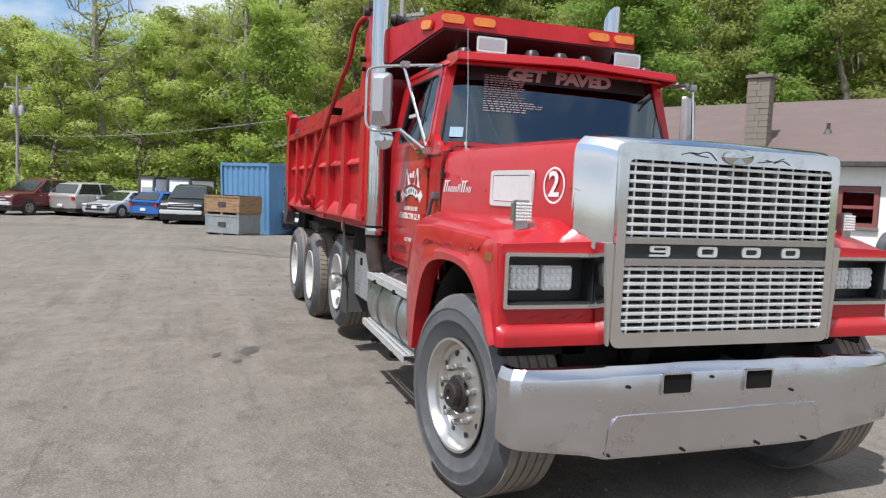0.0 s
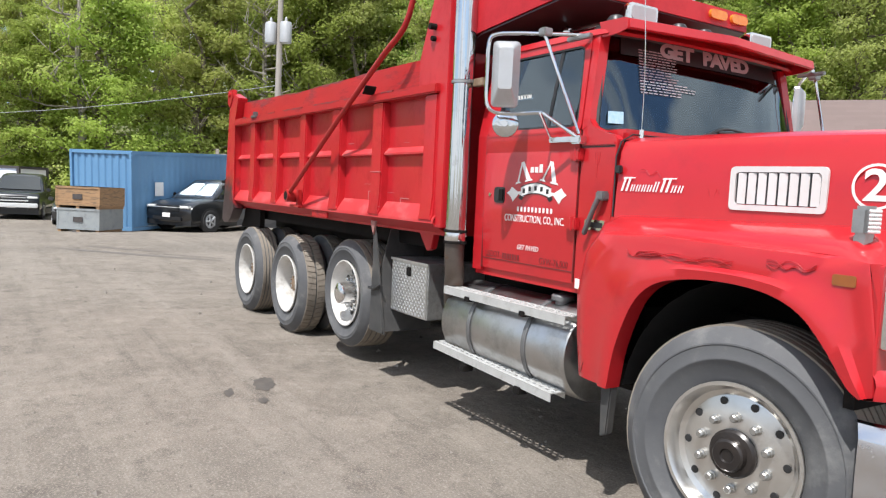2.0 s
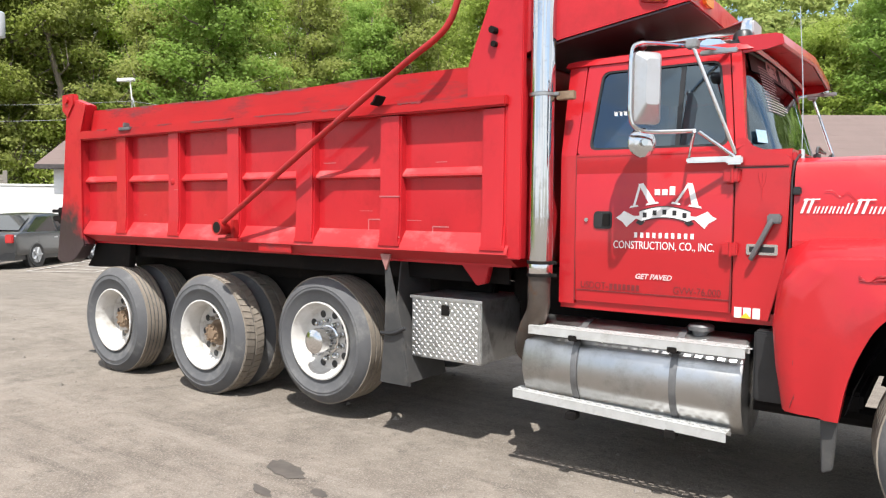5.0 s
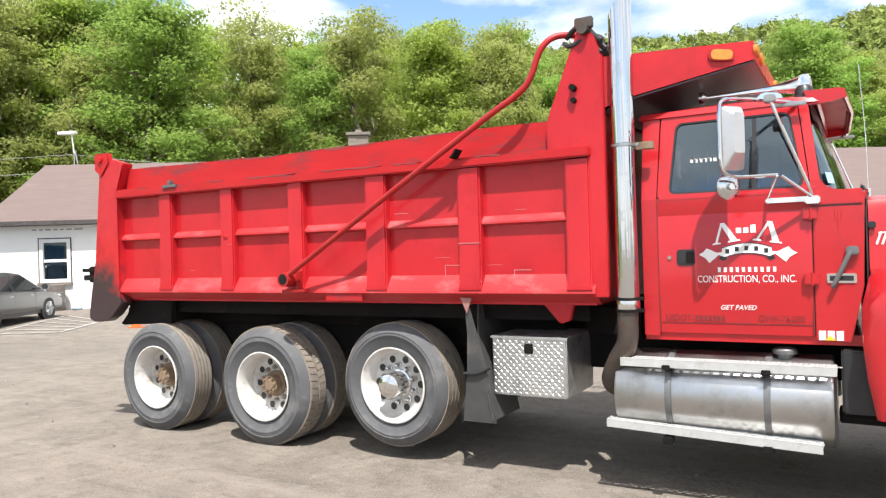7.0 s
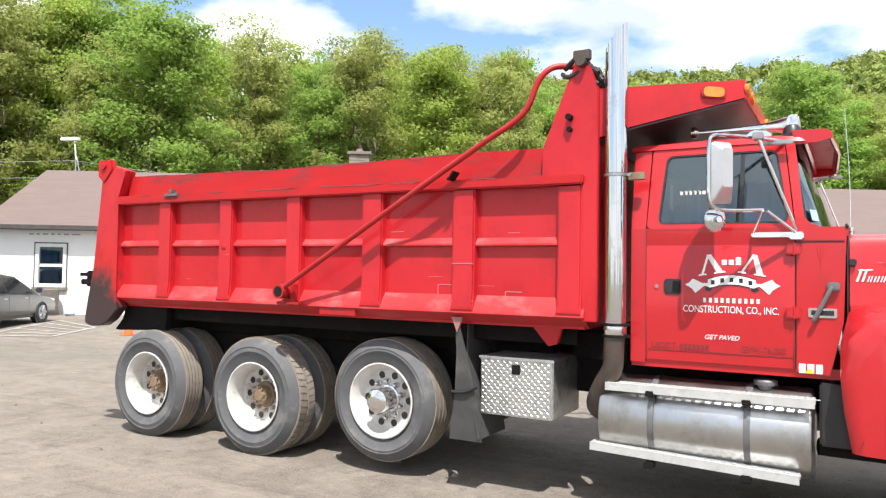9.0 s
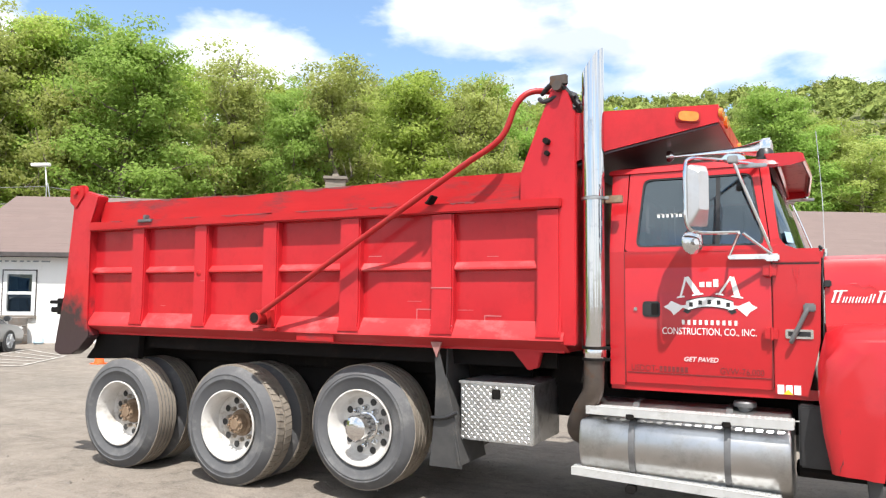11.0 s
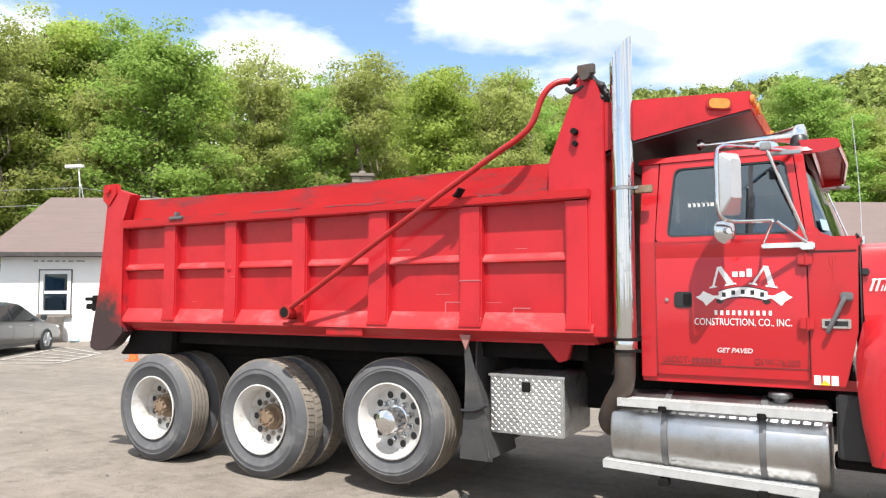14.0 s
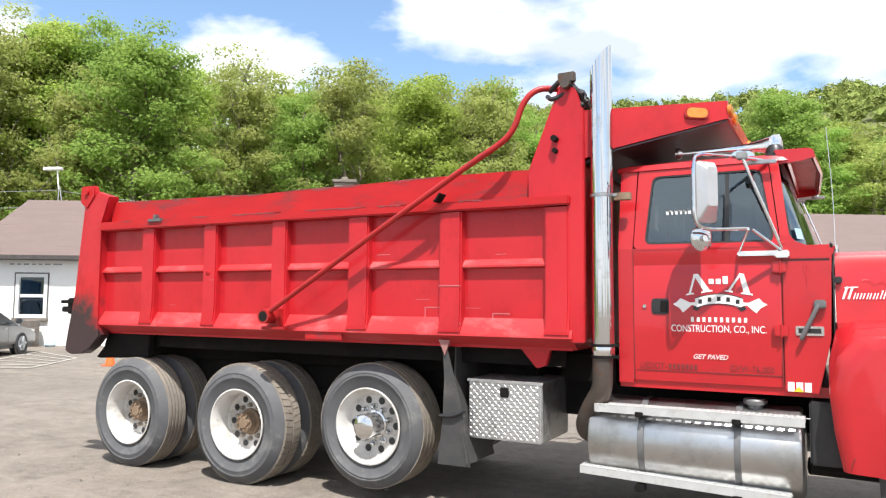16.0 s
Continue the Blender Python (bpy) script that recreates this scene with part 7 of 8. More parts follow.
# long side runs away along y, corrugated end towards -y
CONT = pose(-23.3, 0.26, ground_z(-24.5, 0.5) + 0.06, 0, -2.3, 128.5)
container(CONT, 6.06, 2.44, 2.56)
bm = B()
box(bm, 1.0, 1.4, -0.06, -0.055, 1.1, 1.55)
ob = finish("notice", bm, DECAL)
ob.matrix_basis = CONT
tagged(ob, "white paper notice taped to the container", "notice")


def crate(m, w, d, h, mat, label, name):
    root = tagged(new(name), label, "crate")
    root.matrix_basis = m
    bm = B()
    box(bm, -w / 2, w / 2, -d / 2, d / 2, 0.08, h, 0.012)
    part("body", bm, mat, root)
    bm = B()
    for x in (-w / 2 + 0.05, 0, w / 2 - 0.05):
        box(bm, x - 0.05, x + 0.05, -d / 2, d / 2, 0.0, 0.08)
    part("skid", bm, WOOD, root)
    bm = B()
    for x in (-w / 2, w / 2):
        box(bm, x - 0.025, x + 0.025, -d / 2 - 0.012, d / 2 + 0.012, 0.08, h)
    for z in (0.11, h - 0.03):
        box(bm, -w / 2 - 0.02, w / 2 + 0.02, -d / 2 - 0.018, d / 2 + 0.018, z - 0.03, z + 0.03)
    part("edge_batten", bm, mat, root)
    bm = B()
    box(bm, -0.15, 0.15, -d / 2 - 0.022, -d / 2 - 0.01, h * 0.5 - 0.05, h * 0.5 + 0.1)
    part("stencil_bar", bm, FASCIA, root)
    return root


CZ = ground_z(-22.4, -1.05)
crate(pose(-22.4, -1.05, CZ, 0, 0, 52), 1.28, 1.25, 0.7, GALV, "grey metal crate on the ground under a wooden one", "metal_crate")
crate(pose(-22.4, -1.05, CZ + 0.7, 0, 0, 50), 1.36, 1.25, 0.64, WOOD, "brown plywood crate stacked on the metal crate", "wooden_crate")


def shed(m, w, d, h):
    root = tagged(new("storage_shed"), "white box shed with black trim", "shed")
    root.matrix_basis = m
    bm = B()
    box(bm, -w / 2, w / 2, -d / 2, d / 2, 0, h)
    part("wall", bm, BUILD_WALL, root)
    bm = B()
    for x in (-w / 2, w / 2):
        for y in (-d / 2, d / 2):
            box(bm, x - 0.06, x + 0.06, y - 0.06, y + 0.06, 0, h + 0.02)
    for z in (0.06, h):
        for y in (-d / 2, d / 2):
            box(bm, -w / 2, w / 2, y - 0.05, y + 0.05, z - 0.06, z + 0.06)
        for x in (-w / 2, w / 2):
            box(bm, x - 0.05, x + 0.05, -d / 2, d / 2, z - 0.06, z + 0.06)
    part("trim", bm, FASCIA, root)
    bm = B()
    box(bm, w / 2, w / 2 + 0.03, -0.3, 0.6, 0.6, h - 0.5, 0.005)
    part("window", bm, GREY_METAL, root)
    return root


shed(pose(-38.6, -4.26, -0.42, 0, 0, -35), 1.2, 0.9, 2.15)
shed(pose(-38.6, -2.37, -0.42, 0, 0, -35), 2.2, 1.35, 2.15)


def timber_wall(m, L, rows):
    root = tagged(new("timber_wall"), "weathered grey timber retaining wall at the wood's edge", "wall")
    root.matrix_basis = m
    rng = random.Random(14)
    for k in range(rows):
        for j in range(3):
            bm = B()
            box(bm, j * L / 3 + 0.01, (j + 1) * L / 3 - 0.01, rng.uniform(-0.03, 0.03), 0.22, k * 0.3 + 0.01, k * 0.3 + 0.29, 0.015, 1)
            part("sleeper", bm, TIMBER, root)
    for j in range(4):
        bm = B()
        box(bm, j * L / 3 - 0.09, j * L / 3 + 0.09, -0.16, -0.03, 0, rows * 0.3 + rng.uniform(0.05, 0.25), 0.015, 1)
        part("post", bm, TIMBER, root)


TIMBER = material("weathered_timber", (0.34, 0.31, 0.27), 0.9, second=(0.24, 0.215, 0.185), scale=2, stretch=(0.5, 4, 4), objects=0.2, bump=0.3, bump_scale=20)
timber_wall(pose(-37.3, 6.6, -0.3, 0, 0, 72), 4.6, 11)


# ---- parked vehicles ----
def car(m, paint, label, kind="sedan", shaded=False):
    """A parked vehicle facing +x, its wheels on z = 0."""
    root = tagged(new("parked_" + ("pickup" if kind == "pickup" else "suv" if kind == "suv" else "car")), label, "pickup" if kind == "pickup" else "car")
    root.matrix_basis = m
    L, W, H, base = {"sedan": (4.6, 1.8, 1.42, 2.7), "hatch": (4.3, 1.8, 1.47, 2.65), "suv": (4.75, 1.92, 1.77, 2.75), "pickup": (5.7, 2.0, 1.88, 3.6)}[kind]
    h = L / 2
    belt = H * 0.62
    if kind == "sedan":
        low = [(-h + 0.05, 0.33), (-h, 0.7), (-h + 0.1, belt + 0.03), (-h + 0.8, belt + 0.06), (h - 1.5, belt), (h - 0.8, belt - 0.07), (h - 0.3, belt - 0.16), (h - 0.05, belt - 0.3), (h, 0.52), (h - 0.06, 0.28)]
        top = [(-h + 0.35, belt + 0.03), (-h + 1.25, H - 0.05), (-h + 2.1, H), (-h + 2.65, H - 0.06), (h - 1.0, belt - 0.05)]
    elif kind == "hatch":
        low = [(-h, 0.35), (-h + 0.02, 0.8), (-h + 0.1, belt + 0.05), (h - 1.5, belt), (h - 0.7, belt - 0.1), (h - 0.12, belt - 0.22), (h, 0.6), (h - 0.02, 0.3)]
        top = [(-h + 0.12, belt + 0.05), (-h + 0.6, H - 0.06), (-h + 1.5, H), (-h + 2.3, H - 0.05), (h - 1.15, belt - 0.02)]
    elif kind == "suv":
        low = [(-h + 0.04, 0.4), (-h, 0.85), (-h + 0.07, belt + 0.02), (-h + 1.2, belt + 0.06), (h - 1.4, belt), (h - 0.8, belt - 0.05), (h - 0.35, belt - 0.12), (h - 0.07, belt - 0.27), (h, 0.66), (h - 0.03, 0.45), (h - 0.12, 0.3)]
        top = [(-h + 0.12, belt + 0.02), (-h + 0.62, H - 0.1), (-h + 1.5, H), (-h + 2.75, H - 0.05), (h - 1.1, belt - 0.03)]
    else:
        low = [(-h, 0.5), (-h, 1.16), (-h + 1.9, 1.17), (h - 1.7, 1.16), (h - 0.8, 1.14), (h - 0.25, 1.09), (h - 0.05, 0.98), (h, 0.75), (h - 0.03, 0.42)]
        belt = 1.13
        top = [(-h + 1.95, belt), (-h + 2.12, H - 0.07), (-h + 2.9, H), (-h + 3.45, H - 0.06), (h - 1.35, belt)]
    def soft(pts, closed_low=True):
        q = curve_pts([(x, 0, z) for x, z in pts], 4)
        return [(p.x, p.z) for p in q]
    lows, tops = soft(low), top
    bm = B()
    secs = []
    for f, kx, kz in ((-1.0, 0.96, 0.84), (-0.985, 0.985, 0.93), (-0.9, 0.997, 1.0), (-0.5, 1.0, 1.015), (0, 1.0, 1.02), (0.5, 1.0, 1.015), (0.9, 0.997, 1.0), (0.985, 0.985, 0.93), (1.0, 0.96, 0.84)):
        secs.append([(x * kx * (1 - 0.02 * f * f), f * W / 2, 0.6 + (z - 0.6) * kz) for x, z in lows])
    loft(bm, secs, closed=True, caps=True)
    part("body", bm, paint, root, smooth=50)
    bm = B()
    secs = []
    for f, dz in ((-1.0, -0.03), (-0.93, -0.005), (-0.5, 0.005), (0, 0.012), (0.5, 0.005), (0.93, -0.005), (1.0, -0.03)):
        secs.append([(x, f * (W / 2 - 0.05 - 0.22 * max(0.0, (z - belt) / (H - belt))), z + dz * max(0.0, (z - belt) / (H - belt))) for x, z in tops])
    loft(bm, secs, closed=True, caps=True)
    part("cabin", bm, paint, root, smooth=50)
    # glass: side panes, windscreen and rear window, 8 mm proud
    def pt(x, z, sg, off=0.008):
        return (x, sg * (W / 2 - 0.05 - 0.22 * max(0.0, (z - belt) / (H - belt)) + off), z)
    x0, x1, x2, x3 = top[0][0], top[1][0], top[3][0], top[4][0]
    zt, zb = H - 0.1, belt + 0.03
    for sg in (-1, 1):
        def lx(z):
            return x0 + (x1 - x0) * (z - belt) / (H - 0.03 - belt) + 0.14
        def rx(z):
            return x3 + (x2 - x3) * (z - belt) / (H - 0.03 - belt) - 0.16
        mid = (lx(zb) + rx(zb)) / 2
        for a, b in (((lx(zb), lx(zt)), (mid - 0.05, mid - 0.05)), ((mid + 0.05, mid + 0.05), (rx(zb), rx(zt)))):
            bm = B()
            bm.faces.new([bm.verts.new(q) for q in (pt(a[0], zb, sg), pt(b[0], zb, sg), pt(b[1], zt, sg), pt(a[1], zt, sg))])
            thicken(bm, 0.004)
            part("side_window", bm, CARGLASS_DARK, root)
    for (xa, za), (xb, zb2), nx in ((top[4], top[3], 1), (top[0], top[1], -1)):
        bm = B()
        q = []
        for t in (0.1, 0.9):
            x, z = xa + (xb - xa) * t, za + (zb2 - za) * t
            w = W / 2 - 0.14 - 0.22 * max(0.0, (z - belt) / (H - belt))
            q.append([(x + nx * 0.02, -w, z + 0.02), (x + nx * 0.02, w, z + 0.02)])
        bm.faces.new([bm.verts.new(p) for p in (q[0][0], q[0][1], q[1][1], q[1][0])])
        thicken(bm, 0.004)
        if nx > 0 and shaded:
            # folding shades just behind the clear windscreen
            for k in (-1, 1):
                b2 = B()
                c = [Vector(p) for p in (q[0][0], q[0][1], q[1][1], q[1][0])]
                u0, u1 = (0.06, 0.485) if k < 0 else (0.515, 0.94)
                b2.faces.new([b2.verts.new(c[0].lerp(c[1], u).lerp(c[3].lerp(c[2], u), v) - Vector((0.009, 0, 0.009))) for u, v in ((u0, 0.12), (u1, 0.12), (u1 - 0.03, 0.88), (u0 + 0.03, 0.88))])
                thicken(b2, 0.003)
                part("sunshade", b2, SHADE, root, "crinkled silver folding sunshade")
            part("windscreen", bm, GLASS_CLEAR, root).visible_shadow = False
        else:
            part("windscreen" if nx > 0 else "rear_window", bm, CARGLASS_DARK, root)
    R = 0.33 if kind in ("sedan", "hatch") else 0.38
    for x in (-base / 2 - 0.05, base / 2 - 0.05 + (0.1 if kind != "pickup" else 0.05)):
        for sg in (-1, 1):
            bm = B()
            lathe(bm, [(R + 0.06, -0.01), (R + 0.06, 0.02), (0.0, 0.02)], (x, sg * (W / 2 - 0.012), R), "y", 20)
            part("wheel_arch", bm, BLACK, root)
            bm = B()
            lathe(bm, [(R * 0.62, -0.1), (R * 0.9, -0.11), (R, -0.07), (R, 0.07), (R * 0.9, 0.11), (R * 0.62, 0.1)], (x, sg * (W / 2 - 0.09), R), "y", 24, True)
            wheel = part("wheel", bm, RUBBER_CAR, root)
            bm = B()
            lathe(bm, [(R * 0.64, 0), (R * 0.6, sg * 0.02), (R * 0.3, sg * 0.0), (0.0, sg * 0.01)], (x, sg * (W / 2 + 0.0), R), "y", 20)
            for k in range(5):
                a = 2 * math.pi * k / 5
                rod(bm, (x, sg * (W / 2 + 0.012), R), (x + R * 0.6 * math.cos(a), sg * (W / 2 + 0.02), R + R * 0.6 * math.sin(a)), 0.035, 6)
            part("rim", bm, GREY_METAL if kind != "pickup" else NUT, wheel)
    zf = {"sedan": 0.66, "hatch": 0.68, "suv": 0.82, "pickup": 0.92}[kind]
    for sg in (-1, 1):
        bm = B()
        box(bm, h - 0.3, h + 0.008, sg * (W / 2 - 0.26) - 0.2, sg * (W / 2 - 0.26) + 0.2, zf - 0.045, zf + 0.045, 0.03)
        part("headlight", bm, LED, root)
        bm = B()
        box(bm, -h - 0.006, -h + 0.15, sg * (W / 2 - 0.15) - 0.1, sg * (W / 2 - 0.15) + 0.1, zf, zf + 0.22, 0.02)
        part("tail_light", bm, TAIL, root)
        bm = B()
        box(bm, x3 - 0.35, x3 - 0.22, sg * (W / 2 + 0.1) - 0.1, sg * (W / 2 + 0.1) + 0.08, belt + 0.02, belt + 0.17, 0.03)
        part("door_mirror", bm, paint, root)
        bm = B()
        for x in (mid - 0.1, mid + 0.95):
            box(bm, x - 0.16, x, sg * (W / 2) - 0.01, sg * (W / 2) + 0.022, belt - 0.13, belt - 0.1, 0.005)
        part("door_handle", bm, GREY_METAL, root)
        bm = B()
        for x in (mid, mid + 1.02, mid - 0.95):
            box(bm, x - 0.006, x + 0.006, sg * W / 2 - 0.002, sg * W / 2 + 0.003, 0.4, belt - 0.03)
        part("door_gap", bm, BLACK, root)
    bm = B()
    box(bm, h - 0.1, h + 0.01, -0.5, 0.5, zf - 0.14, zf + 0.04, 0.02)
    box(bm, h - 0.1, h + 0.012, -0.6, 0.6, 0.38, 0.5, 0.02)
    part("grille", bm, BLACK, root)
    bm = B()
    box(bm, h - 0.1, h + 0.022, -0.5, 0.5, zf - 0.03, zf - 0.005, 0.006)
    if kind == "pickup":
        box(bm, h - 0.1, h + 0.08, -0.95, 0.95, 0.5, 0.68, 0.03)
        box(bm, h - 0.1, h + 0.025, -0.6, 0.6, zf - 0.16, zf - 0.12, 0.006)
    part("grille_trim", bm, BAR, root)
    for e in (h + 0.02, -h - 0.02):
        bm = B()
        box(bm, e - 0.01, e + 0.01, -0.16, 0.16, 0.48, 0.62)
        part("number_plate", bm, DECAL, root)
    bm = B()
    box(bm, -h + 0.06, h - 0.1, -W / 2 + 0.03, W / 2 - 0.03, 0.22, 0.42)
    part("sill", bm, BLACK, root)
    return root


SHADE = material("silver_shade", (0.56, 0.63, 0.67), 0.45, 0.0, second=(0.4, 0.47, 0.51), scale=9, amount=0.7, bump=0.4, bump_scale=14)
CARGLASS_DARK = material("dark_car_glass", (0.02, 0.024, 0.026), 0.04, spec=0.8, coat=0.5)
RUBBER_CAR = material("car_tyre", (0.03, 0.03, 0.03), 0.8, second=(0.05, 0.05, 0.05), scale=8)
TAIL = material("tail_lens", (0.4, 0.02, 0.02), 0.2, coat=0.6)


def paint(name, c, metal=0.2):
    return material(name, c, 0.3, metal, second=tuple(v * 0.9 for v in c), scale=2, coat=0.9)


P_RED, P_SILVER, P_LIGHT, P_BLUE, P_BLACK, P_GREY = paint("maroon_paint", (0.13, 0.014, 0.02)), paint("silver_paint", (0.46, 0.44, 0.41), 0.3), paint("pale_silver_paint", (0.62, 0.64, 0.66), 0.3), paint("blue_paint", (0.02, 0.12, 0.42)), paint("black_paint", (0.014, 0.015, 0.017)), paint("dark_grey_paint", (0.05, 0.052, 0.055), 0.3)


def park(x, y, turn, wheel_x, wheel_y, *rest):
    """Parks a vehicle by the ground contact of one of its wheels."""
    a = radians(turn)
    cx, cy = x - wheel_x * math.cos(a) + wheel_y * math.sin(a), y - wheel_x * math.sin(a) - wheel_y * math.cos(a)
    return car(pose(cx, cy, ground_z(x, y), 0, 0, turn), *rest)


park(-33.4, -1.7, -12, 1.8, 0.95, P_BLACK, "black pickup truck with chrome bumper", "pickup")
park(-36.0, -3.5, 142, -1.35, -0.85, P_BLUE, "bright blue hatchback parked nose to the trees", "hatch")
park(-37.3, -5.75, -38, 1.35, 0.85, P_LIGHT, "pale silver sedan facing the yard", "sedan")
park(-38.6, -7.4, 142, -1.35, -0.9, P_SILVER, "tan-silver SUV parked nose to the trees", "suv")
park(-38.0, -10.1, -38, 1.8, 0.95, P_RED, "maroon pickup truck facing the yard", "pickup")
park(-20.0, 4.55, 122, -1.4, -0.81, P_GREY, "dark grey sedan parked beside the white building", "sedan")
car(pose(-31.1, -0.45, ground_z(-31.1, -0.45), 0, 0, -8), P_GREY, "dark grey sedan half hidden behind the crates", "sedan")
park(-22.75, 2.55, -56, 1.35, 0.85, P_BLACK, "black SUV with silver sunshades parked by the container", "suv", True)

# ---- poles and wires ----
def utility_pole(x, y, h, label, drums=2, turn=0.0, k2=1.0):
    root = tagged(new("utility_pole"), label, "utility pole")
    root.matrix_basis = pose(x, y, 0, 0, 0, turn)
    bm = B()
    rod(bm, (0, 0, ground_z(x, y)), (0, 0, h), 0.16 * k2, 14, 0.11 * k2)
    part("post", bm, POLE_WOOD, root)
    bm = B()
    box(bm, -1.1 * k2, 1.1 * k2, 0.1, 0.2, h - 0.7, h - 0.58, 0.01)
    part("cross_arm", bm, POLE_WOOD, root)
    for k in range(3):
        bm = B()
        lathe(bm, [(0.05, h - 0.58), (0.06, h - 0.5), (0.03, h - 0.42), (0.0, h - 0.41)], ((-0.95 + k * 0.95) * k2, 0.15, 0), "z", 10)
        part("insulator", bm, GREY_METAL, root)
    for k in range(drums):
        bm = B()
        q = h - 1.6
        lathe(bm, [(0.0, h - 2.5), (0.24, h - 2.48), (0.25, h - 2.4), (0.25, h - 1.7), (0.22, h - 1.62), (0.0, h - 1.6)], ((-1) ** k * 0.36, -0.12, 0), "z", 18)

        lathe(bm, [(0.05, h - 1.6), (0.06, h - 1.5), (0.03, h - 1.4), (0.0, h - 1.4)], ((-1) ** k * 0.36, -0.12, 0), "z", 8)
        for v in bm.verts:
            v.co = Vector((v.co.x * k2, v.co.y * k2, q + (v.co.z - q) * k2))
        part("transformer", bm, GREY_METAL, root)
    return root


utility_pole(-22.7, 4.74, 8.6, "weathered wooden pole with two grey transformers", 2, 40, 0.8)
utility_pole(-42.6, -11.5, 7.0, "distant thin wooden pole with grey transformers", 2, 95, 0.6)


def cable(pts, sag, r=0.012):
    bm = B()
    for a, b in zip(pts, pts[1:]):
        a, b = Vector(a), Vector(b)
        pipe(bm, [a.lerp(b, t) - Vector((0, 0, sag * 4 * t * (1 - t))) for t in np.linspace(0, 1, 13)], r, 5)
    return tagged(finish("overhead_wire", bm, WIRE), "thin overhead power wire", "wire")


cable([(-64, -14, 4.4), (-42.6, -11.1, 3.8), (-22.7, 4.74, 4.9)], 0.5)
cable([(-60, 10, 8.5), (-32.5, 15.2, 6.6), (-22.6, 26, 6.4)], 0.4)
cable([(-60, 8, 7.2), (-31, 14.6, 5.7)], 0.4)
lamp = thing("yard_lamp", "white yard lamp head on a thin mast behind the roof", "lamp", at=(-31.5, 14.6, 0), turn=20)
bm = B()
rod(bm, (0, 0, 0), (0, 0, 6.6), 0.03, 10, 0.02)
rod(bm, (0.25, 0, 5.6), (0.05, 0, 6.6), 0.02, 8)
part("mast", bm, GREY_METAL, lamp)
bm = B()
box(bm, -0.75, 0.12, -0.12, 0.12, 7.35, 7.5, 0.03)
rod(bm, (0, 0, 6.5), (-0.1, 0, 7.4), 0.03, 8)
part("lamp_head", bm, DECAL, lamp)


# ---- hillside and trees ----
def hill_z(x, y):
    """The wooded slope behind the yard."""
    cx, cy = x + 1.0, y + 5.0
    r, a = math.hypot(cx, cy), math.degrees(math.atan2(cy, cx))
    a = a % 360
    start = 44.0
    rise = max(0.0, r - start)
    side = 1.0 if 70 < a < 200 else max(0.0, 1 - min(abs(a - 70), abs(a - 200)) / 25)
    left = min(1.0, max(0.0, (a - 118) / 25))
    low = min(7.5, rise * 0.24)
    far = 0.36 * max(0.0, r - 100) * (1 - 0.75 * left)
    top = 67 + 4 * math.sin(a * 0.11) - 50 * left
    return side * (low + min(far, top)) - (0.4 if r < start + 1 else 0.0) + ground_z(x, y) * max(0.0, 1 - rise / 12)


bm = B()
loops = []
for r in (43, 45, 50, 58, 70, 90, 110, 140, 180, 230, 290, 360, 420, 600, 1200):
    loops.append([(-1 + r * math.cos(radians(a)), -5 + r * math.sin(radians(a)), hill_z(-1 + r * math.cos(radians(a)), -5 + r * math.sin(radians(a)))) for a in range(40, 236, 3)])
loft(bm, loops)
tagged(finish("hillside", bm, FOREST_FLOOR), "wooded green hillside behind the yard", "hillside", kind="structure")


def leaves_mesh(name, centres, radii, per, size, rng, mat, flat=0.8, core=0.72, solid=None, inner_n=20, inner_size=1.9, up=0.25):
    """Small leaves round each centre, over larger and looser ones inside."""
    P, N, BP, BN = [], [], [], []
    for m, (c, r) in enumerate(zip(centres, radii)):
        n = max(6, int(per * r * r))
        d = rng.normal(size=(n, 3))
        d[:, 2] += 0.3
        d /= np.linalg.norm(d, axis=1)[:, None]
        q = r * (1.25 - 0.85 * rng.random(n) ** 0.8)
        P.append(c + d * q[:, None] * np.array([1, 1, flat]))
        N.append(d)
        if core and (solid is None or solid[m]):
            w = max(6, int(inner_n * r * r))
            e = rng.normal(size=(w, 3))
            e /= np.linalg.norm(e, axis=1)[:, None]
            BP.append(c + e * (r * core * rng.random(w) ** 0.5)[:, None] * np.array([1, 1, flat]))
            BN.append(e)
    P, N = np.concatenate(P), np.concatenate(N)
    s = size * rng.uniform(0.55, 1.4, len(P))
    if BP:
        big = np.concatenate(BP)
        P, N = np.concatenate([P, big]), np.concatenate([N] + BN)
        s = np.concatenate([s, size * inner_size * rng.uniform(0.7, 1.3, len(big))])
    n = len(P)
    nz = N + rng.normal(size=(n, 3)) * 0.5 + np.array([0, 0, up])
    nz /= np.linalg.norm(nz, axis=1)[:, None]
    ax = np.cross(nz, rng.normal(size=(n, 3)))
    ax /= np.linalg.norm(ax, axis=1)[:, None] + 1e-9
    bx = np.cross(nz, ax)
    s = s[:, None]
    V = np.stack([P - ax * s * 0.8 - bx * s * 0.5, P + ax * s * 0.8 - bx * s * 0.5, P + bx * s * 1.1], 1).reshape(-1, 3)
    me = bpy.data.meshes.new(name)
    me.vertices.add(3 * n)
    me.vertices.foreach_set("co", V.astype(np.float32).ravel())
    me.loops.add(3 * n)
    me.loops.foreach_set("vertex_index", np.arange(3 * n, dtype=np.int32))
    me.polygons.add(n)
    me.polygons.foreach_set("loop_start", np.arange(0, 3 * n, 3, dtype=np.int32))
    me.update(calc_edges=True)
    me.materials.append(mat)
    return me


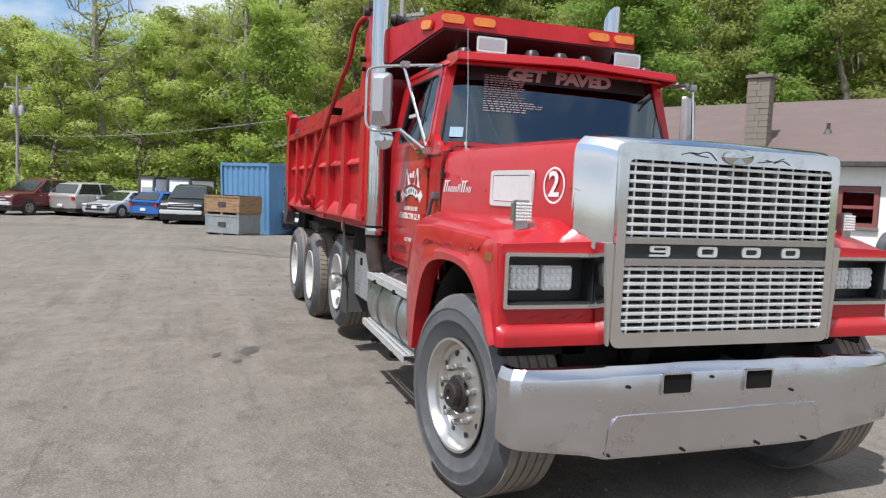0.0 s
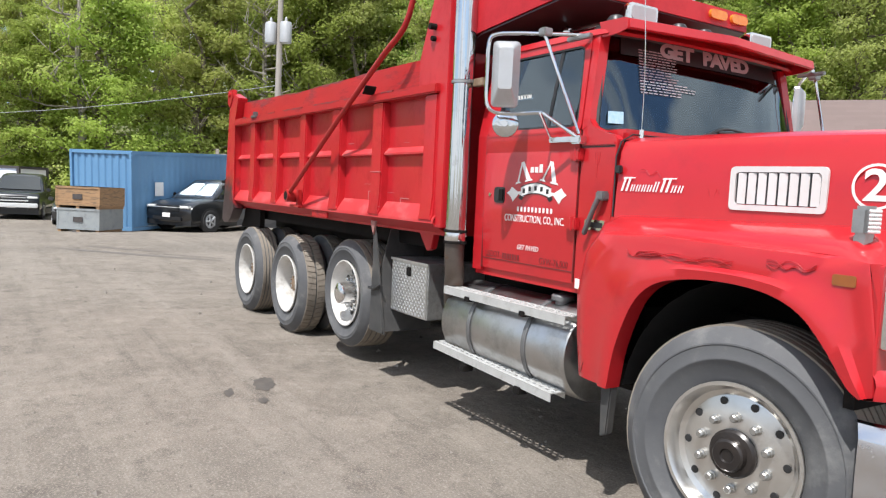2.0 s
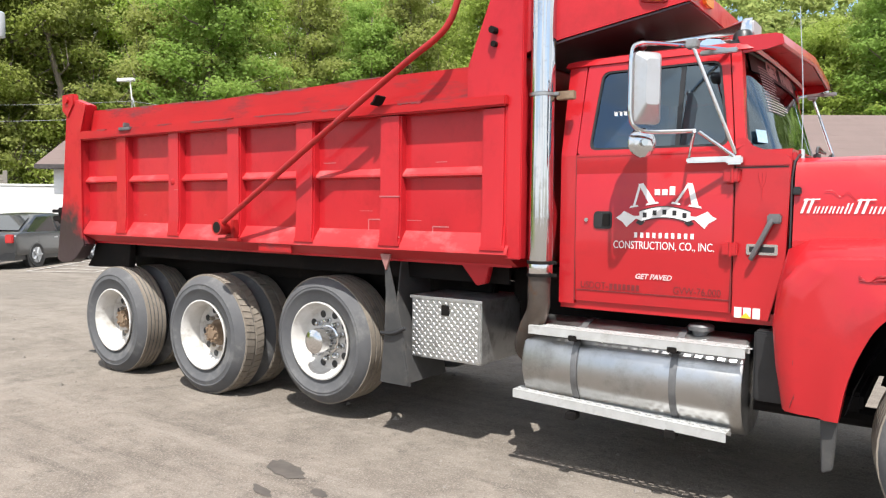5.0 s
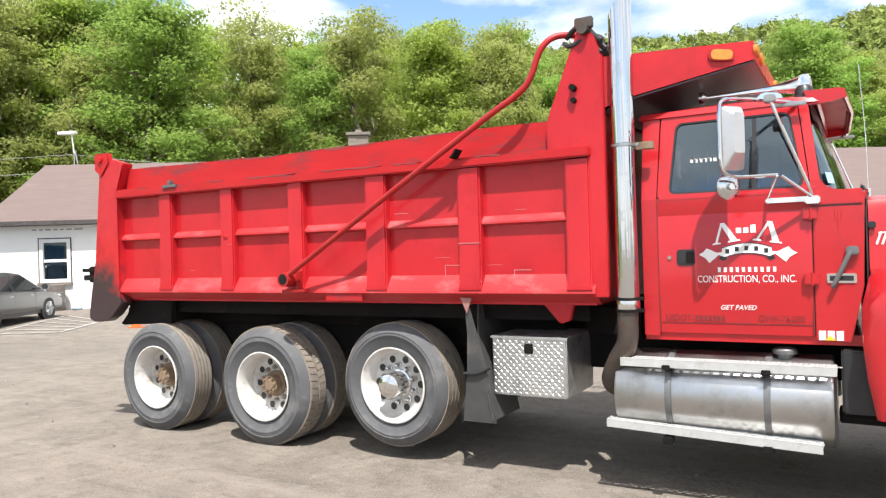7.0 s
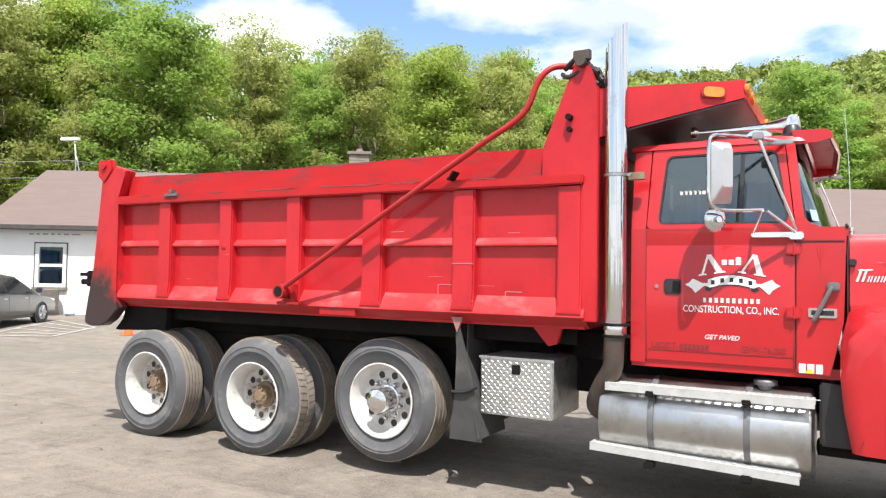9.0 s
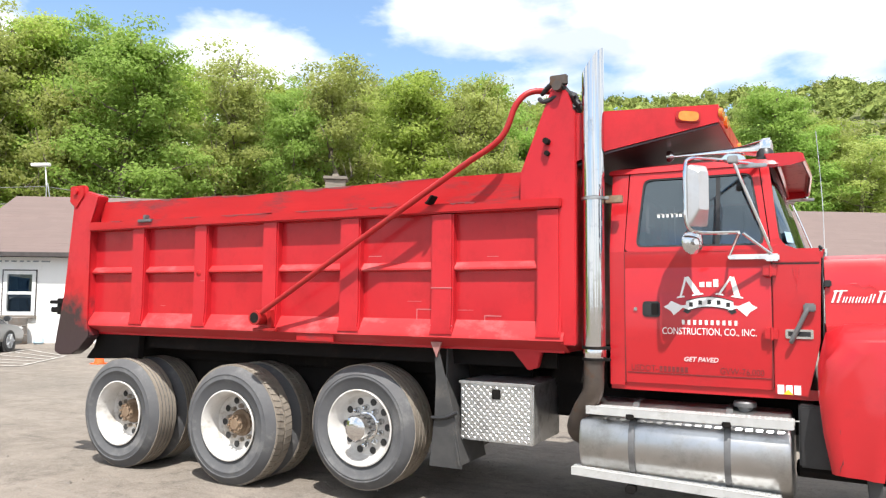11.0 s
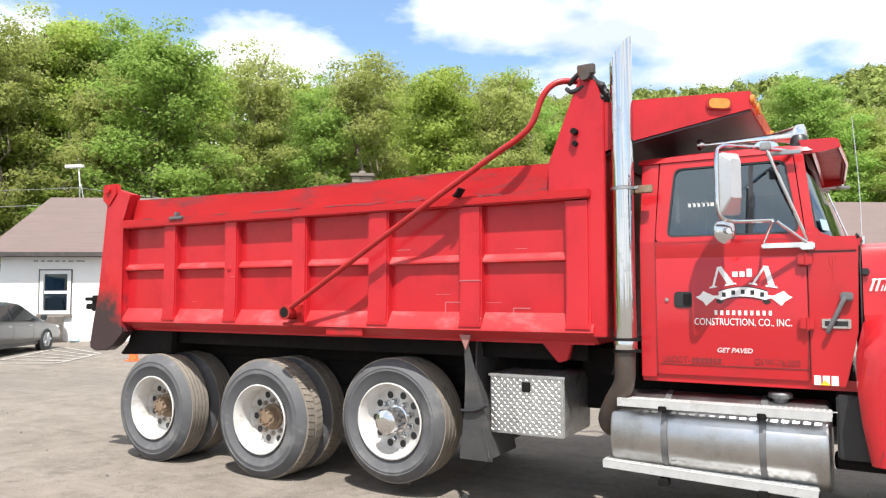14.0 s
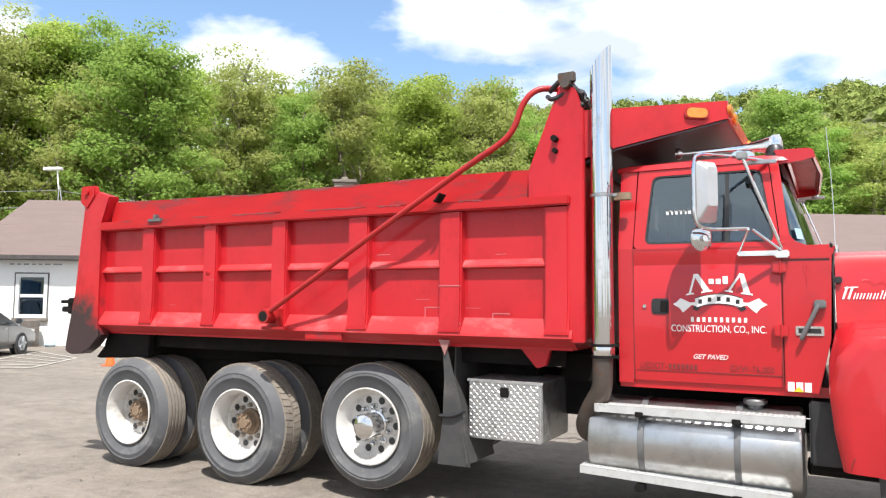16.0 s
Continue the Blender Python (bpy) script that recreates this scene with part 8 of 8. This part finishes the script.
def make_tree(seed, h, spread, mat, low=0.1, bare=0.0, per=265, size=0.076, limbs=31):
    """A trunk with rising limbs; each limb carries flat sprays of leaves that leave gaps between them."""
    rng = np.random.default_rng(seed)
    rr = random.Random(seed)
    bm = B()
    trunk = [(rr.uniform(-0.15, 0.15) * k, rr.uniform(-0.15, 0.15) * k, h * 0.9 * k / 6) for k in range(7)]
    pipe(bm, trunk, [0.2 * (1 - k / 7.6) + 0.02 for k in range(7)], 7)
    cs, rs, inner = [], [], []
    for k in range(limbs):
        t = low + 0.03 + (0.92 - low) * k / limbs
        base = Vector(trunk[0]).lerp(Vector(trunk[-1]), t)
        a = k * 2.4 + rr.uniform(-0.4, 0.4)
        reach = spread * (1 - 0.72 * max(0.0, t - 0.3) / 0.7) * (0.8 + 0.2 * min(1.0, t / 0.2)) * rr.uniform(0.7, 1.1)
        rise = rr.uniform(0.15, 0.5) + 0.5 * max(0.0, t - 0.6)
        tip = base + Vector((math.cos(a) * reach, math.sin(a) * reach, reach * rise))
        midp = base.lerp(tip, 0.5) + Vector((0, 0, -0.08 * reach))
        pipe(bm, [base, midp, tip], [0.07, 0.045, 0.012], 5, 0)
        if bare:
            for f in (0.4, 0.6, 0.8):
                p = midp.lerp(tip, f)
                pipe(bm, [p, p + Vector((rr.uniform(-0.7, 0.7), rr.uniform(-0.7, 0.7), rr.uniform(0.5, 1.3)))], [0.028, 0.007], 4, 0)
        if rr.random() < bare:
            continue
        side = Vector((-math.sin(a), math.cos(a), 0))
        for f, q in ((0.42, 1.0), (0.7, 0.95), (0.95, 0.8), (1.12, 0.5)):
            p = base.lerp(tip, f) + side * rr.uniform(-0.4, 0.4) * reach * 0.4
            cs.append(np.array(p) + rng.normal(size=3) * 0.16)
            rs.append(rr.uniform(0.7, 1.15) * q * (spread / 3.0))
            inner.append(f < 0.9)
    for k in range(14):
        cs.append(np.array((rng.normal() * 0.8, rng.normal() * 0.8, h * rr.uniform(0.82, 0.96))))
        rs.append(rr.uniform(0.55, 0.95))
        inner.append(False)
    root = new("tree")
    part("trunk", bm, BARK if bare < 0.5 else BARK_PALE, root)
    crown = new("crown", leaves_mesh("crown", cs, rs, per, size, rng, mat, flat=0.5, core=0.6 if bare < 0.5 else 0.0, solid=inner, inner_n=15, inner_size=2.2, up=0.5))
    crown.parent = root
    root["top"] = float(max(c[2] for c in cs) - 0.35)
    return tagged(root, "", "tree", "trees at the yard's edge")


kinds = [make_tree(1, 13.5, 3.5, LEAF_A), make_tree(2, 14.5, 3.3, LEAF_B), make_tree(3, 12.8, 3.6, LEAF_A), make_tree(4, 14.0, 3.3, LEAF_C, bare=0.2, per=230), make_tree(5, 15.0, 3.7, LEAF_B), make_tree(6, 14.0, 2.8, LEAF_C, 0.3, 0.7, 80)]
kinds += [make_tree(7, 14.0, 3.6, LEAF_A, per=95, size=0.115), make_tree(8, 14.5, 3.6, LEAF_B, per=95, size=0.115), make_tree(9, 14.0, 3.5, LEAF_C, per=95, size=0.115), make_tree(10, 13.5, 3.5, LEAF_D, bare=0.15, per=230), make_tree(11, 14.0, 3.4, LEAF_D, per=95, size=0.115)]
names = ["bright spring-green broadleaf tree in full leaf", "dense mid-green maple at the yard's edge", "rounded light-green tree with low branches", "olive-green tree with thin young leaves", "tall dark-green tree with a broad crown", "half-bare pale tree with sparse young leaves", "light-green tree deeper in the wood", "dark-green tree deeper in the wood", "yellowish-green tree deeper in the wood", "pale yellow-green tree in young leaf, lightened for light and haze", "pale green tree deeper in the wood"]
# how high the treetops stand over the yard, by bearing: rise per metre away
SKYLINE = [(86, 0.2), (90, 0.225), (92.5, 0.262), (95, 0.25), (97, 0.23), (100, 0.215), (104, 0.235), (108, 0.28), (113, 0.296), (115, 0.31), (119, 0.313), (121, 0.332), (125, 0.322), (130.5, 0.313), (134, 0.3), (137, 0.31), (141, 0.338), (144, 0.345), (146, 0.32), (149, 0.335), (155, 0.34), (165, 0.31), (170, 0.27), (174, 0.215), (178, 0.235), (182, 0.19), (187, 0.185), (206, 0.195)]
rng = random.Random(77)
spots = []
for row, (r0, n) in enumerate(((46.5, 27), (53, 27), (61, 25), (72, 20))):
    for k in range(n):
        a = 72 + (205 - 72) * (k + 0.5 * (row % 2) + rng.uniform(-0.28, 0.28)) / n
        spots.append((a, r0 + rng.uniform(-2.0, 2.0), row, None, 1.0))
# a tall dense maple, a broad tree by the far hill, and half-bare ones that stand out
spots += [(142.0, 45.0, 0, 4, 1.0), (92.6, 47.0, 0, 1, 1.0), (134.6, 55.0, 1, 5, 1.08), (183.5, 46.0, 0, 5, 1.5), (172.5, 45.0, 0, 5, 1.12), (148.0, 52.0, 1, 3, 1.0)]
used = [False] * len(kinds)
for a, r, row, fixed, gain in spots:
    x, y = -1 + r * math.cos(radians(a)), -5 + r * math.sin(radians(a))
    k = rng.choice([0, 0, 1, 1, 2, 2, 3, 4, 4, 3] if a < 152 else [9, 9, 9, 9, 3, 5, 5, 2, 0])
    if row > 1:
        k = rng.choice([6, 6, 7, 7, 8] if a < 152 else [6, 10, 8, 10, 7])
    if fixed is not None:
        k = fixed
    away = math.hypot(x - (3.4 if a > 160 else -0.9), y + (2.5 if a > 160 else 5.8))
    rise = gain * float(np.interp(a, [q[0] for q in SKYLINE], [q[1] for q in SKYLINE]))
    z0 = hill_z(x, y) - 0.1
    sc = (away * rise + 1.58 - z0) / kinds[k]["top"] * (1.0 if fixed is not None else rng.uniform(0.8, 1.0) if row < 2 else rng.uniform(0.9, 1.0))
    wide = min(1.35, max(0.9, sc)) * (1.1 if fixed is not None else 1.0)
    m = pose(x, y, z0, 0, 0, rng.uniform(0, 360)) @ Matrix.Diagonal((wide * rng.uniform(0.95, 1.15), wide * rng.uniform(0.95, 1.15), sc, 1))
    if not used[k]:
        ob = kinds[k]
        used[k] = True
    else:
        ob = copy_thing(kinds[k], Matrix.Identity(4))
    ob.matrix_basis = m
    tagged(ob, names[k])
for k, u in enumerate(used):
    if not u:
        kinds[k].matrix_basis = pose(-60, 30, 3)
        tagged(kinds[k], names[k])

# undergrowth along the forest edge, and the far wooded hill
rg = np.random.default_rng(9)
cs, rs = [], []
for k in range(420):
    a, r = radians(rg.uniform(72, 206)), rg.uniform(42.5, 54)
    x, y = -1 + r * math.cos(a), -5 + r * math.sin(a)
    q = rg.uniform(0.6, 1.5)
    cs.append(np.array((x, y, hill_z(x, y) + q * 0.5)))
    rs.append(q)
tagged(new("undergrowth", leaves_mesh("undergrowth", cs, rs, 170, 0.09, rg, LEAF_A, core=0.42)), "tangled green undergrowth along the forest edge", "undergrowth", kind="stuff")
cs, rs = [], []
for k in range(120):
    a, r = radians(rg.uniform(150, 206)), rg.uniform(43.5, 50)
    x, y = -1 + r * math.cos(a), -5 + r * math.sin(a)
    q = rg.uniform(1.0, 2.0)
    cs.append(np.array((x, y, hill_z(x, y) + q * rg.uniform(0.6, 1.6))))
    rs.append(q)
tagged(new("shrubs", leaves_mesh("shrubs", cs, rs, 170, 0.09, rg, LEAF_D, core=0.42)), "light-green shrubs in front of the wood", "shrubs", kind="stuff")
for count, near, far, per, size in ((850, 76, 160, 26, 0.24), (3000, 150, 400, 9, 0.42)):
    cs, rs = [], []
    for k in range(count):
        a, r = radians(rg.uniform(62, 210 if near > 100 else 150)), near + (far - near) * rg.random() ** 0.8
        x, y = -1 + r * math.cos(a), -5 + r * math.sin(a)
        q = rg.uniform(2.0, 3.7)
        cs.append(np.array((x, y, hill_z(x, y) + q * 0.7 + (3 if near > 100 else 2))))
        rs.append(q)
    tagged(new("far_woods", leaves_mesh("far_woods", cs, rs, per, size, rg, LEAF_FAR, core=0.8, inner_n=1.6, inner_size=3.2, up=0.5)), "dense green woods covering the far hill", "woods", kind="stuff")
